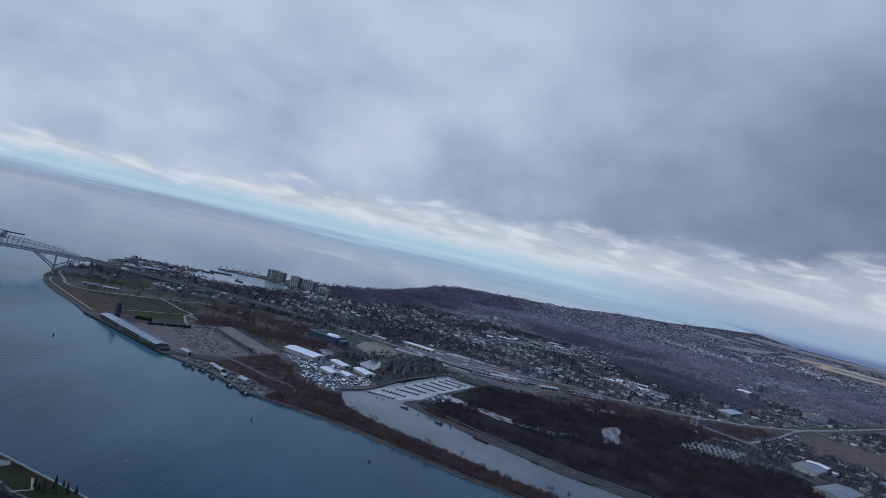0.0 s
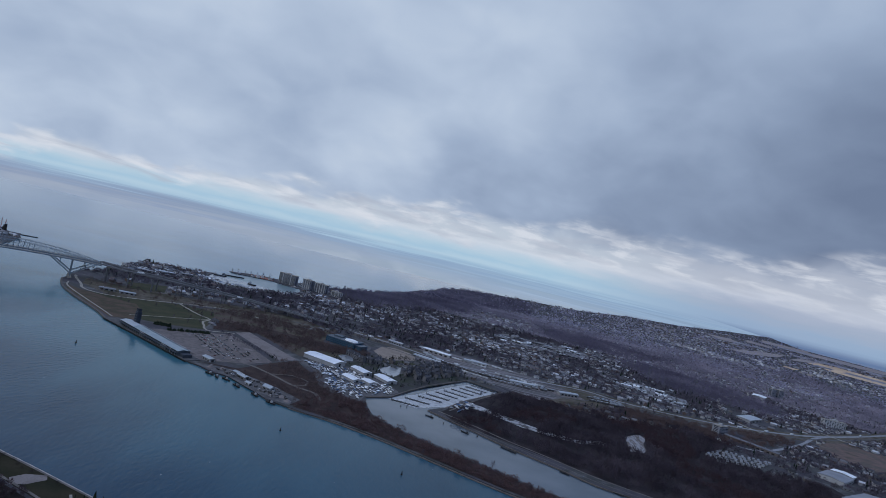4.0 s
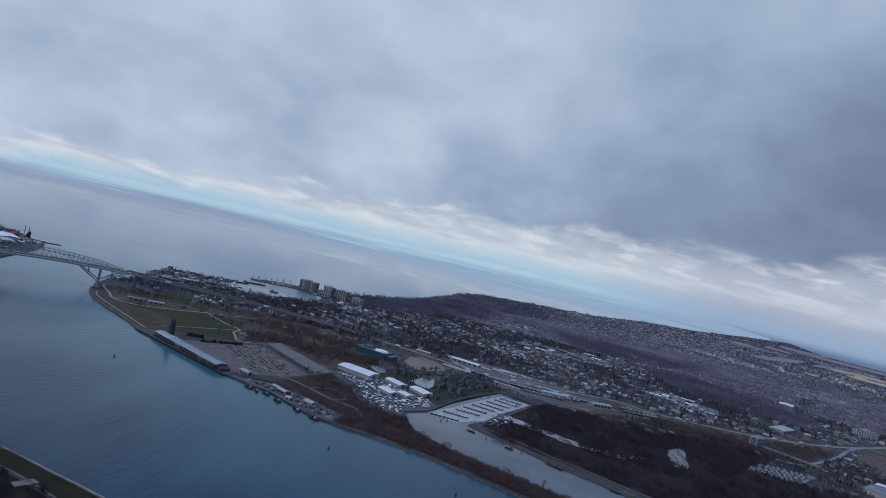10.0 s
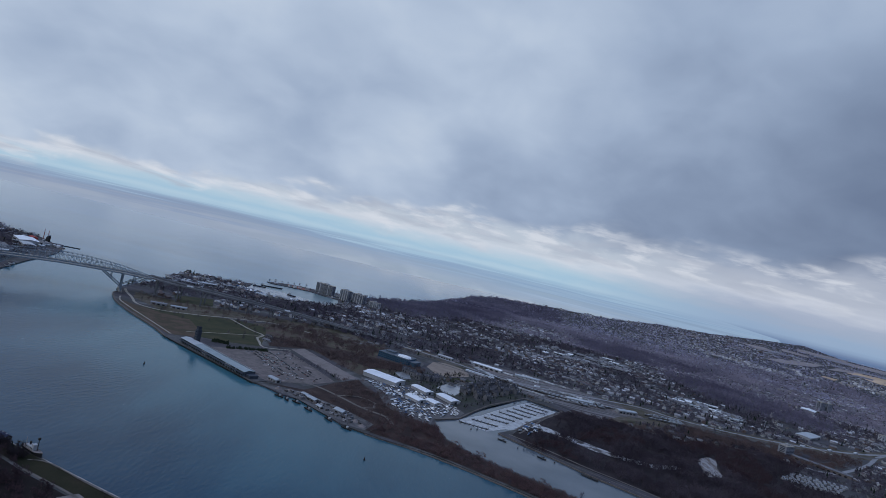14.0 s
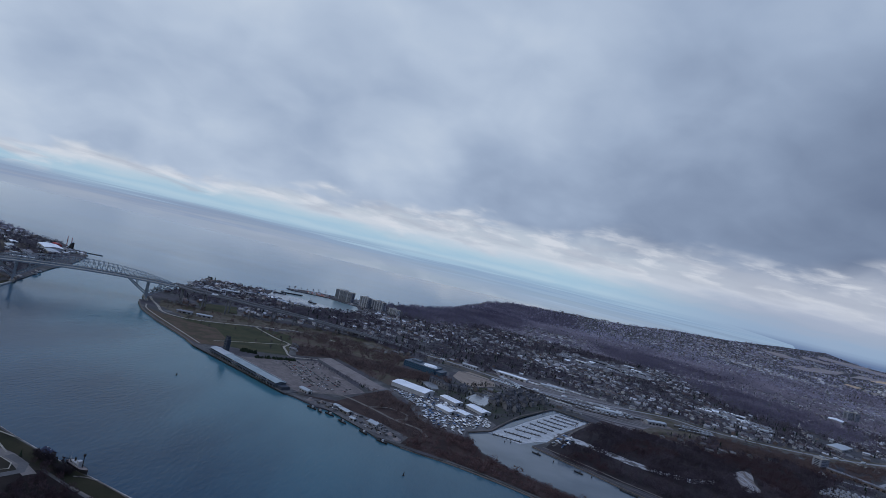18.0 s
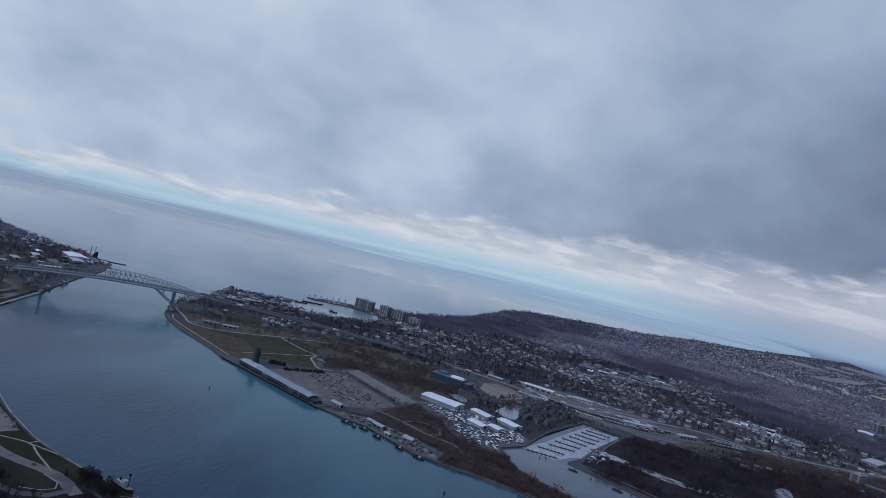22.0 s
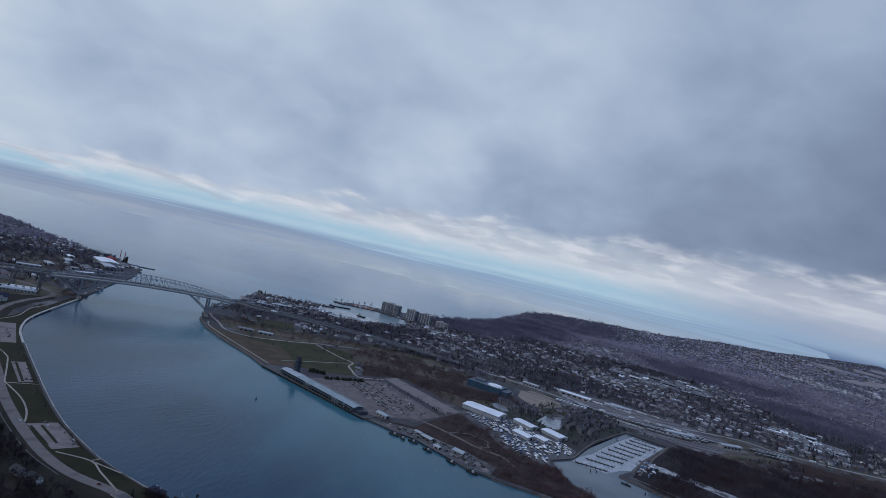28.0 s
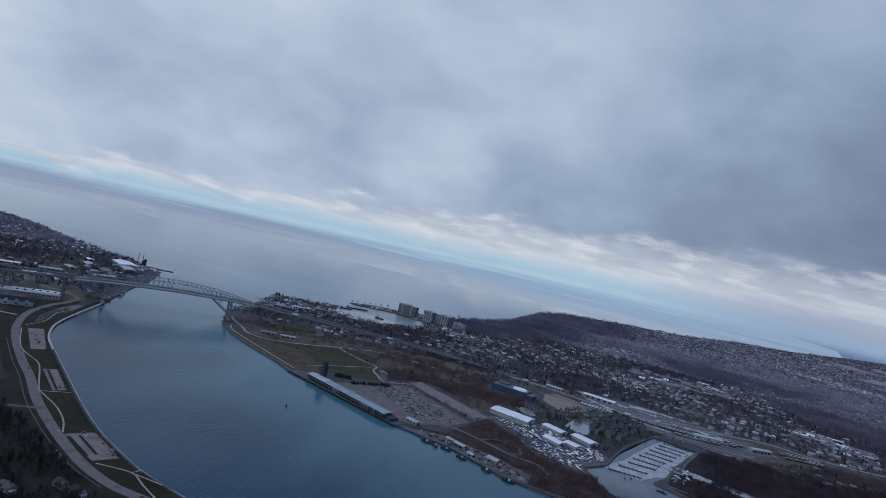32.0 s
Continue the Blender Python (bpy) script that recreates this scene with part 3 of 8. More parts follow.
EAST = [(-924, 1385), (-920, 1350), (-866, 1275), (-815, 1226), (-782, 1197), (-743, 1167), (-690, 1125), (-647, 1083), (-418, 937), (-396, 930), (-363, 912), (-336, 911),
        (-311, 889), (-285, 872), (-255, 846), (-219, 835), (-189, 827), (-147, 822), (-113, 814), (-80, 799), (-24, 774), (35, 746), (83, 724), (139, 703), (330, 620), (480, 545), (600, 470),
        (620, 480), (490, 585), (340, 665), (199, 732), (136, 757), (85, 784), (29, 813), (-22, 838), (-67, 861), (-107, 898), (-122, 938), (-130, 980), (-92, 1018), (-65, 1089), (-34, 1162),
        (45, 1293), (120, 1261), (37, 1110), (3, 1032), (-24, 995), (-3, 978), (51, 940), (105, 900), (147, 876), (187, 852), (224, 826), (269, 813), (329, 785), (470, 720), (640, 630),
        (900, 400), (1200, 0), (1800, -900), rim(118, 4420), rim(100, 4420), rim(88, 4420), rim(76, 4420), rim(64, 4420), rim(52, 4420), rim(42, 4560), rim(36, 4580), rim(32, 4600), rim(30.6, 4650), rim(29.6, 4690),
        (1896, 4148), (1551, 4137), (1211, 4169), (829, 4082), (464, 4080), (85, 3991), (-86, 3818), (-179, 3464), (-271, 2982), (-349, 2785), (-504, 2490), (-589, 2416),
        (-705, 2325), (-797, 2298), (-866, 2218), (-837, 2193), (-776, 2214), (-705, 2232), (-640, 2200), (-583, 2186), (-562, 2113), (-552, 2036), (-625, 1945), (-692, 1912), (-757, 1885), (-839, 1945), (-864, 2068), (-920, 1989), (-1015, 1972), (-1065, 1970), (-1027, 1818),
        (-982, 1661), (-975, 1593), (-980, 1514), (-960, 1440)]
WEST = [(400, 60), (120, 330), (0, 395), (-150, 443), (-249, 477), (-350, 512), (-421, 535), (-543, 575), (-605, 600), (-639, 620), (-684, 649), (-731, 686), (-782, 730), (-849, 790), (-931, 864), (-978, 909), (-1014, 954), (-1044, 1004),
        (-1083, 1099), (-1131, 1230), (-1162, 1298), (-1235, 1469), (-1283, 1602), (-1329, 1705), (-1375, 1790), (-1446, 1894), (-1479, 1885), (-1531, 1927), (-1589, 1961), (-1721, 1990),
        (-1920, 2080), (-2294, 2302), (-2545, 2391), (-3100, 2700), rim(-52), rim(-62), rim(-75), rim(-90), rim(-105), rim(-125), (-1500, -1500), (200, -900)]
setting(flat_patch("ground_east", EAST, 2.0, LAND, depth=4.0, cells=220), "low brown town ground with lawns and leaf litter by the water", "ground")
setting(flat_patch("ground_west", WEST, 2.0, LAND, depth=4.0, cells=220), "low river bank of dark lawns and town ground", "ground")

# ---- shores, lawns, lots and roads ----


def ground_patch(name, outline, mat, label, category="ground", z=2.06, cells=0):
    return setting(flat_patch(name, outline, z, mat, cells=cells), label, category)


laid = []


def road(name, points, width, label, mat=ASPHALT, z=2.14, step=14.0, category="road"):
    laid.append(name)   # crossing roads lie a few millimetres above one another
    return setting(strip(name, points, width, z + 0.004 * len(laid), mat, step), label, category)


WEST_EDGE = [(0, 395), (-150, 443), (-249, 477), (-350, 512), (-421, 535), (-543, 575), (-605, 600), (-639, 620), (-684, 649), (-731, 686), (-782, 730), (-849, 790), (-931, 864), (-978, 909), (-1014, 954), (-1044, 1004), (-1083, 1099), (-1131, 1230)]
EAST_EDGE = [(-924, 1385), (-920, 1350), (-866, 1275), (-815, 1226), (-782, 1197), (-743, 1167), (-690, 1125), (-647, 1083)]
# river walls: concrete along the bends, a rubble beach lower down
setting(strip("river_wall", [(x - 1, y - 1) for x, y in WEST_EDGE[12:]], 3.2, 2.8, material("pale_wall_stone", [(0.20, 0.19, 0.17), (0.42, 0.405, 0.375), (0.30, 0.285, 0.26)], 0.12, fine=0.3), depth=4.0), "pale concrete river wall with a walkway along the bank", "river wall")
setting(strip("rubble_shore", [(x, y) for x, y in WEST_EDGE[:13]], 4.0, 1.4, material("grey_bank_rubble", [(0.14, 0.13, 0.115), (0.36, 0.34, 0.31), (0.22, 0.205, 0.185)], 0.15, fine=0.4), depth=2.0), "pale grey rubble and sand along the river bank", "shore")
setting(strip("river_wall_east", EAST_EDGE, 3.6, 2.6, RUBBLE, depth=4.0), "dark rubble river wall", "river wall")
setting(strip("spit_beach", [(-219, 834), (-147, 820), (-80, 797), (-24, 772), (35, 744), (83, 722), (139, 701), (330, 618), (480, 543)], 3.0, 1.0, RUBBLE, depth=1.5), "narrow dark rubble beach along the spit", "shore")
setting(strip("spit_bank", [(620, 482), (490, 587), (340, 667), (199, 734), (136, 759), (85, 786), (29, 815), (-22, 840), (-67, 863), (-107, 900)], 2.5, 0.9, RUBBLE, depth=1.2), "low dark rubble bank of the channel", "shore")
setting(strip("channel_bank", [(-24, 993), (-3, 976), (51, 938), (105, 898), (147, 874), (187, 850), (224, 824), (269, 811), (329, 783), (470, 718), (640, 628)], 2.6, 1.7, RUBBLE, depth=3.0), "low stone edge of the channel", "river wall")
setting(strip("marina_quay", [(-130, 982), (-92, 1020), (-65, 1091), (-34, 1164), (45, 1295)], 3.0, 2.4, RUBBLE, depth=3.5, step=400), "dark stone quay round the marina basin", "quay")
setting(strip("marina_quay_east", [(47, 1296), (122, 1262), (39, 1110), (5, 1032)], 3.0, 2.4, RUBBLE, depth=3.5, step=400), "dark stone quay of the marina basin", "quay")

ground_patch("channel_water", [(620, 478), (490, 585), (340, 665), (199, 732), (136, 757), (85, 784), (29, 813), (-22, 838), (-67, 861), (-107, 898), (-122, 938), (-130, 980), (-92, 1018), (-65, 1089), (-34, 1162), (45, 1293), (120, 1261), (37, 1110), (3, 1032), (-24, 995), (-3, 978), (51, 940), (105, 900), (147, 876), (187, 852), (224, 826), (269, 813), (329, 785), (470, 720), (640, 630)],
             CALM, "still pale grey water with thin ice in the channel and marina basin", "water", z=0.06)
ground_patch("harbour_water", [(-705, 2232), (-640, 2200), (-583, 2186), (-562, 2113), (-552, 2036), (-625, 1945), (-692, 1912), (-757, 1885), (-839, 1945), (-864, 2068), (-850, 2190), (-776, 2214)], material("teal_harbour_water", [(0.10, 0.155, 0.172), (0.16, 0.22, 0.232)], 0.01, rough=0.28, spec=0.35, bump=0.1, bump_scale=0.2), "still pale teal water of the lake harbour", "water", z=0.06)
DARKCONC = material("stained_wharf_concrete", [(0.05, 0.05, 0.052), (0.10, 0.098, 0.098), (0.07, 0.068, 0.068)], 0.09, fine=0.2)
ground_patch("harbour_ice", [(-838, 1952), (-757, 1892), (-692, 1918), (-628, 1952), (-640, 2010), (-690, 2030), (-745, 2040), (-800, 2050), (-855, 2060), (-850, 2000)], ICE, "white ice along the harbour docks", "water", z=0.12)
ground_patch("harbour_apron", [(-830, 1925), (-757, 1870), (-690, 1897), (-640, 1918), (-648, 1904), (-700, 1872), (-760, 1852), (-828, 1902)], CONCRETE, "pale concrete apron of the lake harbour", "yard", z=2.12)
setting(strip("shore_ice", [(-1015, 1976), (-920, 1995), (-868, 2076)], 12, 0.3, ICE, depth=0.5), "white ice along the headland shore", "shore")
setting(strip("lakeside_beach", [(-592, 2420), (-507, 2494), (-352, 2790), (-274, 2986), (-182, 3467), (-90, 3821)], 14, 1.2, SAND, step=80, depth=2.0), "pale beach under the lakeside woods", "beach")
# the long wharf in front of the terminal shed
WHARF_TURN = math.degrees(math.atan2(937 - 1083, -418 + 647))
wharf_len = math.hypot(229, 146)
bm = box(bmesh.new(), 0, -3, 1.0, wharf_len, 24, 2.9)
wharf = setting(mesh_object("wharf", bm, DARKCONC), "long grey concrete wharf on dark piles", "wharf")
wharf.matrix_world = pose(-647, 1083, 0, 0, 0, WHARF_TURN)
pile_mesh = mesh_object("pile", beam(bmesh.new(), (0, 0, -4), (0, 0, 2.6), 1.0), DARK)
pile_mesh.parent = wharf
pile_mesh.location = (2, -3.3, 0)
for k in range(1, 58):
    p = pile_mesh.copy()
    scene.collection.objects.link(p)
    p.location = (2 + k * 4.7, -3.3, 0)
part("fender_beam", beam(bmesh.new(), (0, -3.9, 1.7), (wharf_len, -3.9, 1.7), 0.9), DARK, wharf, "black timber fender")

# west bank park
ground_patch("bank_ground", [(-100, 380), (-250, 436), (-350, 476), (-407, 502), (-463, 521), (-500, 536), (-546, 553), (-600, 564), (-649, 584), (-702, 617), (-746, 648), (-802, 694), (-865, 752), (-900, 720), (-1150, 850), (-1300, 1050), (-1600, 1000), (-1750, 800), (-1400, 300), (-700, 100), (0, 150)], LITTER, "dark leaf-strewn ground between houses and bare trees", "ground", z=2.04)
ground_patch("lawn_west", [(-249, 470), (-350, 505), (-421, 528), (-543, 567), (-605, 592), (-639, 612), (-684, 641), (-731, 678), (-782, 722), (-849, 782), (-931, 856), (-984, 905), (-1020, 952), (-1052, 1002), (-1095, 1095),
                           (-1120, 1110), (-1066, 990), (-1060, 940), (-1000, 872), (-912, 793), (-865, 754), (-802, 696), (-746, 650), (-702, 619), (-649, 585), (-600, 566), (-546, 556), (-500, 540), (-463, 525), (-407, 506), (-350, 480), (-249, 440)], DIMLAWN, "dark green riverside lawn", "lawn")
setting(strip("shore_grass", [(x - 7, y - 6) for x, y in WEST_EDGE[1:]], 13, 2.05, DIMLAWN), "dark grass along the river edge", "lawn")
ground_patch("field_west", [(-1200, 1090), (-1150, 1000), (-1100, 930), (-1010, 845), (-925, 768), (-870, 720), (-900, 690), (-1150, 860), (-1290, 1060)], bpy.data.materials["brown_scrub"], "brown-green open field beside the river road", "lawn")
ROAD_WEST = [(-507, 527), (-546, 549), (-600, 558), (-647, 578), (-700, 612), (-744, 644), (-800, 689), (-863, 747), (-910, 786), (-997, 865), (-1058, 931), (-1116, 1016), (-1148, 1102), (-1158, 1160), (-1185, 1215), (-1280, 1245), (-1400, 1240)]
# verge colour dimmed along with the bank's lawn, as vignetting
setting(strip("road_verge", [(x - 14, y - 12) for x, y in ROAD_WEST], 74, 2.047, material("dull_verge_grass", [(0.011, 0.011, 0.008), (0.019, 0.017, 0.012), (0.030, 0.024, 0.019)], 0.03, fine=0.3), 60), "dull brown-green grass along the river road", "ground")
road("river_road", ROAD_WEST, 11.0, "worn pale grey road curving along the river bank", material("worn_pale_road", [(0.105, 0.092, 0.086), (0.155, 0.138, 0.130), (0.125, 0.110, 0.104)], 0.06, fine=0.3))
road("cycle_path", [(x - 9, y - 7) for x, y in ROAD_WEST[2:10]], 1.2, "narrow grey cycle path beside the road", ASPHALT)
road("side_road", [(-900, 605), (-806, 652), (-775, 668)], 6.0, "grey side road joining the river road")
road("hotel_drive", [(-1110, 985), (-1150, 975), (-1185, 960), (-1195, 935), (-1170, 925), (-1150, 950)], 7.0, "pale curved hotel drive", CONCRETE)
road("ramp_west", [(-1440, 1280), (-1377, 1249), (-1313, 1322), (-1248, 1297), (-1214, 1300)], 8.0, "grey access road below the bridge")
road("approach_road", [(-1560, 1330), (-1450, 1380), (-1380, 1480), (-1330, 1600), (-1320, 1690)], 9.0, "grey street along the waterfront")
road("plaza_street", [(-1420, 1280), (-1320, 1380), (-1270, 1460), (-1250, 1500)], 8.0, "grey street under the bridge")
for i, (outline, label) in enumerate([([(-1037, 930), (-1022, 946), (-938, 857), (-950, 842)], "pale concrete car park by the river"), ([(-874, 780), (-862, 791), (-799, 734), (-808, 722)], "grey car park with two rows of bays"),
                                      ([(-710, 626), (-691, 648), (-634, 610), (-649, 590)], "grey car park with long grass islands"), ([(-356, 488), (-350, 499), (-335, 505), (-330, 498), (-338, 484), (-348, 478)], "pale small car park by the bank")]):
    ground_patch("car_park", outline, LOT, label, "car park", z=2.16)
for a, b in (((-703, 624), (-659, 596)), ((-697, 632), (-655, 604)), ((-872, 776), (-813, 722)), ((-868, 782), (-807, 727))):
    setting(strip("grass_island", [a, b], 3.0, 2.24, DIMLAWN, step=500), "narrow grass island in a car park", "lawn")
for pts in ([(-1042, 923), (-994, 870), (-953, 831), (-901, 800), (-878, 779), (-819, 713), (-814, 710), (-768, 682), (-735, 654), (-714, 629)], [(-643, 588), (-607, 590), (-585, 575), (-552, 553)], [(-607, 590), (-603, 600)],
            [(-817, 710), (-789, 731)], [(-1053, 943), (-1061, 992), (-1094, 1055), (-1107, 1112)], [(-607, 590), (-570, 584)], [(-950, 842), (-938, 856)], [(-1100, 1060), (-1092, 1095)]):
    road("footpath", pts, 1.9, "pale concrete footpath across the lawn", CONCRETE, z=2.2, step=8, category="footpath")

road("park_loop", [(-546, 549), (-524, 541), (-517, 528), (-524, 514), (-545, 505), (-585, 512)], 8.0, "grey loop road with parking below the river road", z=2.2)
road("park_kerb", [(-552, 544), (-533, 537), (-527, 527), (-534, 519), (-552, 514)], 1.2, "pale kerb round a planted island", CONCRETE, z=2.26)
road("bank_path", [(-469, 526), (-441, 517), (-407, 506), (-360, 486), (-316, 469), (-298, 459), (-260, 450)], 2.6, "pale footpath above the river lawn", TRACK, z=2.22, category="footpath")
road("quay_path", [(-478, 543), (-468, 547), (-455, 546), (-421, 533), (-350, 510), (-280, 486)], 1.6, "pale walk along the river edge", TRACK, z=2.3, category="footpath")
road("lawn_path", [(-298, 459), (-288, 468), (-300, 485)], 2.2, "pale footpath across the lawn", CONCRETE, z=2.24, category="footpath")
ground_patch("car_park", [(-416, 497), (-406, 511), (-398, 507), (-408, 492)], LOT, "pale small car park above the river lawn", "car park", z=2.16)
# east bank: park, lots, yards
ground_patch("lawn_east", [(-850, 1262), (-791, 1216), (-743, 1178), (-690, 1136), (-640, 1112), (-615, 1134), (-571, 1140), (-500, 1178), (-527, 1287), (-560, 1370), (-589, 1380), (-650, 1370), (-708, 1318), (-788, 1284)], GRASS, "dark green park lawn", "lawn")
ground_patch("dry_bank", [(-880, 1300), (-815, 1232), (-743, 1173), (-690, 1131), (-650, 1100), (-606, 1128), (-622, 1165), (-644, 1205), (-690, 1262), (-756, 1262), (-828, 1278)], DRYGRASS, "rust-brown dry grass along the river wall", "lawn", z=2.1)
ground_patch("lawn_under_bridge", [(-850, 1496), (-779, 1570), (-733, 1466), (-799, 1411)], GRASS, "green lawn beside the viaduct", "lawn")
ground_patch("viaduct_ground", [(-905, 1415), (-816, 1430), (-678, 1470), (-546, 1535), (-403, 1568), (-300, 1500), (-420, 1425), (-575, 1448), (-648, 1388), (-708, 1328), (-771, 1288), (-868, 1345)], material("rough_grass_and_dirt", [(0.039, 0.039, 0.024), (0.068, 0.059, 0.038), (0.112, 0.092, 0.073), (0.051, 0.050, 0.029)], 0.02, fine=0.35), "rough grass and dirt below the viaduct", "ground", z=2.05)
ground_patch("point_lawn", [(-1040, 1940), (-1000, 1958), (-930, 1970), (-905, 1940), (-970, 1890), (-1020, 1890)], DRYGRASS, "brown-green grass on the headland", "lawn")
ground_patch("car_park_east", [(-560, 1085), (-521, 1118), (-468, 1169), (-445, 1197), (-315, 1054), (-340, 1010), (-409, 956)], material("worn_car_park", [(0.080, 0.068, 0.066), (0.165, 0.140, 0.132), (0.115, 0.098, 0.094), (0.22, 0.19, 0.18)], 0.035, fine=0.45), "wide pale gravel car park behind the terminal shed", "car park")
ground_patch("gravel_yard", [(-449, 1219), (-431, 1253), (-289, 1117), (-307, 1076)], LOT, "empty pinkish-grey gravel yard", "yard")
ground_patch("brown_waste", [(-315, 1047), (-285, 1110), (-257, 1064), (-160, 990), (-150, 940), (-186, 919), (-219, 915), (-283, 945), (-345, 962)], SCRUB, "brown rough ground", "ground", z=2.05)
ground_patch("dock_scrub", [(-412, 950), (-345, 964), (-283, 947), (-219, 917), (-186, 921), (-150, 942), (-128, 938), (-190, 932), (-215, 846), (-221, 846), (-214, 880), (-262, 913), (-345, 951)], SCRUB, "brown rough ground behind the dock yard", "ground", z=2.052)
ground_patch("scrub_north", [(-520, 1290), (-440, 1330), (-300, 1340), (-200, 1330), (-190, 1290), (-280, 1230), (-420, 1260), (-490, 1200)], SCRUB, "brown brushy ground", "ground", z=2.056)
ground_patch("brush_ground", [(-600, 1392), (-520, 1290), (-490, 1205), (-420, 1262), (-290, 1150), (-215, 1240), (-290, 1345), (-300, 1470), (-420, 1424), (-560, 1440)], material("brown_brush_floor", [(0.051, 0.034, 0.031), (0.083, 0.059, 0.049), (0.075, 0.070, 0.045), (0.128, 0.091, 0.077)], 0.02, fine=0.35), "brown brushy ground below the viaduct", "ground", z=2.045)
YARDGREY = material("wet_grey_gravel", [(0.055, 0.052, 0.054), (0.12, 0.113, 0.112), (0.08, 0.075, 0.075)], 0.06, fine=0.4)
ground_patch("dock_yard", [(-412, 940), (-399, 931), (-338, 908), (-258, 850), (-222, 845), (-215, 880), (-262, 912), (-345, 950)], YARDGREY, "grey gravel yard of a small dock", "yard")
ground_patch("spit_scrub", [(-215, 842), (-147, 828), (-80, 805), (-24, 780), (35, 752), (83, 730), (139, 709), (330, 628), (480, 553), (560, 505), (480, 577), (340, 658), (199, 725), (136, 750), (85, 777), (29, 806), (-22, 831), (-67, 854), (-110, 895), (-130, 940), (-190, 930)], SCRUB, "rust-brown brush on the narrow spit", "ground")
ground_patch("works_ground", [(-300, 1180), (-205, 1295), (-90, 1335), (60, 1335), (45, 1297), (-65, 1093), (-95, 1027), (-190, 1162), (-283, 1139)], material("dark_yard_gravel", [(0.028, 0.028, 0.028), (0.050, 0.048, 0.048), (0.034, 0.040, 0.026), (0.085, 0.08, 0.08)], 0.03, fine=0.35), "dark gravel and grass between the halls and town houses", "yard", z=2.04)
ground_patch("boat_yard", [(-283, 1135), (-279, 1100), (-248, 1080), (-212, 984), (-182, 955), (-135, 950), (-132, 984), (-95, 1022), (-82, 1060), (-100, 1090), (-188, 1160)], YARDGREY, "grey gravel boat yard", "yard")
ground_patch("sand_lot", [(-166, 1450), (-116, 1490), (-79, 1417), (-77, 1377), (-140, 1300), (-176, 1375)], material("tan_gravel", [(0.20, 0.16, 0.13), (0.27, 0.22, 0.18)], 0.04, fine=0.2), "tan gravel lot beside the offices", "yard")
ground_patch("town_green", [(-150, 1276), (-100, 1340), (-72, 1338), (-74, 1292), (-122, 1270)], GRASS, "dark green lawn by the pond", "lawn")
ground_patch("pond", [(-142, 1200), (-120, 1262), (-78, 1284), (-84, 1240), (-104, 1168), (-124, 1172)], ICE, "pale frozen pond", "water", z=2.09)
ground_patch("pond_north", [(-235, 1245), (-207, 1278), (-196, 1216), (-212, 1198)], ICE, "small pale frozen pond behind the hall", "water", z=2.09)
ground_patch("basin_ice", [(-97, 1012), (-44, 992), (-12, 1030), (4, 1040), (38, 1116), (108, 1246), (58, 1280), (36, 1246), (0, 1182), (-26, 1134), (-52, 1080), (-76, 1046)], material("patchy_basin_ice", [(0.14, 0.155, 0.175), (0.33, 0.345, 0.365), (0.22, 0.235, 0.255), (0.40, 0.41, 0.43)], 0.035, rough=0.25, spec=0.5, fine=0.2), "thin pale ice between the docks of the basin", "water", z=0.10)
APRON = [(-97, 1600), (-30, 1598), (44, 1593), (115, 1576), (179, 1546), (277, 1496), (318, 1424), (212, 1276), (176, 1292), (129, 1315), (85, 1336), (39, 1351), (-4, 1358), (-60, 1366), (-80, 1420), (-62, 1500)]
ground_patch("rail_terminal", APRON, material("streaked_yard_gravel", [(0.042, 0.037, 0.038), (0.088, 0.079, 0.079), (0.195, 0.180, 0.180), (0.060, 0.054, 0.054)], 0.03, fine=0.5, stretch=(0.0, 0.22, 2.6)), "pale streaked gravel of the rail and truck terminal", "yard", z=2.096)
ground_patch("rail_verge", [(277, 1496), (318, 1424), (212, 1276), (330, 1320), (430, 1400), (350, 1490)], bpy.data.materials["rough_grass_and_dirt"], "rough grass and dirt beside the tracks", "ground", z=2.082)
ground_patch("track_scrub", [(128, 1262), (219, 1262), (303, 1255), (374, 1250), (549, 1331), (640, 1300), (640, 1400), (500, 1420), (430, 1400), (330, 1322), (212, 1278), (150, 1302)], SCRUB, "brown scrub between the woods and the tracks", "ground", z=2.07)
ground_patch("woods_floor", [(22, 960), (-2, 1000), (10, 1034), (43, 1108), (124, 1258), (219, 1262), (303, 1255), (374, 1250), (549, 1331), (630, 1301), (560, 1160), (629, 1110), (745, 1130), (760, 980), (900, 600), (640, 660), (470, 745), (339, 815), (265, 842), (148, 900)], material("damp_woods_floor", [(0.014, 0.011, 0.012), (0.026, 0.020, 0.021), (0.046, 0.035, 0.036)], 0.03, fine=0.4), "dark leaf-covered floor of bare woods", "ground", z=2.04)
ground_patch("plaza_ground", [(-1210, 1100), (-1150, 1190), (-1170, 1260), (-1260, 1290), (-1300, 1420), (-1340, 1560), (-1400, 1700), (-1560, 1760), (-1700, 1500), (-1600, 1100), (-1320, 1060)], bpy.data.materials["rough_grass_and_dirt"], "rough grass and dirt round the bridge approach", "ground", z=2.05)
ground_patch("mud_patch", [(352, 1132), (364, 1150), (390, 1178), (403, 1172), (392, 1140), (380, 1110), (374, 1072), (362, 1052), (340, 1044), (328, 1040), (340, 1070), (346, 1100)], material("pale_mud", [(0.07, 0.05, 0.045), (0.30, 0.29, 0.29), (0.10, 0.075, 0.062), (0.38, 0.37, 0.37)], 0.07, fine=0.4, stretch=(0.0, 1.6, 0.35)), "pale bare ground among the trees", "ground")
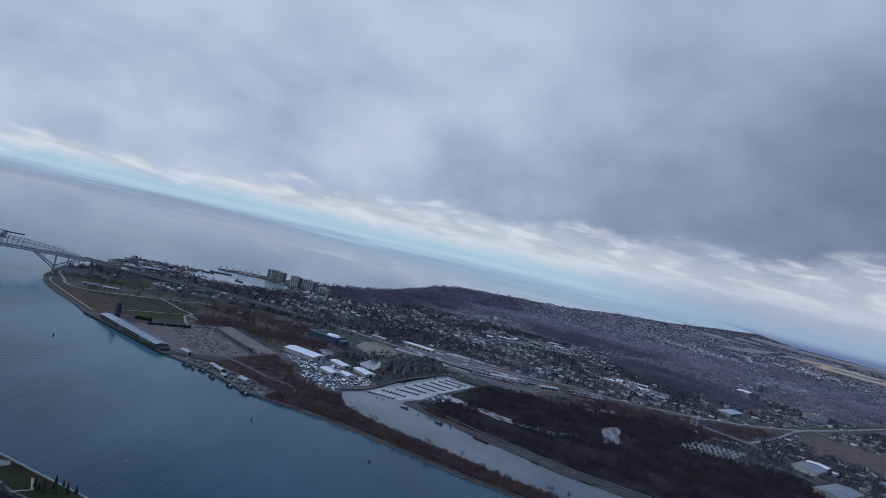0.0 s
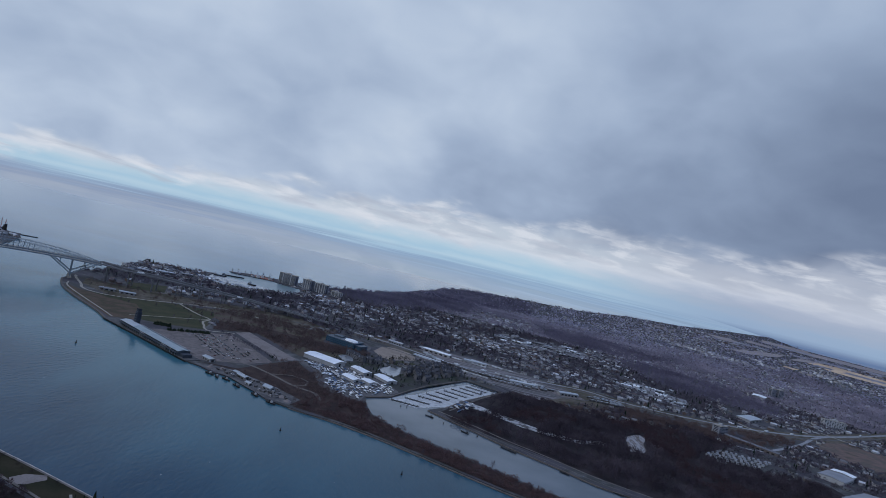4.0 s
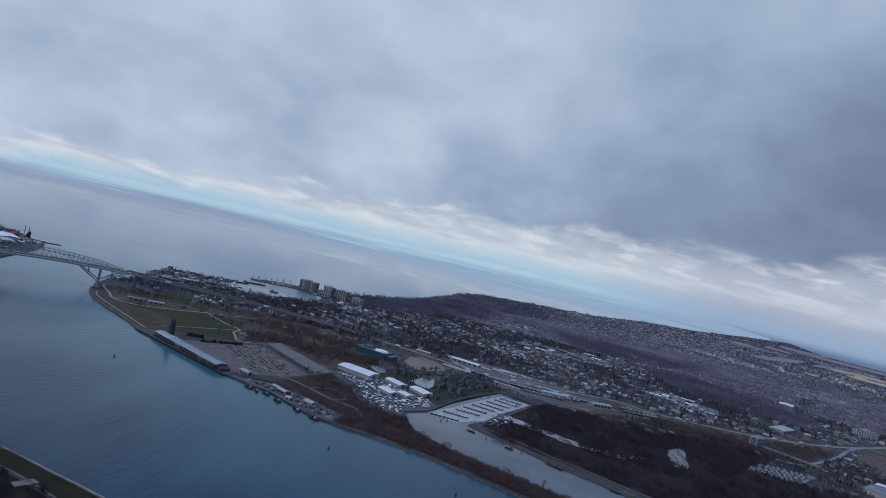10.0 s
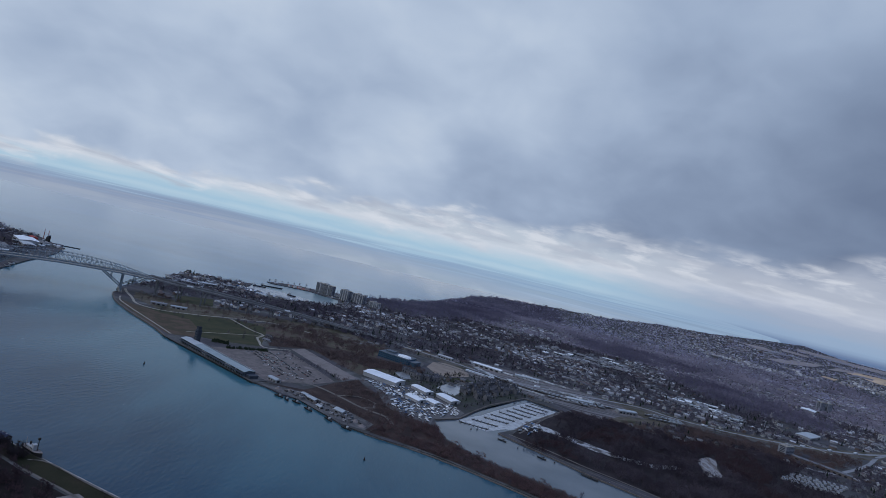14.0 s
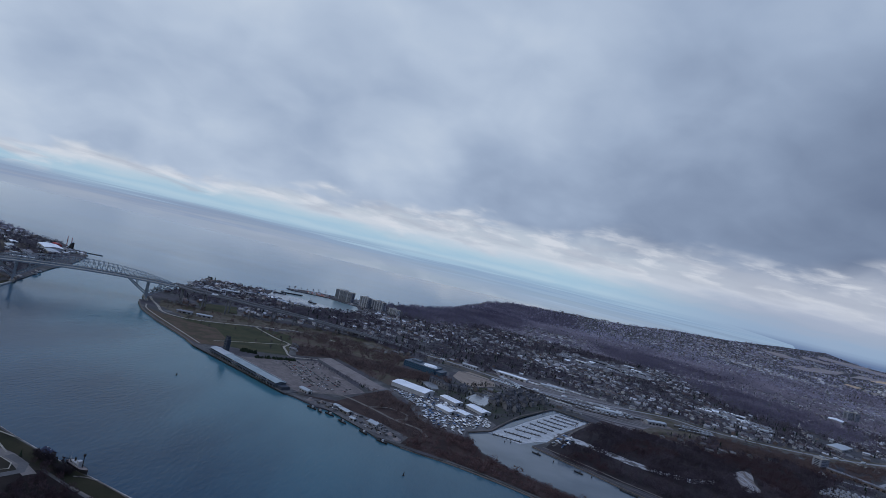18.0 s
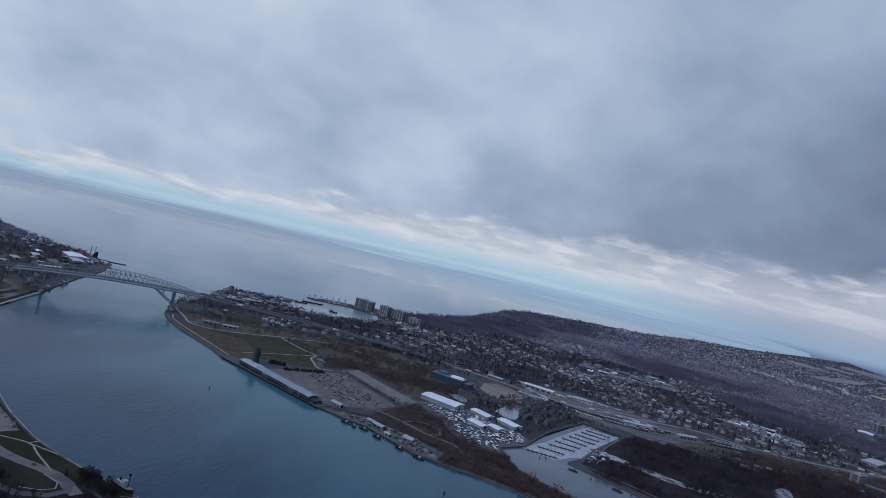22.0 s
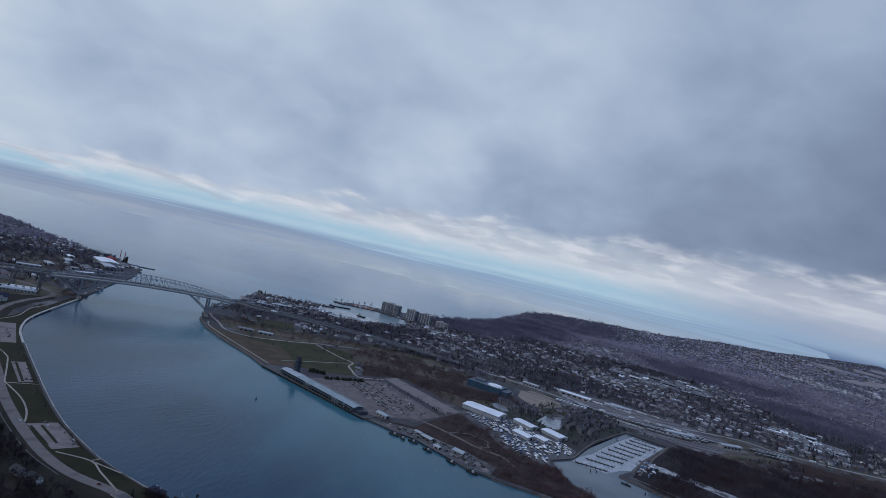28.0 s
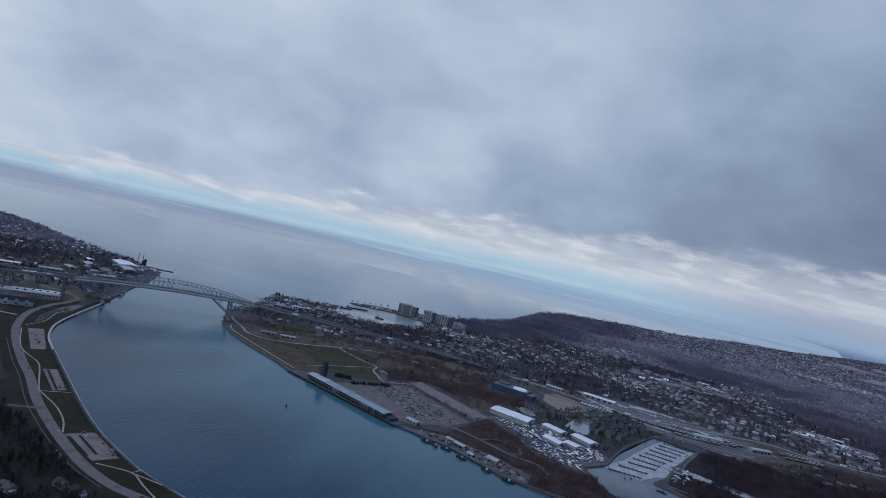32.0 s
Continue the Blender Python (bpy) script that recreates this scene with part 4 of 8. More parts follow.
ground_patch("wet_strip", [(24, 1080), (44, 1072), (66, 1070), (82, 1066), (112, 1044), (140, 1026), (190, 1014), (240, 1012), (297, 1046), (290, 1060), (240, 1034), (190, 1036), (150, 1054), (118, 1074), (84, 1094), (56, 1108), (36, 1114), (24, 1098)], material("wet_reeds", [(0.03, 0.025, 0.025), (0.05, 0.042, 0.042), (0.42, 0.42, 0.43), (0.04, 0.034, 0.034)], 0.07, rough=0.4, fine=0.5), "pale wet reed strip in the woods", "ground")
ground_patch("brown_field", [(949, 1528), (1098, 1664), (1205, 1585), (1400, 1520), (1250, 1330), (1042, 1320), (937, 1413)], material("red_brown_weeds", [(0.069, 0.062, 0.043), (0.144, 0.096, 0.082), (0.088, 0.074, 0.060), (0.163, 0.120, 0.102)], 0.018, fine=0.4), "brown open field inside a road bend", "ground")
GOLD = material("stubble_field", [(0.42, 0.30, 0.20), (0.55, 0.41, 0.28)], 0.01, fine=0.15)
ground_patch("stubble_field", [(2193, 3675), (2279, 3541), (2446, 3404), (2700, 3180), (2790, 3270), (2516, 3508), (2359, 3648), (2245, 3700)], GOLD, "tan stubble field far inland", "ground", z=4.4, cells=90)
ground_patch("stubble_field", [(1965, 3520), (2005, 3470), (2055, 3500), (1990, 3545)], GOLD, "small bright stubble field far inland", "ground", z=4.4, cells=90)
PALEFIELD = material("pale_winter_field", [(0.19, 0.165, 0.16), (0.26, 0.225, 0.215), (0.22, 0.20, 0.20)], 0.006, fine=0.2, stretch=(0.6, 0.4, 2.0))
# strip fields coloured pale blue-grey, so that the far land looks hazy
BLUEFIELD = material("hazed_winter_field", [(0.15, 0.15, 0.17), (0.24, 0.235, 0.26)], 0.008, fine=0.25, stretch=(0.6, 0.4, 2.0))
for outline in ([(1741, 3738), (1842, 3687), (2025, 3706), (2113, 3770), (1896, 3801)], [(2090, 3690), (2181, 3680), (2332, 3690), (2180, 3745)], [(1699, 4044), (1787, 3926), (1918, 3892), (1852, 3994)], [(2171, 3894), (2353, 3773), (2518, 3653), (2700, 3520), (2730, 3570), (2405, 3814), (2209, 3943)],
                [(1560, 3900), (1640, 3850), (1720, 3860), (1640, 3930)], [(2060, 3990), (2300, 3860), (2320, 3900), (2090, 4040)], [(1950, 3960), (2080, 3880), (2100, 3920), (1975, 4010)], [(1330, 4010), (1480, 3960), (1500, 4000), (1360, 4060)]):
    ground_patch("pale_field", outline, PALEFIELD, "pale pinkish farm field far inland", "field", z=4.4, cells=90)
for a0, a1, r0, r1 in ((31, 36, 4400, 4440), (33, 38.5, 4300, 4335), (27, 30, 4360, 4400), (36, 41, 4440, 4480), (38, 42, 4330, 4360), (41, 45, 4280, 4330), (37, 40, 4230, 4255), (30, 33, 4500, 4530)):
    ground_patch("far_field", [rim(a0, r0), rim((a0 + a1) / 2, r0 + 8), rim(a1, r0), rim(a1, r1), rim((a0 + a1) / 2, r1 + 8), rim(a0 + 0.4, r1)], BLUEFIELD, "pale haze-tinted farm field far inland", "field", z=4.6, cells=90)
FAR_FIELDS = [[(2193, 3675), (2270, 3520), (2446, 3380), (2700, 3160), (2790, 3270), (2516, 3508), (2359, 3648), (2245, 3700)], [(1935, 3530), (2005, 3420), (2085, 3505), (1990, 3585)], [(1741, 3738), (1842, 3665), (2025, 3685), (2181, 3660), (2332, 3680), (2113, 3770), (1896, 3801)],
              [(1699, 4044), (1787, 3910), (1918, 3880), (1852, 3994)], [(2171, 3894), (2353, 3753), (2518, 3633), (2700, 3500), (2730, 3570), (2405, 3814), (2209, 3943)], [(2060, 3990), (2300, 3840), (2320, 3900), (2090, 4040)], [(1950, 3960), (2080, 3860), (2100, 3920), (1975, 4010)]]
for pts, w in (([(-937, 1425), (-917, 1395), (-868, 1340), (-828, 1292), (-771, 1283), (-708, 1323), (-648, 1383), (-602, 1415), (-575, 1443), (-500, 1440), (-420, 1420)], 6), ([(-644, 1371), (-574, 1310), (-532, 1284), (-533, 1249), (-514, 1212), (-492, 1177), (-447, 1208)], 5),
               ([(-640, 1150), (-602, 1197), (-557, 1248), (-532, 1284)], 3), ([(-890, 1330), (-866, 1290), (-815, 1243), (-743, 1184), (-690, 1141), (-648, 1106)], 3.5)):
    road("park_road", pts, w, "pale winding park road", CONCRETE, z=2.18, category="road")
road("headland_road", [(-1000, 1800), (-955, 1770), (-897, 1765), (-845, 1775), (-799, 1800), (-740, 1830), (-650, 1840)], 7.0, "grey road across the headland", z=2.2)
road("harbour_road", [(-955, 1770), (-940, 1860), (-880, 1940), (-830, 1960)], 6.0, "grey harbour road", z=2.21)
road("yard_road", [(-400, 962), (-351, 1003), (-293, 977), (-245, 944), (-204, 929), (-190, 900)], 6.0, "pale dirt track through the brush", TRACK)
road("yard_loop", [(-293, 977), (-262, 1000), (-230, 985), (-228, 958), (-246, 945)], 4.0, "pale dirt track through the brush", TRACK)
road("channel_road", [(-7, 1000), (50, 967), (106, 928), (149, 905), (190, 880), (229, 856), (274, 838), (337, 815), (470, 750), (640, 655)], 3.6, "pale gravel road along the channel", TRACK)
road("channel_walk", [(-12, 984), (48, 950), (103, 911), (147, 887), (187, 863), (226, 838), (271, 822), (335, 797), (470, 731)], 1.6, "pale footpath along the channel", TRACK, category="footpath")
road("woods_lane", [(119, 1250), (72, 1160), (40, 1085), (12, 1020)], 4.0, "pale lane behind the marina", TRACK)
road("marina_road", [(-60, 1180), (20, 1320), (50, 1335), (130, 1290), (160, 1240)], 6.0, "grey road round the marina")
HIGHWAY = [(-254, 1554), (-172, 1529), (-92, 1492), (-16, 1452), (56, 1443), (128, 1457), (201, 1476), (354, 1512), (432, 1480), (560, 1474), (716, 1504), (899, 1577), (1093, 1698), (1338, 1889), (1644, 2140), (2100, 2500)]
setting(strip("highway_verge", [(x + 4, y - 10) for x, y in HIGHWAY], 62.0, 2.088, bpy.data.materials["rough_grass_and_dirt"], 40), "rough grass verge along the highway", "ground")
PALEROAD = material("pale_highway_concrete", [(0.14, 0.14, 0.148), (0.25, 0.25, 0.258), (0.18, 0.178, 0.185)], 0.06, fine=0.2)
road("highway", HIGHWAY, 11.0, "wide pale highway", PALEROAD, z=2.3)
road("highway_south", [(x + 8, y - 24) for x, y in HIGHWAY], 7.0, "second carriageway of the highway", ASPHALT, z=2.26)
road("service_road", [(-240, 1470), (-120, 1440), (1, 1385), (53, 1357), (109, 1335), (224, 1337), (368, 1408), (500, 1440), (640, 1440)], 6.0, "grey service road beside the rail yard", ASPHALT, z=2.28)
road("front_street", [(-420, 1500), (-300, 1480), (-240, 1470), (-190, 1400), (-195, 1330)], 7.0, "grey street to the offices", ASPHALT, z=2.2)
road("ramp_east", [(610, 1300), (690, 1295), (780, 1370), (899, 1490), (1000, 1610), (1085, 1690)], 9.0, "pale highway ramp", PALEROAD, z=2.24)
road("crossing_road", [(1060, 1800), (1122, 1714), (1177, 1649), (1258, 1600), (1400, 1540), (1600, 1500)], 10.0, "grey road crossing the highway", CONCRETE, z=2.34)
road("cross_street", [(840, 1480), (780, 1620), (900, 1950), (1110, 2200), (1180, 2330)], 9.0, "straight grey street through the town", CONCRETE, z=2.24)
road("cross_street", [(1250, 2030), (1160, 2170), (1060, 2350), (1000, 2500)], 8.0, "straight grey street through the town", CONCRETE, z=2.24)
for k in range(4):
    road("rail_track", [(-60 + 4 * k, 1466 - 11 * k), (30 + 5 * k, 1422 - 11 * k), (110 + 4 * k, 1400 - 12 * k), (220, 1408 - 13 * k), (340, 1440 - 14 * k), (430, 1440 - 10 * k)], 2.4, "rusty rail track on ballast", material("track_ballast", [(0.05, 0.045, 0.042), (0.08, 0.07, 0.065)], 0.1, fine=0.2) if k == 0 else bpy.data.materials["track_ballast"], z=2.2)

# ---- bridges ----


def thing(name, label, category, at=None, group=""):
    ob = new(name)
    ob.empty_display_size = 1.0
    if at is not None:
        ob.matrix_world = at
    return tagged(ob, label, category, group)


def shared(ob, location, parent):
    """The same mesh once more, as a part at another place."""
    c = ob.copy()
    scene.collection.objects.link(c)
    c.parent, c.location = parent, location
    return c


BRIDGE_TURN = math.degrees(math.atan2(1375 - 1225, -920 + 1134))


def truss_bridge(offset, label, peak, lower):
    a = radians(BRIDGE_TURN)
    mid = (-1027 - math.sin(a) * offset, 1300 + math.cos(a) * offset)
    top = thing("truss_bridge", label, "bridge", pose(mid[0], mid[1], 0, 0, 0, BRIDGE_TURN))
    span, reach, half = 130.0, 190.0, 7.0

    def deck_z(x):
        return 50.5 - 3.2 * (abs(x) / span) ** 1.6 - max(0, abs(x) - span) * 0.02

    def arch(x):
        return deck_z(x) + peak * math.cos(math.pi / 2 * min(1.0, abs(x) / reach)) ** 0.8

    xs = [-reach + 2 * reach * i / 38 for i in range(39)]
    part("deck", sweep([(x, 0, deck_z(x) - 1.0) for x in xs], 2 * half, 1.6), CONCRETE, top, "pale concrete roadway")
    for y in (-half, half):
        part("top_chord", sweep([(x, y, arch(x)) for x in xs], 0.75, 0.75), STEEL, top)
        part("bottom_chord", sweep([(x, y * 1.04, deck_z(x) - 1.4) for x in xs], 0.9, 2.6), STEEL, top)
        part("railing", sweep([(x, y * 0.93, deck_z(x) + 1.2) for x in xs], 0.2, 0.2), STEEL, top)
        for i, x in enumerate(xs[1:-1], 1):
            part("truss_post", beam(bmesh.new(), (x, y, deck_z(x)), (x, y, arch(x)), 0.45), STEEL, top)
            x1 = xs[i + 1] if (i < 19) else xs[i - 1]
            part("truss_diagonal", beam(bmesh.new(), (x, y, deck_z(x)), (x1, y, arch(x1)), 0.4), STEEL, top)
        # haunched struts down to the piers
        for sx in (-1, 1):
            for dx in (-48, 52):
                bm = beam(bmesh.new(), (sx * span, y, 12 + lower), (sx * span + sx * dx, y, deck_z(sx * span + sx * dx) - 1.5), 1.3)
                part("pier_strut", bm, STEEL, top)
            for dx in (-24, 26):
                part("strut_post", beam(bmesh.new(), (sx * span + sx * dx, y, 29), (sx * span + sx * dx, y, deck_z(sx * span) - 2), 0.8), STEEL, top)
            bm = bmesh.new()
            beam(bm, (sx * span, y, 5), (sx * span, y, deck_z(sx * span)), 2.2)
            part("tower_leg", bm, STEEL, top)
    for x in xs[2:-2:2]:
        if arch(x) - deck_z(x) > 7:
            part("cross_brace", beam(bmesh.new(), (x, -half, arch(x)), (x, half, arch(x)), 0.6), STEEL, top)
    for sx in (-1, 1):
        bm = box(bmesh.new(), sx * span - 4, -half - 4, -4, sx * span + 4, half + 4, 5.5)
        bmesh.ops.bevel(bm, geom=[e for e in bm.edges], offset=0.8, segments=1, affect="EDGES")
        foot = part("pier_base", bm, CONCRETE, top, "grey concrete pier base at the water's edge")
        part("fender", box(bmesh.new(), sx * span - 4.6, -half - 4.6, -1, sx * span + 4.6, half + 4.6, 1.2), DARK, foot, "dark timber fender")
        part("tower_brace", beam(bmesh.new(), (sx * span, -half, 30), (sx * span, half, 30), 1.2), STEEL, top)
    return top


truss_bridge(0, "pale steel through-truss bridge over the river narrows", 17.5, 0)
truss_bridge(36, "second steel arch truss bridge beside the first", 19.0, 2)


VIADUCT = material("weathered_viaduct_concrete", [(0.10, 0.102, 0.108), (0.17, 0.17, 0.175), (0.13, 0.13, 0.134)], 0.08, fine=0.2)


def viaduct(points, label):
    line = smooth_line(points, 16)
    top = thing("viaduct", label, "viaduct", pose(points[0][0], points[0][1], 2))
    o = Vector((points[0][0], points[0][1], 2))
    part("deck", sweep([p - o - Vector((0, 0, 1.0)) for p in line], 12.5, 2.2), VIADUCT, top)
    for k in (-1, 1):
        edge = []
        for i, p in enumerate(line):
            d = line[min(i + 1, len(line) - 1)] - line[max(i - 1, 0)]
            edge.append(p - o + d.cross(Vector((0, 0, 1))).normalized() * 6.1 * k + Vector((0, 0, 0.6)))
        part("parapet", sweep(edge, 0.4, 1.1), VIADUCT, top)
    run = 20.0
    for p, q in zip(line, line[1:]):
        run += (q - p).length
        if run > 46 and p.z > 8:
            run = 0.0
            s = (q - p).cross(Vector((0, 0, 1))).normalized()
            bm = bmesh.new()
            for k in (-4, 4):
                beam(bm, p - o + s * k + Vector((0, 0, -p.z)), p - o + s * k + Vector((0, 0, -2.2)), 1.7)
            beam(bm, p - o - s * 6 + Vector((0, 0, -2.8)), p - o + s * 6 + Vector((0, 0, -2.8)), 1.6)
            part("viaduct_pier", bm, VIADUCT, top, "grey concrete two-column pier")
    return top


viaduct([(-871, 1409, 46.2), (-819, 1412, 43), (-750, 1432, 40.5), (-678, 1454, 36), (-616, 1490, 30), (-546, 1518, 24), (-475, 1541, 18), (-403, 1560, 12), (-328, 1566, 7), (-254, 1556, 2.4)], "long grey viaduct coming down from the bridge")
viaduct([(-892, 1438, 46.2), (-830, 1448, 43), (-755, 1465, 40), (-680, 1488, 35.5), (-616, 1517, 30), (-546, 1541, 24), (-475, 1561, 18), (-403, 1577, 12), (-328, 1581, 7), (-254, 1572, 2.4)], "second grey viaduct beside the first")
viaduct([(-1182, 1191, 46), (-1250, 1145, 43), (-1330, 1095, 39), (-1450, 1030, 34), (-1600, 970, 28)], "grey bridge approach over the bank")
viaduct([(-1203, 1221, 46), (-1280, 1190, 43), (-1370, 1170, 38), (-1480, 1160, 31), (-1620, 1180, 24)], "second grey bridge approach over the bank")

# ---- buildings ----


def windows(parent, x0, x1, n, y, z0, z1, mat=None, name="window", fill=0.6):
    """A row of n panes along a wall that faces -y (or +y where y > 0)."""
    step = (x1 - x0) / n
    d = 0.12 if y > 0 else -0.12
    bm = box(bmesh.new(), -step * fill / 2, min(0, d), 0, step * fill / 2, max(0, d), z1 - z0)
    first = part(name, bm, mat or GLASS, parent)
    first.location = (x0 + step / 2, y, z0)
    for k in range(1, n):
        shared(first, (x0 + step * (k + 0.5), y, z0), parent)


def hall(name, label, category, at, lx, ly, eave, ridge, wall, roof, doors=0, group=""):
    """A long shed with a low pitched roof; at is its middle."""
    top = thing(name, label, category, at, group)
    part("wall", gabled_walls(bmesh.new(), -lx / 2, -ly / 2, 0, lx / 2, ly / 2, eave, ridge), wall, top)
    cover = part("roof", gable(bmesh.new(), -lx / 2, -ly / 2, eave, lx / 2, ly / 2, ridge + 0.1, over=0.8), roof, top)
    if doors:
        windows(top, -lx * 0.45, lx * 0.45, doors, -ly / 2, 0.3, eave * 0.6, DARK, "loading_door", 0.55)
    vent = part("ridge_vent", box(bmesh.new(), -0.5, -0.5, 0, 0.5, 0.5, 1.0), GREYROOF, cover)
    vent.location = (-lx * 0.25, 0, ridge)
    shared(vent, (lx * 0.25, 0, ridge), cover)
    part("end_door", box(bmesh.new(), lx / 2, -2.5, 0, lx / 2 + 0.15, 2.5, eave * 0.75), DARK, top)
    return top


# terminal shed on the wharf: long roof, glazed strip, dark river front
L = 200.0
SLATEDARK = material("dark_slate_concrete", [(0.035, 0.042, 0.055), (0.06, 0.068, 0.082)], 0.15, fine=0.2)
shed = thing("terminal_shed", "long low shed with a teal-grey metal roof along the wharf", "warehouse", pose(-518, 1015, 2.9, 0, 0, -34.6))
part("wall", gabled_walls(bmesh.new(), -L / 2, -10, 0, L / 2, 8, 7.0, 8.8), material("slate_cladding", [(0.05, 0.065, 0.085), (0.09, 0.11, 0.13)], 0.05, fine=0.15), shed)
SHEDROOF = material("dull_teal_roof", [(0.20, 0.25, 0.265), (0.30, 0.345, 0.36)], 0.05, rough=0.55, fine=0.15)
part("roof", gable(bmesh.new(), -L / 2, -10, 7.0, L / 2, 8, 9.0, over=1.0), SHEDROOF, shed, "dull teal-grey metal roof")
part("roof_cover", gable(bmesh.new(), -L / 2 - 0.3, -10.2, 7.35, -L / 2 + 46, 8.2, 9.35, over=1.0), GREYROOF, shed, "paler new roof sheets at one end")
seam = part("roof_seam", box(bmesh.new(), -0.15, -11, 0, 0.15, -10.4, 0.5), GREYROOF, shed)
seam.location = (-L / 2 + 2, 0, 7.1)
for k in range(1, 34):
    shared(seam, (-L / 2 + 2 + k * 6.0, 0, 7.1), shed)
post = part("canopy_post", box(bmesh.new(), -0.25, -14.3, 0, 0.25, -13.8, 4.4), STEEL, shed)
post.location = (-L / 2 + 3, 0, 0)
for k in range(1, 26):
    shared(post, (-L / 2 + 3 + k * 7.8, 0, 0), shed)
part("lean_to", box(bmesh.new(), -L / 2 + 22, 8.4, 0, L * 0.46, 17, 4.8), SLATEDARK, shed, "low dark flat annex behind")
part("annex_parapet", box(bmesh.new(), -L / 2 + 22, 16.4, 4.8, L * 0.46, 17, 5.5), GREYROOF, shed, "pale parapet of the annex")
part("canopy", box(bmesh.new(), -L / 2, -14.5, 4.4, L / 2, -10.2, 4.9), SLATEDARK, shed, "canopy over the quay")
windows(shed, -L * 0.48, L * 0.48, 40, -10, 0.4, 3.9, DARK, "loading_door", 0.7)
windows(shed, -L * 0.48, L * 0.48, 46, -10, 5.3, 7.0, GLASS, "window", 0.75)
bay = part("bay_panel", box(bmesh.new(), -2.0, -10.35, 0.5, 2.0, -10.0, 6.6), PALEWALL, shed, "pale panel of the river front")
bay.location = (-L / 2 + 74, 0, 0)
for k, x in enumerate((80, 86, 148, 154, 160, 176)):
    shared(bay, (-L / 2 + x, 0, 0), shed)
part("end_wing", box(bmesh.new(), L / 2 + 0.2, -8, 0, L / 2 + 14, 8, 4.6), SLATEDARK, shed, "lower dark end wing")
elev = thing("elevator_tower", "tall slim dark concrete elevator tower beside the shed", "tower", pose(-582, 1073, 2, 0, 0, -34.6))
bm = box(bmesh.new(), -4.2, -4.2, 0, 4.2, 4.2, 28)
bmesh.ops.bevel(bm, geom=bm.edges[:], offset=0.25, segments=1, affect="EDGES")
part("shaft", bm, SLATEDARK, elev)
part("head_house", box(bmesh.new(), -3.9, -3.0, 28, 2.6, 3.0, 33), SLATEDARK, elev)
part("roof_slab", box(bmesh.new(), -4.4, -3.5, 33, 3.1, 3.5, 33.5), DARK, elev)
for k in range(5):
    part("louver", box(bmesh.new(), -2.2, -4.32, 4 + 4.7 * k, 2.2, -4.2, 6 + 4.7 * k), GLASS, elev)
hall("dock_hut", "small white hut with a pitched roof beside the shed", "hut", pose(-398, 972, 2, 0, 0, -34), 22, 10, 4, 5.6, PALEWALL, GREYROOF, 3)

# boat-yard halls
hall("storage_hall", "large white boat storage hall with a white metal roof", "warehouse", pose(-243, 1155, 2, 0, 0, -24), 74, 38, 7.5, 10, PALEWALL, WHITE, 0, "boat yard halls")
hall("storage_hall", "white-roofed boat shed with pale walls", "warehouse", pose(-166, 1140, 2, 0, 0, -42), 42, 21, 5, 6.8, PALEWALL, WHITE, 0, "boat yard halls")
hall("storage_hall", "white-roofed boat shed near the basin", "warehouse", pose(-115, 1120, 2, 0, 0, -45), 42, 24, 5, 7, PALEWALL, WHITE, 0, "boat yard halls")
hall("storage_hall", "low white boat shed among stored boats", "warehouse", pose(-172, 1068, 2, 0, 0, -40), 34, 20, 4.5, 6.2, PALEWALL, WHITE, 0, "boat yard halls")
hall("storage_hall", "small white boat shed beside the basin", "warehouse", pose(-140, 1072, 2, 0, 0, -40), 24, 18, 4.2, 5.8, PALEWALL, WHITE, 0, "boat yard halls")
# dock yard huts
hall("dock_house", "grey-roofed dock house on the gravel yard", "house", pose(-268, 893, 2, 0, 0, -30), 17, 11, 4, 6.5, PALEWALL, GREYROOF, 2, "dock huts")
hall("dock_house", "small white dock hut", "hut", pose(-300, 893, 2, 0, 0, -35), 10, 6, 3, 4.2, PALEWALL, GREYROOF, 1, "dock huts")
hall("dock_house", "small grey dock hut near the quay", "hut", pose(-334, 934, 2, 0, 0, -30), 12, 7, 3, 4.2, PALEWALL, GREYROOF, 1, "dock huts")
hall("dock_house", "grey workshop by the quay", "hut", pose(-318, 918, 2, 0, 0, -35), 20, 9, 4, 5.5, material("weathered_boards", [(0.10, 0.09, 0.085), (0.16, 0.15, 0.14)], 0.2, fine=0.2), GREYROOF, 2, "dock huts")


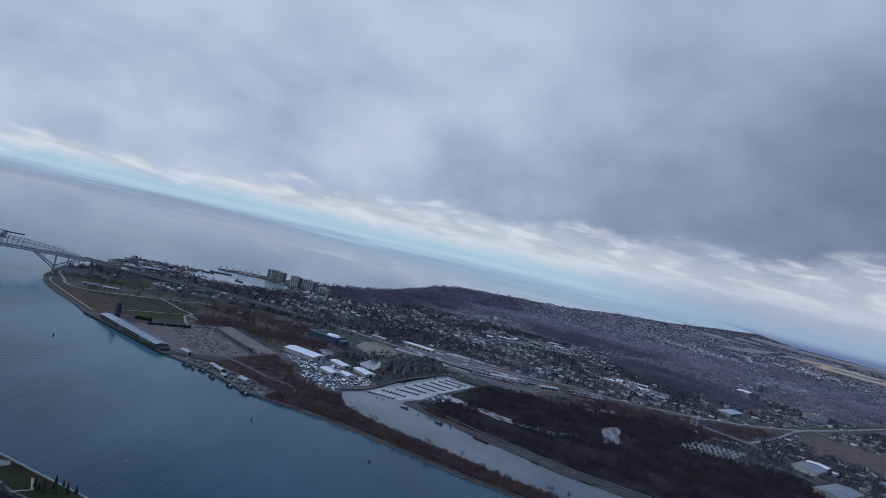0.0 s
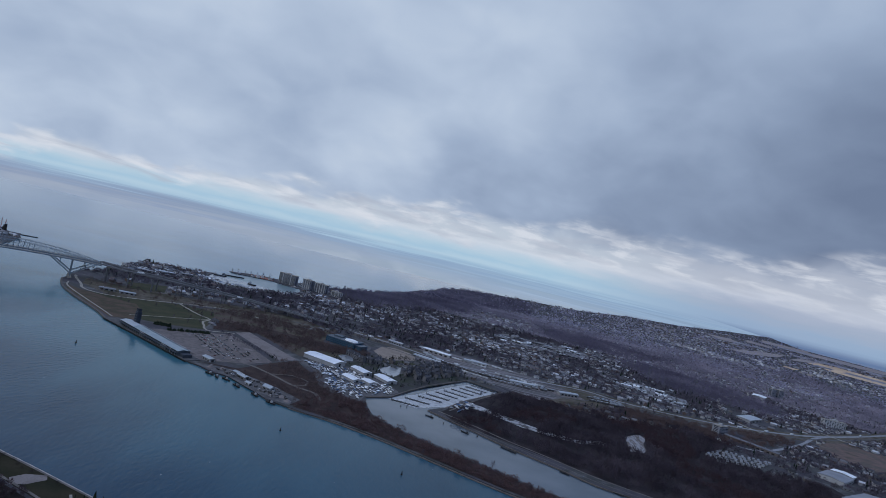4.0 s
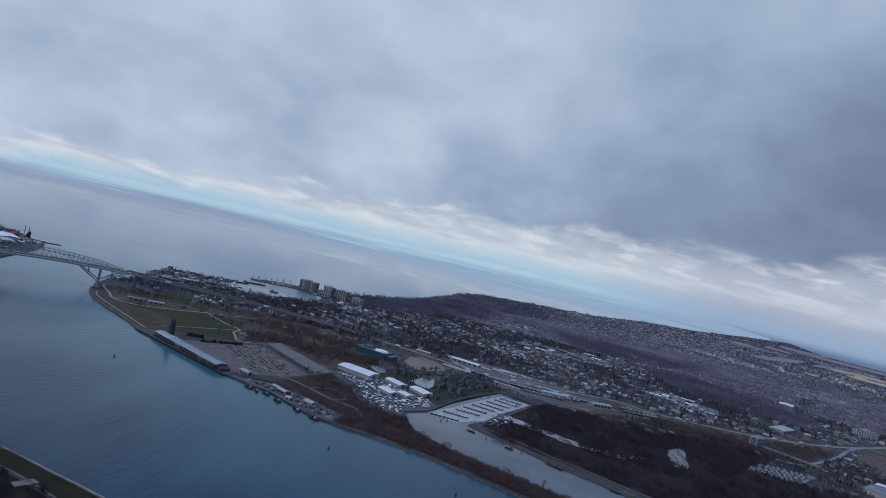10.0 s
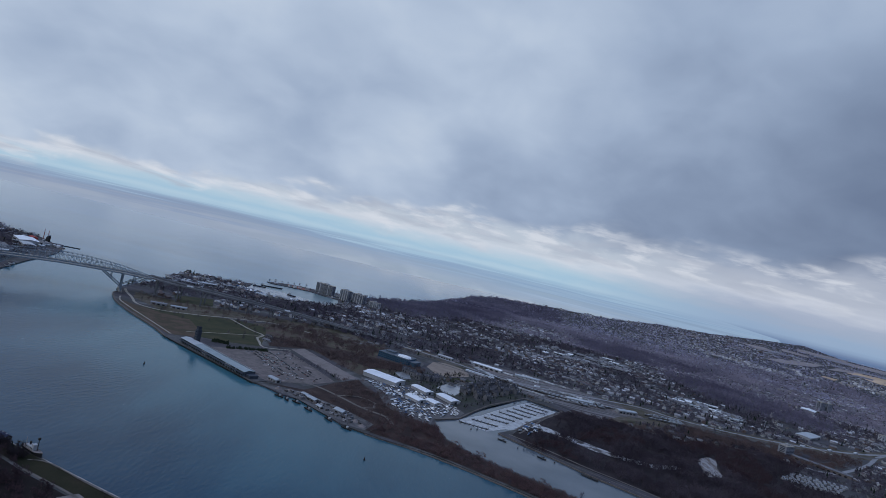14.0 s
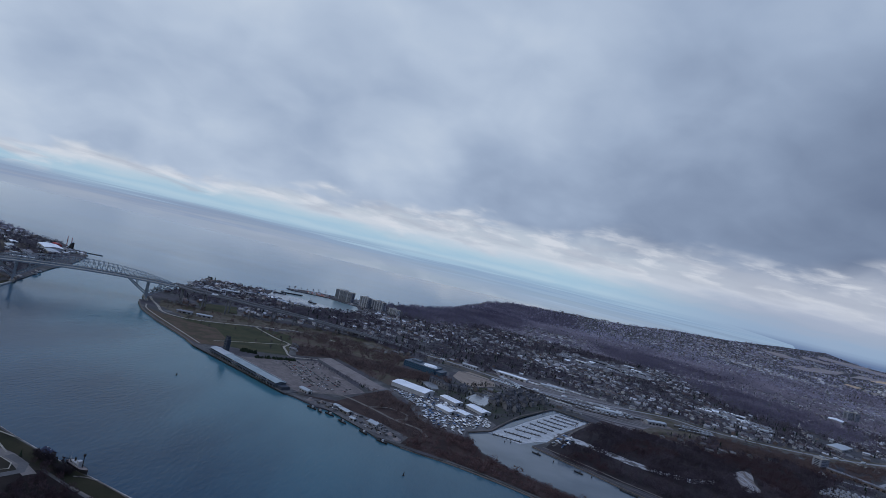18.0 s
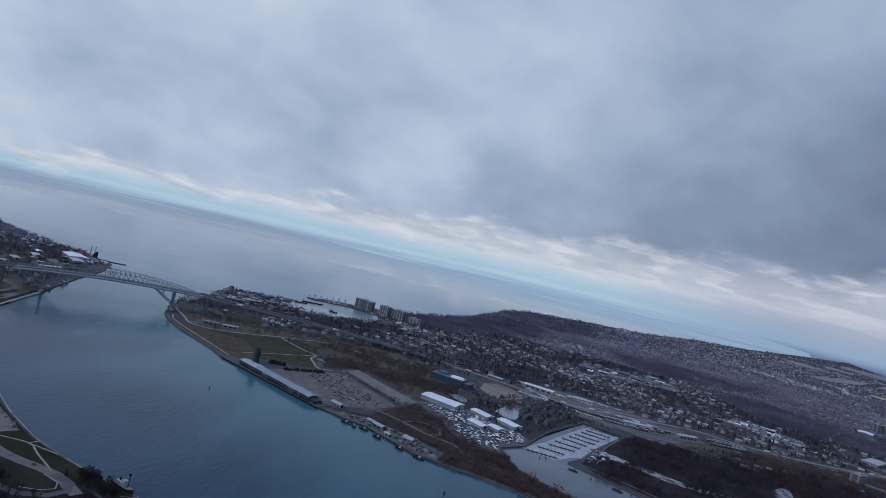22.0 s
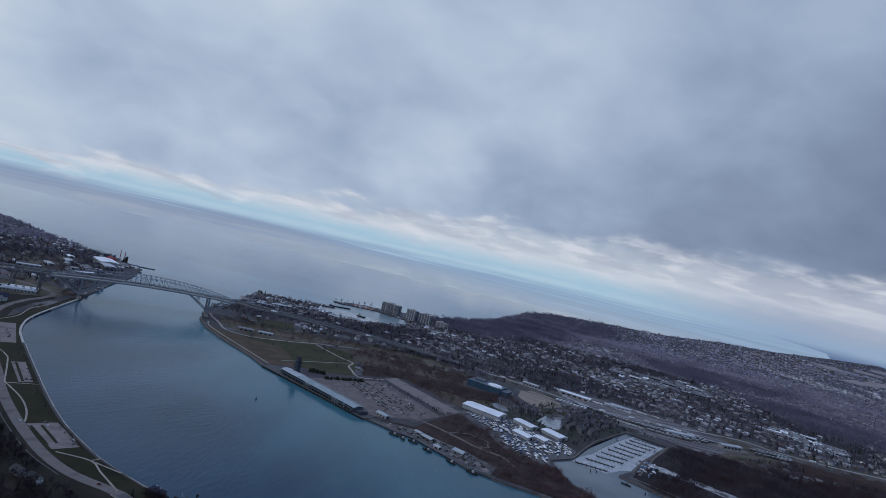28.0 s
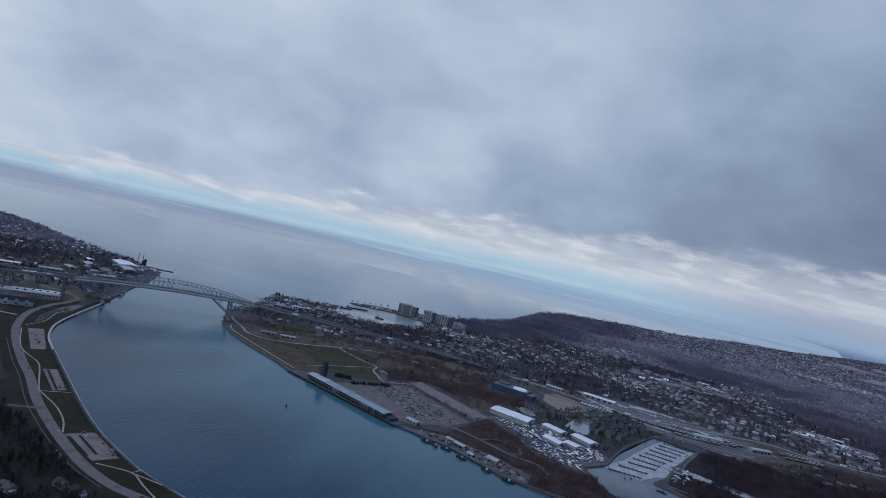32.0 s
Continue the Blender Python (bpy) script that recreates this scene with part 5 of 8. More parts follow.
def office(name, label, at, lx, ly, floors, wall, glass=GLASS, category="building", floor=3.4, bays=14, balconies=False, penthouse=True, group="", piers=0, roof=None):
    """A flat-roofed block with rows of windows on all sides, and balconies where it has them."""
    top = thing(name, label, category, at, group)
    h = floors * floor
    part("wall", box(bmesh.new(), -lx / 2, -ly / 2, 0, lx / 2, ly / 2, h), wall, top)
    part("roof", box(bmesh.new(), -lx / 2 - 0.4, -ly / 2 - 0.4, h, lx / 2 + 0.4, ly / 2 + 0.4, h + 0.9), roof or CONCRETE, top)
    if penthouse:
        part("penthouse", box(bmesh.new(), -lx * 0.12, -ly * 0.25, h + 0.9, lx * 0.12, ly * 0.25, h + 5), PALEWALL, top)
    for k in range(piers):
        x = -lx / 2 + lx * (k + 0.5) / piers
        part("pier", box(bmesh.new(), x - 1.3, -ly / 2 - 1.9, 0, x + 1.3, -ly / 2 - 0.3, h + 0.5), APT2, top, "white full-height pier")
    step = lx / bays
    pane = None
    for f in range(floors):
        for k in range(bays):
            at2 = (-lx / 2 + step * (k + 0.5), -ly / 2, f * floor + 0.9)
            if pane is None:
                pane = part("window", box(bmesh.new(), -step * 0.27, -0.15, 0, step * 0.27, 0, floor * 0.45), glass, top)
                pane.location = at2
            else:
                shared(pane, at2, top)
        for sx in (-1, 1):
            part("side_window", box(bmesh.new(), sx * lx / 2 - 0.12, -ly * 0.3, f * floor + 0.9, sx * lx / 2 + 0.12, ly * 0.3, f * floor + 2.6), glass, top)
        if balconies:
            slab = part("balcony", box(bmesh.new(), -lx / 2 + 1, -ly / 2 - 1.6, f * floor + 0.1, lx / 2 - 1, -ly / 2 - 0.2, f * floor + 0.5), CONCRETE, top)
            part("railing", box(bmesh.new(), -lx / 2 + 1, -ly / 2 - 1.62, f * floor + 0.5, lx / 2 - 1, -ly / 2 - 1.54, f * floor + 1.3), STEEL, slab)
    return top


APT = material("apartment_concrete", [(0.19, 0.20, 0.235), (0.26, 0.27, 0.305)], 0.05, fine=0.1)
APT2 = material("apartment_cream", [(0.36, 0.36, 0.38), (0.48, 0.48, 0.495)], 0.05, fine=0.1)
office("apartment_tower", "tall dark grey apartment slab with pale piers near the harbour", pose(-652, 2258, 2, 0, 0, -24), 78, 20, 11, APT, category="apartment building", bays=16, balconies=True, piers=2, group="lakeside apartment towers")
office("apartment_tower", "grey apartment slab behind the harbour basin", pose(-563, 2218, 2, 0, 0, -32), 44, 20, 11, APT, category="apartment building", bays=12, balconies=True, piers=4, group="lakeside apartment towers")
office("apartment_tower", "cream and grey apartment slab by the harbour", pose(-512, 2215, 2, 0, 0, -20), 54, 20, 10, APT, category="apartment building", bays=12, balconies=True, piers=5, group="lakeside apartment towers")
office("apartment_tower", "low cream apartment block at the end of the row", pose(-447, 2200, 2, 0, 0, -20), 44, 18, 6, APT2, category="apartment building", bays=10, balconies=True, piers=3, group="lakeside apartment towers")
BLUE = material("blue_curtain_glass", [(0.02, 0.05, 0.09), (0.035, 0.075, 0.12)], 0.05, rough=0.15, spec=0.6)
TEAL = material("teal_cladding", [(0.035, 0.07, 0.105), (0.055, 0.095, 0.135)], 0.05, rough=0.4, fine=0.1)
TEALROOF = material("dull_slate_roof", [(0.07, 0.09, 0.11), (0.12, 0.14, 0.16)], 0.05, rough=0.6, fine=0.2)
casino = office("office_block", "long low dark teal glazed office hall with stepped flat roofs", pose(-246, 1368, 2, 0, 0, -22), 78, 40, 3, TEAL, BLUE, bays=16, floor=4.0, roof=TEALROOF, penthouse=False)
part("east_wing", box(bmesh.new(), 39, -16, 0, 54, 14, 8.5), TEAL, casino, "lower dark teal wing")
part("wing_roof", box(bmesh.new(), 38.6, -16.4, 8.5, 54.4, 14.4, 9.2), TEALROOF, casino)
part("plant_room", box(bmesh.new(), -30, -4, 12.9, -8, 12, 16.0), TEALROOF, casino, "grey plant room on the roof")
bm = bmesh.new()
bmesh.ops.create_cone(bm, cap_ends=True, segments=22, radius1=1, radius2=0.86, depth=1, matrix=Matrix.Translation((20, -4, 14.4)) @ Matrix.Diagonal((17, 11, 3, 1)))
part("rotunda_roof", bm, WHITE, casino, "white oval raised roof of the hall")
office("motel", "dark apartment block beside the highway", pose(640, 1375, 2, 0, 0, 35), 34, 18, 6, APT, bays=8)
office("office_slab", "white office slab with tall dark bays", pose(1248, 1915, 2, 0, 0, 3), 72, 18, 5, APT2, bays=9, floor=4.2)
for x, y in ((1268, 2322), (1300, 2330)):
    office("tower_block", "small dark tower block among bare trees", pose(x, y, 2, 0, 0, 20), 22, 20, 10, APT, category="apartment building", bays=5, group="inland tower blocks")
hall("sports_hall", "large hall with a bright white flat roof", "warehouse", pose(1165, 2215, 2, 0, 0, 55), 64, 44, 8, 10, PALEWALL, WHITE, 4)
hall("school_hall", "long building with a broad grey flat roof", "building", pose(855, 1668, 2, 0, 0, 45), 96, 36, 7, 8.5, PALEWALL, GREYROOF, 8)
SLATEGREY = material("weathered_grey_roof", [(0.17, 0.175, 0.19), (0.25, 0.255, 0.27)], 0.03, rough=0.6, fine=0.2)
hall("factory", "warehouse with a pale roof beside bare woods", "warehouse", pose(795, 1198, 2, 0, 0, 44), 70, 46, 8, 10, PALEWALL, SLATEGREY, 5)
hall("factory", "warehouse wing with a bright white roof", "warehouse", pose(832, 1232, 2, 0, 0, 44), 26, 40, 10, 12, PALEWALL, WHITE, 3)
hall("factory", "long grey-roofed hall among trees", "warehouse", pose(765, 1062, 2, 0, 0, 38), 110, 46, 8, 11, PALEWALL, SLATEGREY, 8)
BRICKROW = material("dull_brick", [(0.13, 0.11, 0.105), (0.18, 0.155, 0.145)], 0.1, fine=0.15)
SLATEROW = material("worn_slate", [(0.11, 0.11, 0.12), (0.17, 0.17, 0.18)], 0.1, fine=0.2)
hall("row_building", "long low terrace with a grey roof", "building", pose(690, 1325, 2, 0, 0, -42), 112, 13, 6, 8, BRICKROW, SLATEROW, 10)
for x, y, l, w, t, m in ((-30, 1535, 76, 20, -20, WHITE), (70, 1520, 60, 16, 0, GREYROOF), (180, 1395, 60, 18, 5, GREYROOF), (290, 1400, 50, 16, 20, GREYROOF), (-140, 1530, 40, 14, -20, PALEWALL)):
    ground_patch("shop_lot", [(x + k * l * 0.75 * math.cos(radians(t)) - j * w * 1.3 * math.sin(radians(t)), y + k * l * 0.75 * math.sin(radians(t)) + j * w * 1.3 * math.cos(radians(t))) for k, j in ((-1, -1), (1, -1), (1, 1), (-1, 1))], LOT, "pale car park round a commercial hall", "car park", z=2.1 + 0.006 * (x % 7))
    hall("shop_hall", "long low commercial hall with a pale roof", "shop building", pose(x, y, 2, 0, 0, t), l, w, 6, 7.2, PALEWALL, m, 5, "commercial halls")

# shopping streets: low flat-roofed shops of uneven size round pale lots
def shop(lx, ly, h, roof):
    top = thing("shop", "low flat-roofed shop with a pale roof beside a lot", "shop", pose(0, 0, 0), "shops in the town")
    part("wall", box(bmesh.new(), -lx / 2, -ly / 2, 0, lx / 2, ly / 2, h), PALEWALL, top)
    cover = part("roof", box(bmesh.new(), -lx / 2 - 0.3, -ly / 2 - 0.3, h, lx / 2 + 0.3, ly / 2 + 0.3, h + 0.7), roof, top)
    part("roof_unit", box(bmesh.new(), -lx * 0.2, -1.2, h + 0.7, -lx * 0.2 + 3, 1.4, h + 2.2), DARK, cover)
    part("shop_window", box(bmesh.new(), -lx * 0.4, -ly / 2 - 0.12, 0.6, lx * 0.4, -ly / 2, h * 0.6), GLASS, top)
    return top


SHOP_AREAS = [([(159, 2181), (187, 2037), (302, 2052), (459, 2068), (540, 2200), (513, 2338), (335, 2313), (199, 2307)], 26), ([(480, 1740), (557, 1670), (650, 1590), (690, 1690), (617, 1822)], 24)]
shop_kinds = [shop(26, 16, 5, GREYROOF), shop(38, 18, 6, WHITE), shop(16, 14, 4.5, GREYROOF), shop(52, 24, 6.5, material("felt_roof", [(0.13, 0.13, 0.14), (0.22, 0.215, 0.22)], 0.04, fine=0.3))]
used = 0
rng = np.random.default_rng(11)
for area, count in SHOP_AREAS:
    setting(flat_patch("shop_lot", area, 2.08, material("mixed_lot", [(0.07, 0.067, 0.07), (0.13, 0.125, 0.13), (0.24, 0.232, 0.235)], 0.018, fine=0.4) if not used else bpy.data.materials["mixed_lot"]), "grey car parks and drives between shops", "car park")
    lo, hi = np.min(area, 0), np.max(area, 0)
    put = []
    while len(put) < count:
        q = lo + (hi - lo) * rng.random(2)
        if inside(q[None], area)[0] and all(math.hypot(q[0] - a, q[1] - b) > 24 for a, b in put):
            put.append(q)
            k = used if used < 4 else int(rng.integers(4))
            m = pose(q[0], q[1], 2, 0, 0, -17 + rng.choice([0, 90]) + rng.normal(0, 5))
            if used < 4:
                shop_kinds[k].matrix_world = m
            else:
                copy_thing(shop_kinds[k], m)
            used += 1

# gabled town houses by the pond and the basin
TOWN = material("grey_townhouse_walls", [(0.10, 0.10, 0.108), (0.17, 0.165, 0.17)], 0.1, fine=0.15, random_tint=0.2)
SLATE = material("slate_shingles", [(0.035, 0.036, 0.044), (0.075, 0.076, 0.086)], 0.15, fine=0.2, random_tint=0.2)


def town_house(at, lx, ly, label, group):
    top = thing("town_house", label, "town house", at, group)
    part("wall", gabled_walls(bmesh.new(), -lx / 2, -ly / 2, 0, lx / 2, ly / 2, 8, 13), TOWN, top)
    part("roof", gable(bmesh.new(), -lx / 2, -ly / 2, 8, lx / 2, ly / 2, 13.2, over=0.6), SLATE, top)
    for k in (-0.25, 0.25):
        bm = gabled_walls(bmesh.new(), 0, -2.2, 7, ly * 0.52, 2.2, 9.5, 12)
        bmesh.ops.rotate(bm, verts=bm.verts, cent=(0, 0, 0), matrix=Matrix.Rotation(-math.pi / 2, 3, "Z"))
        bmesh.ops.translate(bm, verts=bm.verts, vec=(k * lx, 0, 0))
        part("dormer", bm, TOWN, top, "grey gabled dormer")
    part("chimney", box(bmesh.new(), lx * 0.3, 0.4, 11, lx * 0.3 + 1, 1.4, 15), DARK, top)
    pane = part("window", box(bmesh.new(), -0.8, -0.1, 0, 0.8, 0, 4.9), GLASS, top)
    pane.location = (-lx * 0.3, -ly / 2, 1.2)
    shared(pane, (lx * 0.05, -ly / 2, 1.2), top)
    return top


CLOSE = [(-92, 1206), (-66, 1300), (-26, 1366), (18, 1366), (38, 1340), (0, 1268), (-40, 1190), (-70, 1182)]
first = town_house(pose(-182, 1232, 2, 0, 0, -30), 16, 11, "grey gabled town house with steep slate roof", "town houses by the basin")
for x, y, t in ((-166, 1238, -20), (-150, 1244, 15), (-196, 1250, -30), (-212, 1262, -10), (-150, 1262, 60)):
    copy_thing(first, pose(x, y, 2, 0, 0, t))
small = town_house(pose(-58, 1192, 2, 0, 0, 40), 12, 9, "dark slate-roofed town house in a close by the basin", "town houses by the basin")
trng = np.random.default_rng(31)
placed_at = [(-58, 1192)]
for _ in range(4000):
    p = (trng.uniform(-95, 40), trng.uniform(1180, 1370))
    if len(placed_at) < 40 and inside(np.array([p]), CLOSE)[0] and all(math.hypot(p[0] - a, p[1] - b) > 12.5 for a, b in placed_at):
        placed_at.append(p)
        m = pose(p[0], p[1], 2, 0, 0, 58 + trng.choice((0, 0, 90)) + trng.normal(0, 14)) @ Matrix.Scale(trng.uniform(0.8, 1.1), 4)
        copy_thing(small, m).matrix_basis = m

# west bank buildings
hotel = thing("lodge", "dark blue-roofed lodge with white gables on the west bank", "hotel", pose(-1172, 1048, 2, 0, 0, 40))
part("wall", gabled_walls(bmesh.new(), -26, -9, 0, 26, 9, 8, 14), PALEWALL, hotel)
NAVY = material("navy_shingles", [(0.018, 0.022, 0.045), (0.03, 0.035, 0.06)], 0.1, fine=0.2)
part("roof", gable(bmesh.new(), -26, -9, 8, 26, 9, 14.2, over=1), NAVY, hotel, "navy blue shingle roof")
for k in (-16, 0, 16):
    bm = gabled_walls(bmesh.new(), 0, -3.5, 0, 13, 3.5, 9, 12.5)
    bmesh.ops.rotate(bm, verts=bm.verts, cent=(0, 0, 0), matrix=Matrix.Rotation(-math.pi / 2, 3, "Z"))
    bmesh.ops.translate(bm, verts=bm.verts, vec=(k, 0, 0))
    part("gable_wing", bm, PALEWALL, hotel, "white gabled bay")
    bm = gable(bmesh.new(), 0, -3.5, 9, 12.6, 3.5, 12.7, over=0.5)
    bmesh.ops.rotate(bm, verts=bm.verts, cent=(0, 0, 0), matrix=Matrix.Rotation(-math.pi / 2, 3, "Z"))
    bmesh.ops.translate(bm, verts=bm.verts, vec=(k, 0, 0))
    part("gable_roof", bm, NAVY, hotel)
    windows(hotel, k - 2.6, k + 2.6, 2, -13, 1, 6, GLASS, "window", 0.5)
conv = thing("conference_hall", "long low hall with a white flat roof and rooftop units", "building", pose(-1232, 1158, 2, 0, 0, 35))
part("wall", box(bmesh.new(), -44, -20, 0, 44, 20, 4.6), PALEWALL, conv)
part("roof", box(bmesh.new(), -45, -21, 4.6, 45, 21, 5.2), GREYROOF, conv, "pale flat roof")
part("upper_roof", box(bmesh.new(), -10, -12, 5.2, 40, 14, 7.4), WHITE, conv, "white raised flat roof")
part("annex", box(bmesh.new(), -64, -12, 0, -45.2, 16, 4.2), GREYROOF, conv, "lower pale annex")
for k in range(6):
    part("roof_unit", box(bmesh.new(), -34 + 13 * k, -4, 5.2 if k < 2 else 7.4, -30 + 13 * k, 0, 7.0 if k < 2 else 8.8), DARK, conv)
windows(conv, -42, 42, 14, -20, 1, 3.2, fill=0.45)
hall("mill", "paper mill hall with a white roof at the river mouth", "factory", pose(-1480, 1772, 2, 0, 0, -40), 95, 52, 10, 13, PALEWALL, WHITE, 6, "mill halls")
RED = material("red_cladding", [(0.24, 0.04, 0.04), (0.33, 0.07, 0.06)], 0.1, fine=0.15)
hall("mill", "red-clad mill building at the river mouth", "factory", pose(-1520, 1850, 2, 0, 0, -40), 42, 18, 9, 11, RED, RED, 3, "mill halls")
hall("mill", "grey mill hall beside the water", "factory", pose(-1418, 1700, 2, 0, 0, -40), 70, 30, 8, 10, PALEWALL, GREYROOF, 4, "mill halls")
for x, y, h, r in ((-1470, 1850, 22, 5), (-1462, 1842, 26, 4), (-1480, 1862, 16, 6)):
    silo = thing("silo", "dark grey steel silo at the river mouth", "silo", pose(x, y, 2), "silos at the mill")
    bm = bmesh.new()
    bmesh.ops.create_cone(bm, cap_ends=True, segments=14, radius1=r, radius2=r, depth=h, matrix=Matrix.Translation((0, 0, h / 2)))
    part("shell", bm, DARK, silo)
    bm = bmesh.new()
    bmesh.ops.create_cone(bm, cap_ends=True, segments=14, radius1=r, radius2=0.6, depth=2.5, matrix=Matrix.Translation((0, 0, h + 1.25)))
    part("cap", bm, STEEL, silo)
for x, y in ((-1545, 1925), (-1515, 1905)):
    mast = thing("crane_mast", "thin dark lattice mast by the lake shore", "mast", pose(x, y, 2))
    for k in range(4):
        part("mast_leg", beam(bmesh.new(), (2 * (k % 2), 2 * (k // 2), 0), (0.8 + 0.4 * (k % 2), 0.8 + 0.4 * (k // 2), 34), 0.5), RED, mast)
    for k in range(6):
        part("brace", beam(bmesh.new(), (0.2, 0.2, 5 * k + 1), (1.7, 1.7, 5 * k + 5), 0.35), RED, mast)
setting(strip("breakwater", [(-1475, 1868), (-1433, 1884), (-1395, 1902)], 9, 1.6, DARK, depth=4), "dark rubble breakwater at the river mouth", "breakwater")
setting(strip("lake_beach", [(-1565, 1948), (-1589, 1961), (-1721, 1992), (-1920, 2082), (-2294, 2304), (-2545, 2393)], 12, 1.2, SAND, step=60, depth=1.5), "pale sand beach along the lake", "beach")
setting(strip("harbour_breakwater", [(-866, 2220), (-797, 2300), (-712, 2330)], 10, 1.8, RUBBLE, depth=4), "dark rubble breakwater of the lake harbour", "breakwater")
RUST = material("rust_red_stock", [(0.20, 0.085, 0.07), (0.28, 0.13, 0.10)], 0.1, fine=0.3)
setting(flat_patch("rusty_gravel", [(-806, 2280), (-756, 2292), (-712, 2262), (-700, 2242), (-743, 2228), (-790, 2235)], 2.3, RUST), "rust-red stone stock on the harbour spit", "ground")
for x, y, a, l in ((-806, 2098, 28, 78), (-830, 2040, 28, 44), (-700, 2000, -20, 30)):
    barge = thing("moored_barge", "long dark barge lying in the lake harbour", "barge", pose(x, y, 0, 0, 0, a), "barges in the lake harbour")
    bm = box(bmesh.new(), -l / 2, -5, -1, l / 2, 5, 3.2)
    for v in bm.verts:
        if v.co.z < 0:
            v.co.x *= 0.92
    part("hull", bm, DARK, barge)
    part("deckhouse", box(bmesh.new(), -l / 2 + 2, -3.5, 3.2, -l / 2 + 9, 3.5, 8), PALEWALL, barge)
    part("hatch", box(bmesh.new(), -l / 2 + 12, -3.5, 3.2, l / 2 - 4, 3.5, 4.2), STEEL, barge)
    part("mast", beam(bmesh.new(), (-l / 2 + 5, 0, 8), (-l / 2 + 5, 0, 13), 0.4), DARK, barge)
# the museum ship on the bank
ship = thing("light_ship", "small dark-hulled museum ship with white deckhouse on the bank", "ship", pose(-486, 558.5, 1.2, 0, 0, -25))
bm = bmesh.new()
secs = [(-15, 2.6, 0.3), (-12, 3.4, 0.0), (0, 3.8, 0.0), (9, 3.2, 0.3), (13, 1.8, 0.9), (16, 0.15, 1.6)]
rows = [[bm.verts.new((x, -w, 3.6 + k)), bm.verts.new((x, -w * 0.65, 0)), bm.verts.new((x, w * 0.65, 0)), bm.verts.new((x, w, 3.6 + k))] for x, w, k in secs]
for p, q in zip(rows, rows[1:]):
    for i in range(3):
        bm.faces.new((p[i], p[i + 1], q[i + 1], q[i]))
bm.faces.new(rows[0])
bmesh.ops.recalc_face_normals(bm, faces=bm.faces[:])
part("hull", bm, DARK, ship)
bm = bmesh.new()
rows = [[bm.verts.new((x, -w * 0.97, 3.4 + k)), bm.verts.new((x, w * 0.97, 3.4 + k))] for x, w, k in secs]
for p, q in zip(rows, rows[1:]):
    bm.faces.new((p[0], q[0], q[1], p[1]))
part("deck", bm, LOT, ship)
house_deck = part("deckhouse", box(bmesh.new(), -8, -2.2, 3.4, 4, 2.2, 6.2), PALEWALL, ship, "white deckhouse")
part("wheelhouse", box(bmesh.new(), 0, -1.8, 6.2, 4, 1.8, 8.6), PALEWALL, ship, "white wheelhouse")
bm = bmesh.new()
bmesh.ops.create_cone(bm, cap_ends=True, segments=10, radius1=0.9, radius2=0.8, depth=3, matrix=Matrix.Translation((-5, 0, 7.6)))
part("funnel", bm, DARK, ship)
part("lantern_mast", beam(bmesh.new(), (7, 0, 4), (7, 0, 16), 0.55), DARK, ship)
part("lantern", box(bmesh.new(), 6.2, -0.8, 14.5, 7.8, 0.8, 16.5), DARK, ship)
part("mizzen_mast", beam(bmesh.new(), (-12, 0, 3.4), (-12, 0, 11), 0.35), PALEWALL, ship)
for k in range(5):
    part("porthole_window", box(bmesh.new(), -7.4 + 2.2 * k, -2.28, 4.3, -6.4 + 2.2 * k, -2.2, 5.3), GLASS, house_deck)
hall("bank_house", "small dark house on the river bank", "house", pose(-522, 567, 2, 0, 0, -25), 12, 8, 3.4, 6, BRICKROW, NAVY, 2)

# ---- marina, boats and vehicles ----
rng = np.random.default_rng(7)


def floating_dock(a, b, n):
    """A floating dock from a to b with finger piers on both sides."""
    a, b = Vector((*a, 0)), Vector((*b, 0))
    d = b - a
    top = thing("floating_dock", "dark floating dock with finger piers in the pale basin", "dock", pose(a.x, a.y, 0, 0, 0, math.degrees(math.atan2(d.y, d.x))), "marina docks")
    part("walkway", box(bmesh.new(), 0, -1.6, -0.3, d.length, 1.6, 0.7), DARK, top)
    finger = None
    for k in range(n):
        for s in (-1, 1):
            at = (d.length * (k + 0.5) / n, s * 1.5, 0)
            if finger is None:
                finger = part("finger", box(bmesh.new(), -0.5, -6.5, -0.3, 0.5, 0, 0.55), DARK, top)
                finger.location = at
            else:
                f = shared(finger, at, top)
                if s > 0:
                    f.rotation_euler = (0, 0, math.pi)
    for k in (0, n):
        part("mooring_pile", beam(bmesh.new(), (d.length * k / n, 1.9, -3), (d.length * k / n, 1.9, 3), 0.5), DARK, top)
    return top


for a, b in (((-90, 1009), (-41, 1003)), ((-69, 1042), (-24, 1035)), ((-47, 1073), (-3, 1069)), ((-34, 1104), (10, 1095)), ((-17, 1136), (26, 1122)), ((-1, 1162), (44, 1148)), ((13, 1189), (58, 1177)), ((30, 1218), (75, 1204)), ((43, 1243), (88, 1230)), ((56, 1267), (102, 1254))):
    floating_dock(a, b, 7)
for x, y, t in ((-20, 966, -30), (39, 926, -34), (105, 892, -32), (183, 850, -30), (252, 818, -25)):
    jetty = thing("jetty", "short dark jetty at the channel bank", "jetty", pose(x, y - 4, 0, 0, 0, t), "channel jetties")
    long = 26 if x == 105 else 14
    part("walkway", box(bmesh.new(), -long / 2, -2, 0.6, long / 2, 2, 1.2), DARK, jetty)
    part("gangway", box(bmesh.new(), -1, 2, 0.7, 1, 8, 1.3), DARK, jetty)
    for k in (-1, 1):
        part("pile", beam(bmesh.new(), (k * long / 2.2, -1.6, -4), (k * long / 2.2, -1.6, 2.6), 0.5), DARK, jetty)
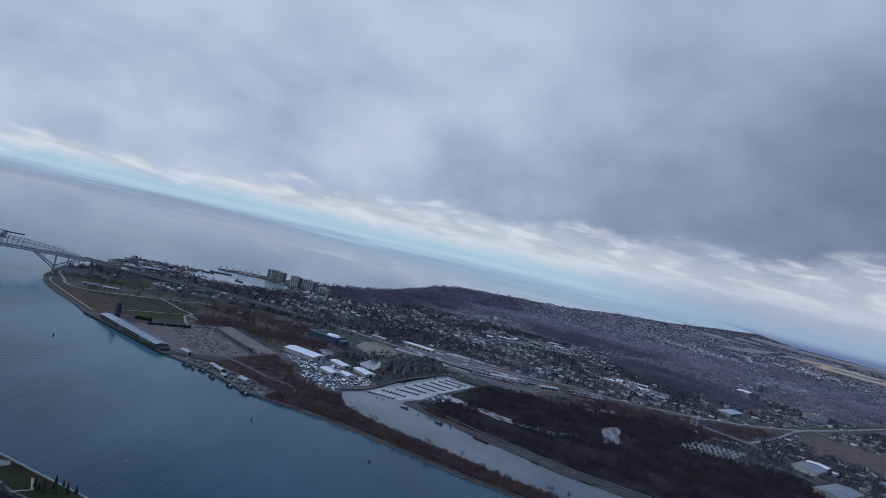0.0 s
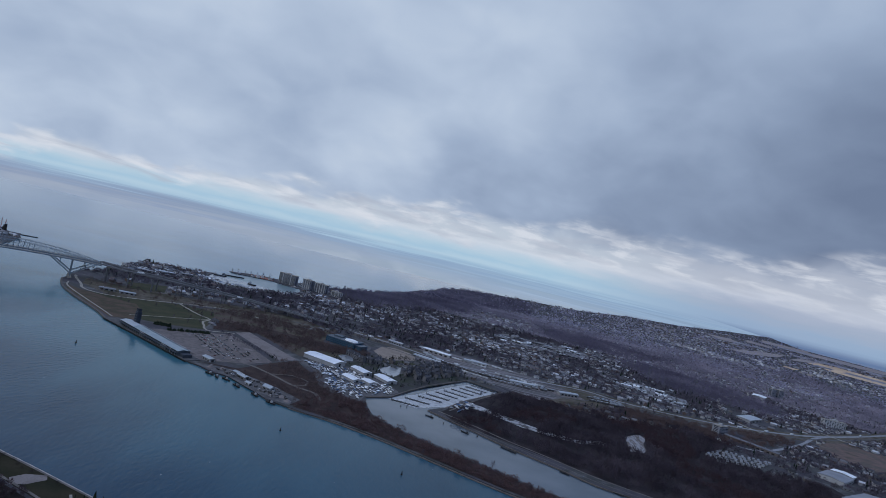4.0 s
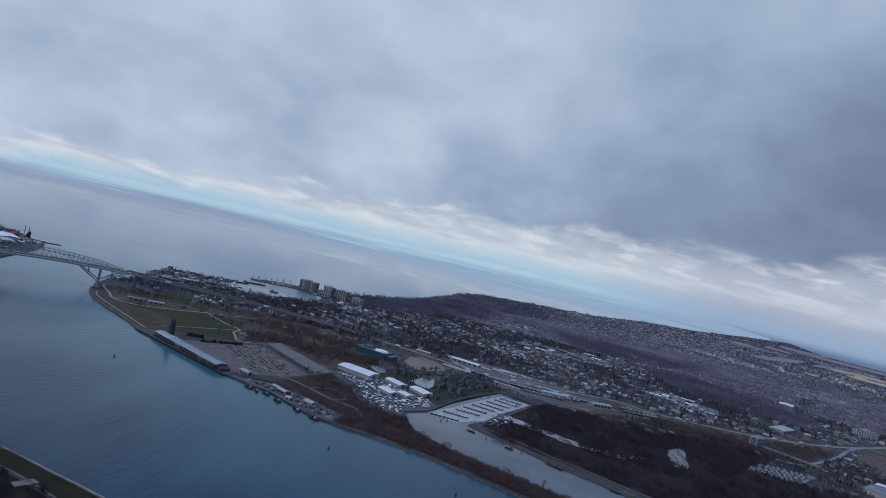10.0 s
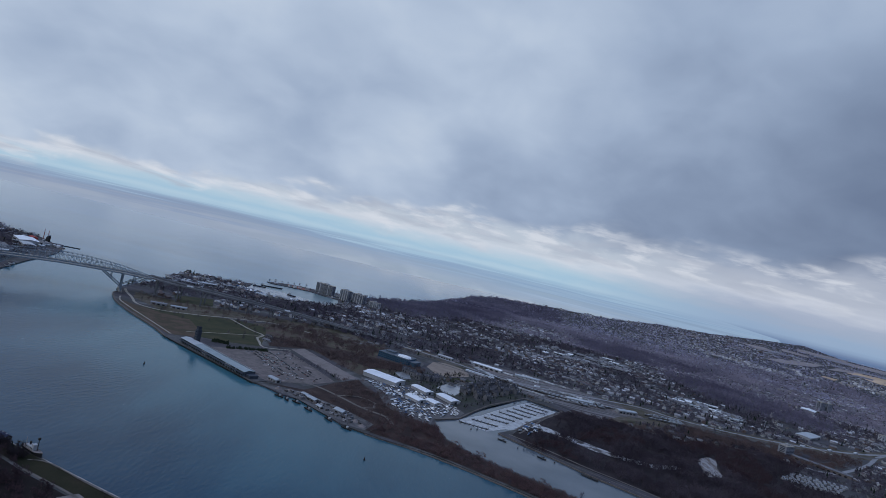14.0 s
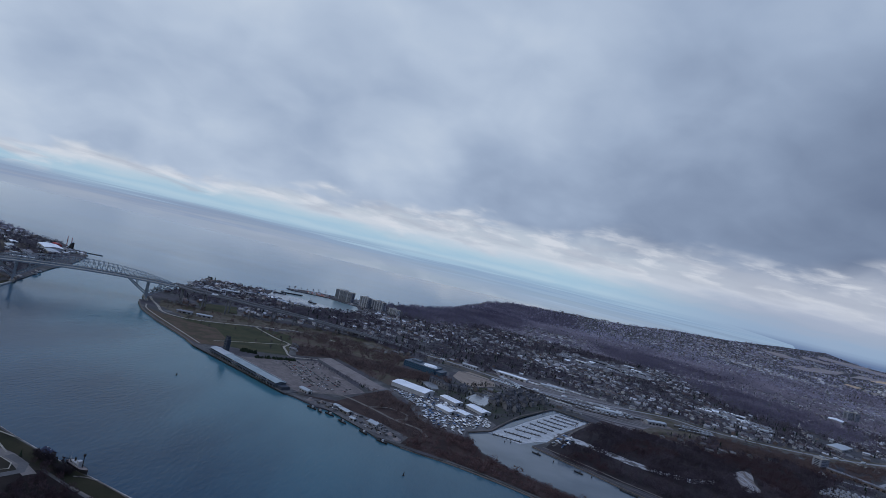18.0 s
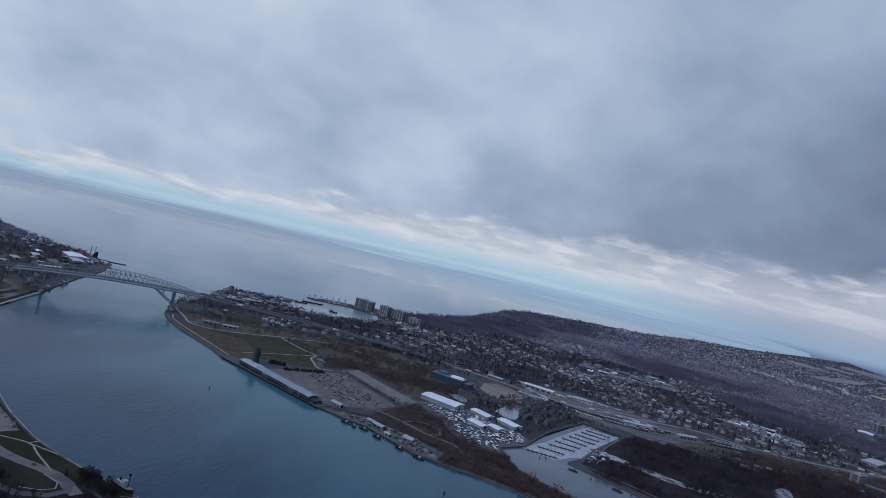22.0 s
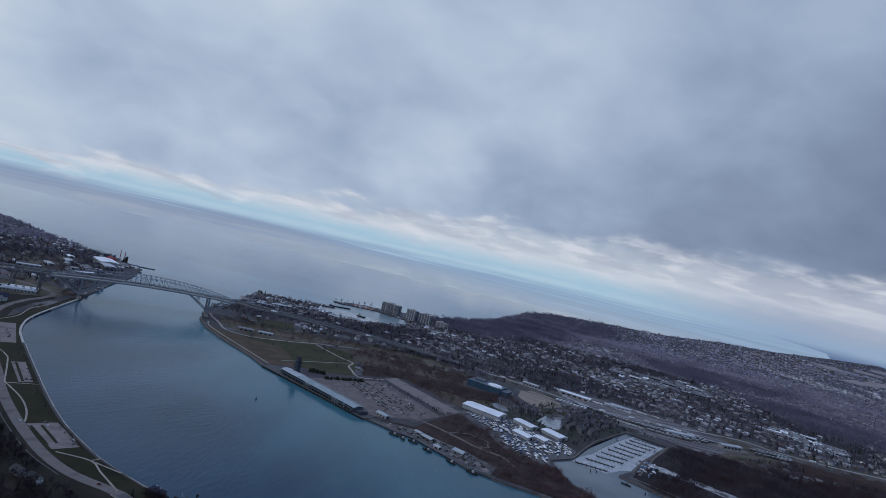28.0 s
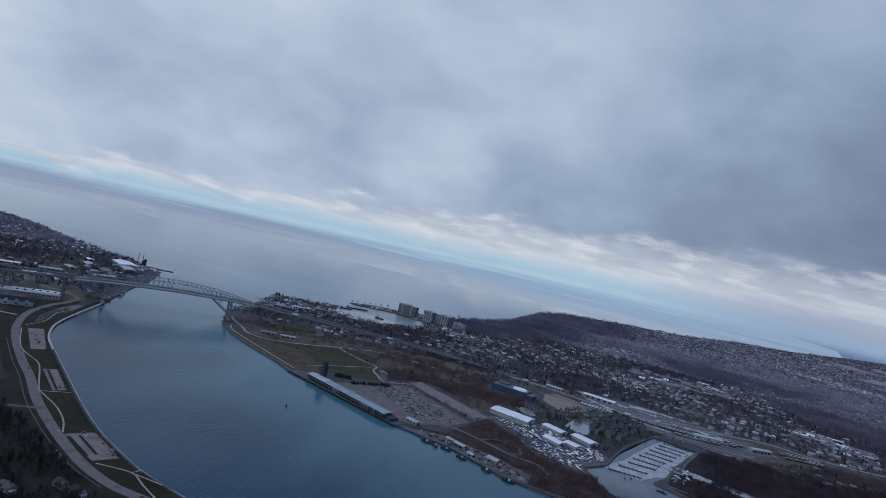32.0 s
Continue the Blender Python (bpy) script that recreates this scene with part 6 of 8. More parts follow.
for x, y in ((4, 943), (58, 918), (133, 884), (158, 871), (210, 847), (236, 836), (-70, 980), (-60, 985)):
    post = thing("mooring_dolphin", "dark timber mooring post standing in the channel", "mooring post", pose(x, y, 0), "channel mooring posts")
    bm = bmesh.new()
    for k in range(3):
        a = 2.1 * k
        beam(bm, (1.2 * math.cos(a), 1.2 * math.sin(a), -4), (0.3 * math.cos(a), 0.3 * math.sin(a), 3), 0.6)
    part("post", bm, DARK, post)
    part("band", box(bmesh.new(), -0.7, -0.7, 2.2, 0.7, 0.7, 2.7), STEEL, post)
for x, y in ((-202, 744), (-576, 896), (-40, 700)):
    buoy = thing("navigation_buoy", "small dark navigation buoy on the river", "buoy", pose(x, y, 0), "river buoys")
    bm = bmesh.new()
    bmesh.ops.create_cone(bm, cap_ends=True, segments=10, radius1=1.3, radius2=1.1, depth=1.6, matrix=Matrix.Translation((0, 0, 0.4)))
    part("float", bm, DARK, buoy)
    bm = bmesh.new()
    bmesh.ops.create_cone(bm, cap_ends=True, segments=8, radius1=0.8, radius2=0.3, depth=3.4, matrix=Matrix.Translation((0, 0, 2.8)))
    part("lantern_cage", bm, DARK, buoy)

COVER = material("shrink_wrap", [(0.36, 0.37, 0.385), (0.74, 0.75, 0.76)], 0.35, rough=0.45, random_tint=0.5)
HULL = material("boat_hull", [(0.30, 0.31, 0.33), (0.5, 0.51, 0.52)], 0.3, rough=0.35, random_tint=0.5)
BLUECOVER = material("blue_tarpaulin", [(0.04, 0.08, 0.16), (0.06, 0.11, 0.2)], 0.3, rough=0.5, random_tint=0.3)


def stored_boat(cover, label):
    """A boat on stands under a winter cover."""
    top = thing("stored_boat", label, "boat", pose(0, 0, 0), "boats in the yard")
    bm = bmesh.new()
    secs = [(-4.2, 1.4, 0.9), (-1, 1.6, 0.8), (2.2, 1.3, 0.9), (4.6, 0.1, 1.5)]
    rows = [[bm.verts.new((x, -w, 2.3)), bm.verts.new((x, 0, k)), bm.verts.new((x, w, 2.3))] for x, w, k in secs]
    for p, q in zip(rows, rows[1:]):
        bm.faces.new((p[0], p[1], q[1], q[0])), bm.faces.new((p[1], p[2], q[2], q[1]))
    bm.faces.new(rows[0])
    part("hull", bm, HULL, top)
    bm = bmesh.new()
    rows = [[bm.verts.new((x, -w * 1.03, 2.3)), bm.verts.new((x, 0, 2.3 + h)), bm.verts.new((x, w * 1.03, 2.3))] for (x, w, _), h in zip(secs, (1.0, 2.0, 1.6, 0.5))]
    for p, q in zip(rows, rows[1:]):
        bm.faces.new((p[0], q[0], q[1], p[1])), bm.faces.new((p[1], q[1], q[2], p[2]))
    bm.faces.new(rows[0][::-1])
    part("winter_cover", bm, cover, top)
    part("stand", beam(bmesh.new(), (-2.6, 0, 0.5), (2.4, 0, 0.5), 2.2, 1.0), DARK, top)
    return top


def scatter(poly, n, gap, seed=1):
    """n places in a polygon, no two nearer than gap."""
    r = np.random.default_rng(seed)
    p = np.array(poly, float)
    lo, hi = p.min(0), p.max(0)
    kept, cells = [], {}
    for _ in range(n * 30):
        q = lo + (hi - lo) * r.random(2)
        c = (int(q[0] // gap), int(q[1] // gap))
        if any(math.hypot(q[0] - o[0], q[1] - o[1]) < gap for i in (-1, 0, 1) for j in (-1, 0, 1) for o in cells.get((c[0] + i, c[1] + j), ())):
            continue
        if inside(q[None], poly)[0]:
            cells.setdefault(c, []).append(q)
            kept.append((q[0], q[1]))
            if len(kept) == n:
                break
    return kept


HALLS = [(-243, 1155, 46), (-166, 1140, 27), (-115, 1120, 27), (-172, 1068, 22), (-140, 1072, 17)]
YARD = [(-276, 1122), (-262, 1096), (-240, 1078), (-212, 1040), (-205, 990), (-180, 960), (-138, 955), (-136, 984), (-98, 1022), (-88, 1055), (-104, 1085), (-150, 1100), (-185, 1140), (-220, 1128)]
boats = [stored_boat(COVER, "boat on stands under a white shrink-wrap cover"), stored_boat(BLUECOVER, "boat on stands under a dark blue tarpaulin")]
spots = [p for p in scatter(YARD, 285, 4.1, 3) if all(math.hypot(p[0] - x, p[1] - y) > d * 0.72 for x, y, d in HALLS)]


def patchy_at(x, y):
    return noise.noise((x * 0.03, y * 0.03, 2.0))


for i, (x, y) in enumerate(spots):
    t = -40 + (90 if patchy_at(x, y) > 0.08 else 0) + rng.normal(0, 6)
    src = boats[1] if rng.random() < 0.16 else boats[0]
    m = pose(x, y, 2.1, 0, 0, t) @ Matrix.Scale(rng.uniform(0.42, 0.95), 4)
    if i < 2:
        boats[i].matrix_world = m
    else:
        c = copy_thing(src, m)
        c.matrix_basis = m


def car(paint, label, group):
    top = thing("car", label, "car", pose(0, 0, 0), group)
    bm = bmesh.new()
    prof = [(-2.2, 0.35), (-2.2, 0.95), (-1.0, 1.0), (1.0, 0.95), (2.2, 0.75), (2.25, 0.35)]
    a = [bm.verts.new((x, -0.88, z)) for x, z in prof]
    b = [bm.verts.new((x, 0.88, z)) for x, z in prof]
    for i in range(6):
        j = (i + 1) % 6
        bm.faces.new((a[i], b[i], b[j], a[j]))
    bm.faces.new(a), bm.faces.new(b[::-1])
    bmesh.ops.recalc_face_normals(bm, faces=bm.faces[:])
    body = part("body", bm, paint, top)
    bm = bmesh.new()
    low, high = [(-1.7, -0.8), (1.1, -0.8), (1.1, 0.8), (-1.7, 0.8)], [(-1.3, -0.65), (0.4, -0.65), (0.4, 0.65), (-1.3, 0.65)]
    v = [bm.verts.new((x, y, 0.97)) for x, y in low] + [bm.verts.new((x, y, 1.5)) for x, y in high]
    for f in ((4, 5, 6, 7), (0, 1, 5, 4), (1, 2, 6, 5), (2, 3, 7, 6), (3, 0, 4, 7)):
        bm.faces.new([v[i] for i in f])
    part("cabin", bm, GLASS, top)
    wheel = None
    for x in (-1.35, 1.4):
        for y in (-0.86, 0.86):
            if wheel is None:
                bm = bmesh.new()
                bmesh.ops.create_cone(bm, cap_ends=True, segments=8, radius1=0.34, radius2=0.34, depth=0.24, matrix=Matrix.Rotation(math.pi / 2, 4, "X"))
                wheel = part("wheel", bm, DARK, top)
                wheel.location = (x, y, 0.34)
            else:
                shared(wheel, (x, y, 0.34), top)
    return top


PAINTS = [material("paint_dark", [(0.015, 0.015, 0.018), (0.03, 0.03, 0.034)], 0.5, rough=0.3, spec=0.5, random_tint=0.4), material("paint_silver", [(0.26, 0.27, 0.28), (0.34, 0.35, 0.36)], 0.5, rough=0.3, spec=0.5, random_tint=0.3),
          material("paint_white", [(0.6, 0.6, 0.6), (0.7, 0.7, 0.7)], 0.5, rough=0.3, spec=0.5), material("paint_red", [(0.16, 0.02, 0.02), (0.2, 0.03, 0.03)], 0.5, rough=0.3, spec=0.5)]
NAMES = ["black", "silver", "white", "dark red"]
cars = [car(p, f"{n} car parked on the lot", "parked cars") for p, n in zip(PAINTS, NAMES)]
placed = [0, 0, 0, 0]


def park(x, y, turn, z=2.17):
    k = int(rng.choice(4, p=(0.5, 0.27, 0.15, 0.08)))
    m = pose(x, y, z, 0, 0, turn + (180 if rng.random() < 0.5 else 0))
    if placed[k] == 0:
        cars[k].matrix_world = m
    else:
        copy_thing(cars[k], m)
    placed[k] += 1


# rows of bays behind the terminal shed, part filled
ux, uy = math.cos(radians(-47.6)), math.sin(radians(-47.6))
LOT_EAST = [(-505, 1112), (-468, 1150), (-448, 1180), (-330, 1050), (-350, 1018), (-400, 975)]
rows = 0
for r in range(9):
    for k in range(60):
        x, y = -470 + r * 9.2 * 0.68 - 30 + k * 3.1 * ux, 1175 - 62 + r * 9.2 * 0.74 - k * 3.1 * -uy
        chance = 0.75 if (k < 26 and r in (2, 3, 5)) else (0.5 if 30 < k < 50 and r in (1, 2, 4, 6) else 0.13)
        if inside(np.array([[x, y]]), LOT_EAST)[0] and rng.random() < chance:
            park(x, y, -47.6 + 90)
for a, b, n in (((-640, 610), (-655, 622), 3), ((-700, 640), (-690, 634), 2), ((-812, 735), (-806, 741), 2), ((-1000, 905), (-960, 868), 5), ((-260, 905), (-285, 905), 4), ((-345, 928), (-325, 918), 4), ((-245, 870), (-280, 880), 4), ((-640, 1416), (-610, 1420), 4)):
    for k in range(n):
        f = (k + 0.5) / n
        park(a[0] + (b[0] - a[0]) * f + rng.normal(0, 1), a[1] + (b[1] - a[1]) * f + rng.normal(0, 1), rng.uniform(0, 180), 2.25)
for t in (0.12, 0.3, 0.46, 0.55, 0.72):
    i = int(t * (len(ROAD_WEST) - 1))
    (x0, y0), (x1, y1) = ROAD_WEST[i], ROAD_WEST[i + 1]
    park((x0 + x1) / 2 + 2, (y0 + y1) / 2 + 1, math.degrees(math.atan2(y1 - y0, x1 - x0)), 2.16)


def truck(label):
    top = thing("truck", label, "truck", pose(0, 0, 0), "trucks on the highway")
    part("trailer", box(bmesh.new(), -8, -1.25, 1.0, 5, 1.25, 4.0), WHITE, top, "white box trailer")
    part("cab", box(bmesh.new(), 5.6, -1.2, 0.7, 8.2, 1.2, 3.4), PAINTS[1], top)
    for x in (-6.5, -5.2, 4, 7):
        bm = bmesh.new()
        bmesh.ops.create_cone(bm, cap_ends=True, segments=8, radius1=0.5, radius2=0.5, depth=2.4, matrix=Matrix.Translation((x, 0, 0.5)) @ Matrix.Rotation(math.pi / 2, 4, "X"))
        part("wheel_pair", bm, DARK, top)
    return top


lorry = truck("white box truck on the highway")
line = smooth_line(HIGHWAY, 10)
used = 0
for i in range(3, len(line) - 40, 1):
    if rng.random() < 0.055:
        p, q = line[i], line[i + 1]
        m = pose(p.x + rng.choice((-3, 3)), p.y, 2.34, 0, 0, math.degrees(math.atan2(q.y - p.y, q.x - p.x)))
        if used == 0:
            lorry.matrix_world = m
        else:
            copy_thing(lorry, m)
        used += 1
for x, y, z, t in ((-560, 1516, 25.2, 18), (-780, 1424, 41.8, 15)):
    copy_thing(lorry, pose(x, y, z + 0.15, 0, 0, t))

# mobile homes in rows
home = thing("mobile_home", "pale mobile home with a low grey roof", "mobile home", pose(520, 1150, 2, 0, 0, 20), "mobile homes by the woods")
part("wall", box(bmesh.new(), -6, -2.2, 0.5, 6, 2.2, 3.2), PALEWALL, home)
part("roof", gable(bmesh.new(), -6, -2.2, 3.2, 6, 2.2, 3.9, over=0.3, thick=0.2), SLATEGREY, home)
part("skirting", box(bmesh.new(), -5.9, -2.1, 0, 5.9, 2.1, 0.5), DARK, home)
for r in range(5):
    for k in range(10):
        if r + k:
            x, y = 508 + k * 10.5 + r * 15, 1143 - k * 0.9 + r * 15.5
            copy_thing(home, pose(x + rng.normal(0, 1), y + rng.normal(0, 1), 2, 0, 0, 62 + rng.normal(0, 4)))

# clutter of the dock yard: vessels at the quay, stacks, piles
tug = thing("work_boat", "small dark work boat with a pale wheelhouse at the quay", "boat", pose(-312, 877, 0, 0, 0, -38), "work boats at the quay")
bm = bmesh.new()
secs = [(-8, 2.2), (-4, 2.6), (3, 2.6), (7, 1.5), (9, 0.1)]
rows = [[bm.verts.new((x, -w, 1.8)), bm.verts.new((x, -w * 0.6, -0.6)), bm.verts.new((x, w * 0.6, -0.6)), bm.verts.new((x, w, 1.8))] for x, w in secs]
for p, q in zip(rows, rows[1:]):
    for i in range(3):
        bm.faces.new((p[i], p[i + 1], q[i + 1], q[i]))
    bm.faces.new((p[3], p[0], q[0], q[3]))
bm.faces.new(rows[0])
bmesh.ops.recalc_face_normals(bm, faces=bm.faces[:])
part("hull", bm, DARK, tug)
part("wheelhouse", box(bmesh.new(), 0, -1.2, 1.8, 2.6, 1.2, 4.2), PALEWALL, tug, "grey-white wheelhouse")
part("funnel", box(bmesh.new(), -3.4, -0.5, 1.8, -2.2, 0.5, 4.6), DARK, tug)
part("mast", beam(bmesh.new(), (0.4, 0, 4.4), (0.4, 0, 8.5), 0.2), DARK, tug)
for x, y, a in ((-336, 896, -30), (-276, 856, -42), (-366, 905, -25), (-246, 838, -25), (-352, 899, -60)):
    copy_thing(tug, pose(x, y, 0, 0, 0, a))
YARD_STRIP = [(-395, 938), (-338, 916), (-285, 880), (-245, 856), (-225, 862), (-262, 905), (-345, 945)]
crate = thing("container", "weathered steel container on the dock yard", "container", pose(-300, 905, 2.1, 0, 0, -30), "containers on the dock yard")
RUSTY = material("weathered_container", [(0.10, 0.085, 0.08), (0.2, 0.2, 0.21)], 0.15, rough=0.6, random_tint=0.6)
part("body", box(bmesh.new(), -3, -1.2, 0, 3, 1.2, 2.6), RUSTY, crate)
part("door", box(bmesh.new(), 3, -1.1, 0.1, 3.06, 1.1, 2.5), DARK, crate)
for i, (x, y) in enumerate(scatter(YARD_STRIP, 34, 8.5, 5)):
    copy_thing(crate, pose(x, y, 2.1, 0, 0, -32 + 90 * (i % 3 == 0) + rng.normal(0, 12)))
heap = thing("gravel_mound", "low mound of grey gravel on the dock yard", "gravel mound", pose(-240, 872, 2.1), "gravel heaps")
bm = bmesh.new()
bmesh.ops.create_cone(bm, cap_ends=True, segments=11, radius1=6, radius2=0.7, depth=3, matrix=Matrix.Translation((0, 0, 1.5)))
for v in bm.verts:
    v.co.x += 0.8 * noise.noise(v.co * 0.6)
    v.co.y += 0.8 * noise.noise(v.co * 0.6 + Vector((5, 0, 0)))
part("mound", bm, LOT, heap)
for x, y in ((-228, 858), (-360, 940), (-378, 935)):
    copy_thing(heap, pose(x, y, 2.1, 0, 0, 50))

# freight wagons standing on the yard tracks
wagon = thing("freight_wagon", "dark weathered freight wagon on the yard track", "freight wagon", pose(0, 0, 0), "wagons in the rail yard")
part("body", box(bmesh.new(), -8, -1.5, 1.2, 8, 1.5, 4.4), RUSTY, wagon)
part("underframe", box(bmesh.new(), -8.3, -1.2, 0.8, 8.3, 1.2, 1.2), DARK, wagon)
for x in (-5.5, 5.5):
    part("bogie", box(bmesh.new(), x - 1.5, -1.1, 0.1, x + 1.5, 1.1, 0.8), DARK, wagon)
part("roof", gable(bmesh.new(), -8, -1.5, 4.4, 8, 1.5, 4.9, over=0.1, thick=0.1), GREYROOF, wagon)
started = False
for k in range(4):
    line = smooth_line([(-60 + 4 * k, 1466 - 11 * k), (30 + 5 * k, 1422 - 11 * k), (110 + 4 * k, 1400 - 12 * k), (220, 1408 - 13 * k), (340, 1440 - 14 * k), (430, 1440 - 10 * k)], 18)
    for i, (p, q) in enumerate(zip(line, line[1:])):
        if noise.noise((i * 0.23, k * 3.1, 0.5)) > 0.02:
            m = pose((p.x + q.x) / 2, (p.y + q.y) / 2, 2.22, 0, 0, math.degrees(math.atan2(q.y - p.y, q.x - p.x)))
            if started:
                copy_thing(wagon, m)
            else:
                wagon.matrix_world, started = m, True

trailer = thing("semi_trailer", "pale box trailer parked on the rail terminal", "trailer", pose(0, 0, 0), "trailers on the terminal")
part("body", box(bmesh.new(), -6.8, -1.3, 1.1, 6.8, 1.3, 4.0), material("trailer_sides", [(0.30, 0.31, 0.32), (0.55, 0.56, 0.57)], 0.05, rough=0.5, random_tint=0.5), trailer)
part("undercarriage", box(bmesh.new(), -6.2, -1.1, 0.1, -2.6, 1.1, 1.1), DARK, trailer)
started = False
for a, b, n, lean in (((-62, 1494), (-14, 1436), 11, 40), ((10, 1520), (110, 1492), 8, -16), ((60, 1550), (170, 1520), 8, -16), ((118, 1452), (235, 1428), 9, -14), ((20, 1388), (95, 1360), 6, -22), ((-80, 1570), (-60, 1535), 5, 20)):
    for k in range(n):
        f = (k + 0.5) / n
        m = pose(a[0] + (b[0] - a[0]) * f, a[1] + (b[1] - a[1]) * f + rng.normal(0, 1.5), 2.13, 0, 0, lean + rng.normal(0, 2))
        if started:
            copy_thing(trailer, m)
        else:
            trailer.matrix_world, started = m, True

# trucks waiting on the lot by the offices
ground_patch("truck_lot", [(-92, 1450), (-60, 1405), (5, 1408), (-20, 1440)], LOT, "pale asphalt truck lot", "car park", z=2.24)
for k in range(9):
    copy_thing(lorry, pose(-82 + 7.6 * k, 1440 - 2.7 * k, 2.26, 0, 0, 62 + rng.normal(0, 2)))
for x, y, l, w, a, m in ((-1405, 1590, 40, 20, -35, GREYROOF), (-1350, 1510, 50, 16, 60, WHITE), (-1390, 1335, 60, 14, 40, WHITE), (-1460, 1520, 44, 18, -35, GREYROOF), (-1500, 1640, 50, 22, -40, GREYROOF), (-1330, 1400, 30, 12, 60, GREYROOF), (-1560, 1720, 36, 18, -40, WHITE), (-1440, 1430, 52, 18, 40, GREYROOF), (-1520, 1380, 60, 20, 35, WHITE)):
    hall("plaza_hall", "low pale hall on the west bank near the bridge", "building", pose(x, y, 2.1, 0, 0, a), l, w, 5, 6.5, PALEWALL, m, 4, "west bank halls")
# low halls and stored boats round the lake harbour
for x, y, l, w, a, m in ((-933, 1735, 46, 20, 15, SLATEGREY), (-900, 1790, 60, 18, 30, GREYROOF), (-818, 1885, 50, 18, 40, SLATEGREY), (-745, 1840, 40, 16, -20, GREYROOF), (-680, 1872, 60, 20, -25, SLATEGREY), (-960, 1690, 30, 14, 60, SLATEGREY), (-860, 1850, 36, 14, 35, SLATEGREY), (-800, 1333, 34, 9, 20, SLATEGREY), (-757, 1342, 34, 9, 20, GREYROOF)):
    hall("harbour_hall", "low pale-roofed hall near the lake harbour", "building", pose(x, y, 2.1, 0, 0, a), l, w, 4.5, 6, PALEWALL, m, 3, "harbour halls")
for i, (x, y) in enumerate(scatter([(-850, 1930), (-757, 1872), (-690, 1899), (-625, 1930), (-610, 1905), (-690, 1865), (-760, 1838), (-865, 1900)], 40, 8, 9)):
    m = pose(x, y, 2.1, 0, 0, rng.uniform(0, 180)) @ Matrix.Scale(rng.uniform(0.9, 1.4), 4)
    copy_thing(boats[i % 4 == 0], m).matrix_basis = m

for i, (x, y) in enumerate(scatter([(12, 1030), (26, 1018), (50, 1060), (60, 1096), (46, 1104), (24, 1062)], 16, 6, 31)):
    m = pose(x, y, 2.1, 0, 0, rng.uniform(0, 180)) @ Matrix.Scale(rng.uniform(0.7, 1.1), 4)
    copy_thing(boats[i % 3 == 0], m).matrix_basis = m

# sheds and stores of the mill yard and the headland
for area, count, seed in (([(-1560, 1800), (-1440, 1690), (-1375, 1700), (-1430, 1870), (-1530, 1900)], 12, 21), ([(-1500, 1560), (-1330, 1480), (-1300, 1600), (-1420, 1680)], 8, 22), ([(-1010, 1820), (-980, 1680), (-900, 1720), (-880, 1850), (-950, 1940)], 9, 23)):
    for i, (x, y) in enumerate(scatter(area, count, 26, seed)):
        copy_thing(shop_kinds[(0, 2, 3, 2)[i % 4]], pose(x, y, 2.1, 0, 0, -40 + 90 * (i % 2) + rng.normal(0, 6)))

# ---- houses, woods and trees ----
ALL_ROADS = [ROAD_WEST, HIGHWAY, [(-403, 1563), (-475, 1541), (-546, 1530), (-616, 1505), (-678, 1465), (-750, 1448), (-819, 1425), (-900, 1395)], [(-240, 1470), (-120, 1440), (1, 1385), (53, 1357), (109, 1335), (224, 1337), (368, 1408), (500, 1440), (640, 1440)],
             [(-7, 1000), (50, 967), (106, 928), (149, 905), (190, 880), (229, 856), (274, 838), (337, 815), (470, 750), (640, 655)], [(610, 1300), (690, 1295), (780, 1370), (899, 1490), (1085, 1690)], [(1060, 1800), (1122, 1714), (1177, 1649), (1258, 1600), (1600, 1500)], [(-293, 977), (-245, 944), (-204, 929)]]
OPEN = [[(-950, 1420), (-866, 1265), (-647, 1073), (-418, 930), (-315, 1040), (-285, 1120), (-430, 1262), (-500, 1200), (-545, 1380), (-650, 1395), (-780, 1310), (-900, 1400)],
        [(-850, 1506), (-779, 1590), (-723, 1466), (-799, 1401)], [(-450, 960), (-399, 920), (-258, 840), (-205, 840), (-160, 920), (-200, 960), (-262, 940), (-400, 990)],
        [(-290, 1150), (-285, 1090), (-212, 960), (-130, 940), (-128, 984), (-85, 1022), (-20, 1170), (60, 1330), (10, 1390), (-90, 1230), (-180, 1270), (-210, 1200)],
        [(-300, 1340), (-190, 1290), (-60, 1320), (-60, 1400), (-100, 1510), (-180, 1470), (-300, 1450)], [(-90, 1460), (60, 1335), (230, 1280), (440, 1400), (350, 1500), (20, 1460), (-60, 1500)],
        [(355, 1148), (405, 1185), (372, 1060), (325, 1035)], [(949, 1528), (1098, 1664), (1205, 1585), (1400, 1520), (1250, 1330), (1042, 1320), (937, 1413)], [(490, 1130), (600, 1215), (670, 1200), (600, 1120), (520, 1120)],
        [(0, 385), (-249, 467), (-605, 590), (-731, 676), (-849, 780), (-931, 854), (-1050, 1002), (-1125, 1225), (-1190, 1215), (-1290, 1060), (-1150, 860), (-890, 680), (-800, 660), (-600, 535), (-250, 420)],
        [(-1330, 1130), (-1230, 1090), (-1140, 1190), (-1240, 1300), (-1300, 1240)], [(-1550, 1790), (-1440, 1680), (-1370, 1690), (-1440, 1890), (-1560, 1940)], [(-880, 2080), (-850, 1935), (-757, 1868), (-690, 1895), (-612, 1933), (-538, 2036), (-548, 2113), (-575, 2192), (-700, 2240), (-860, 2200)]]
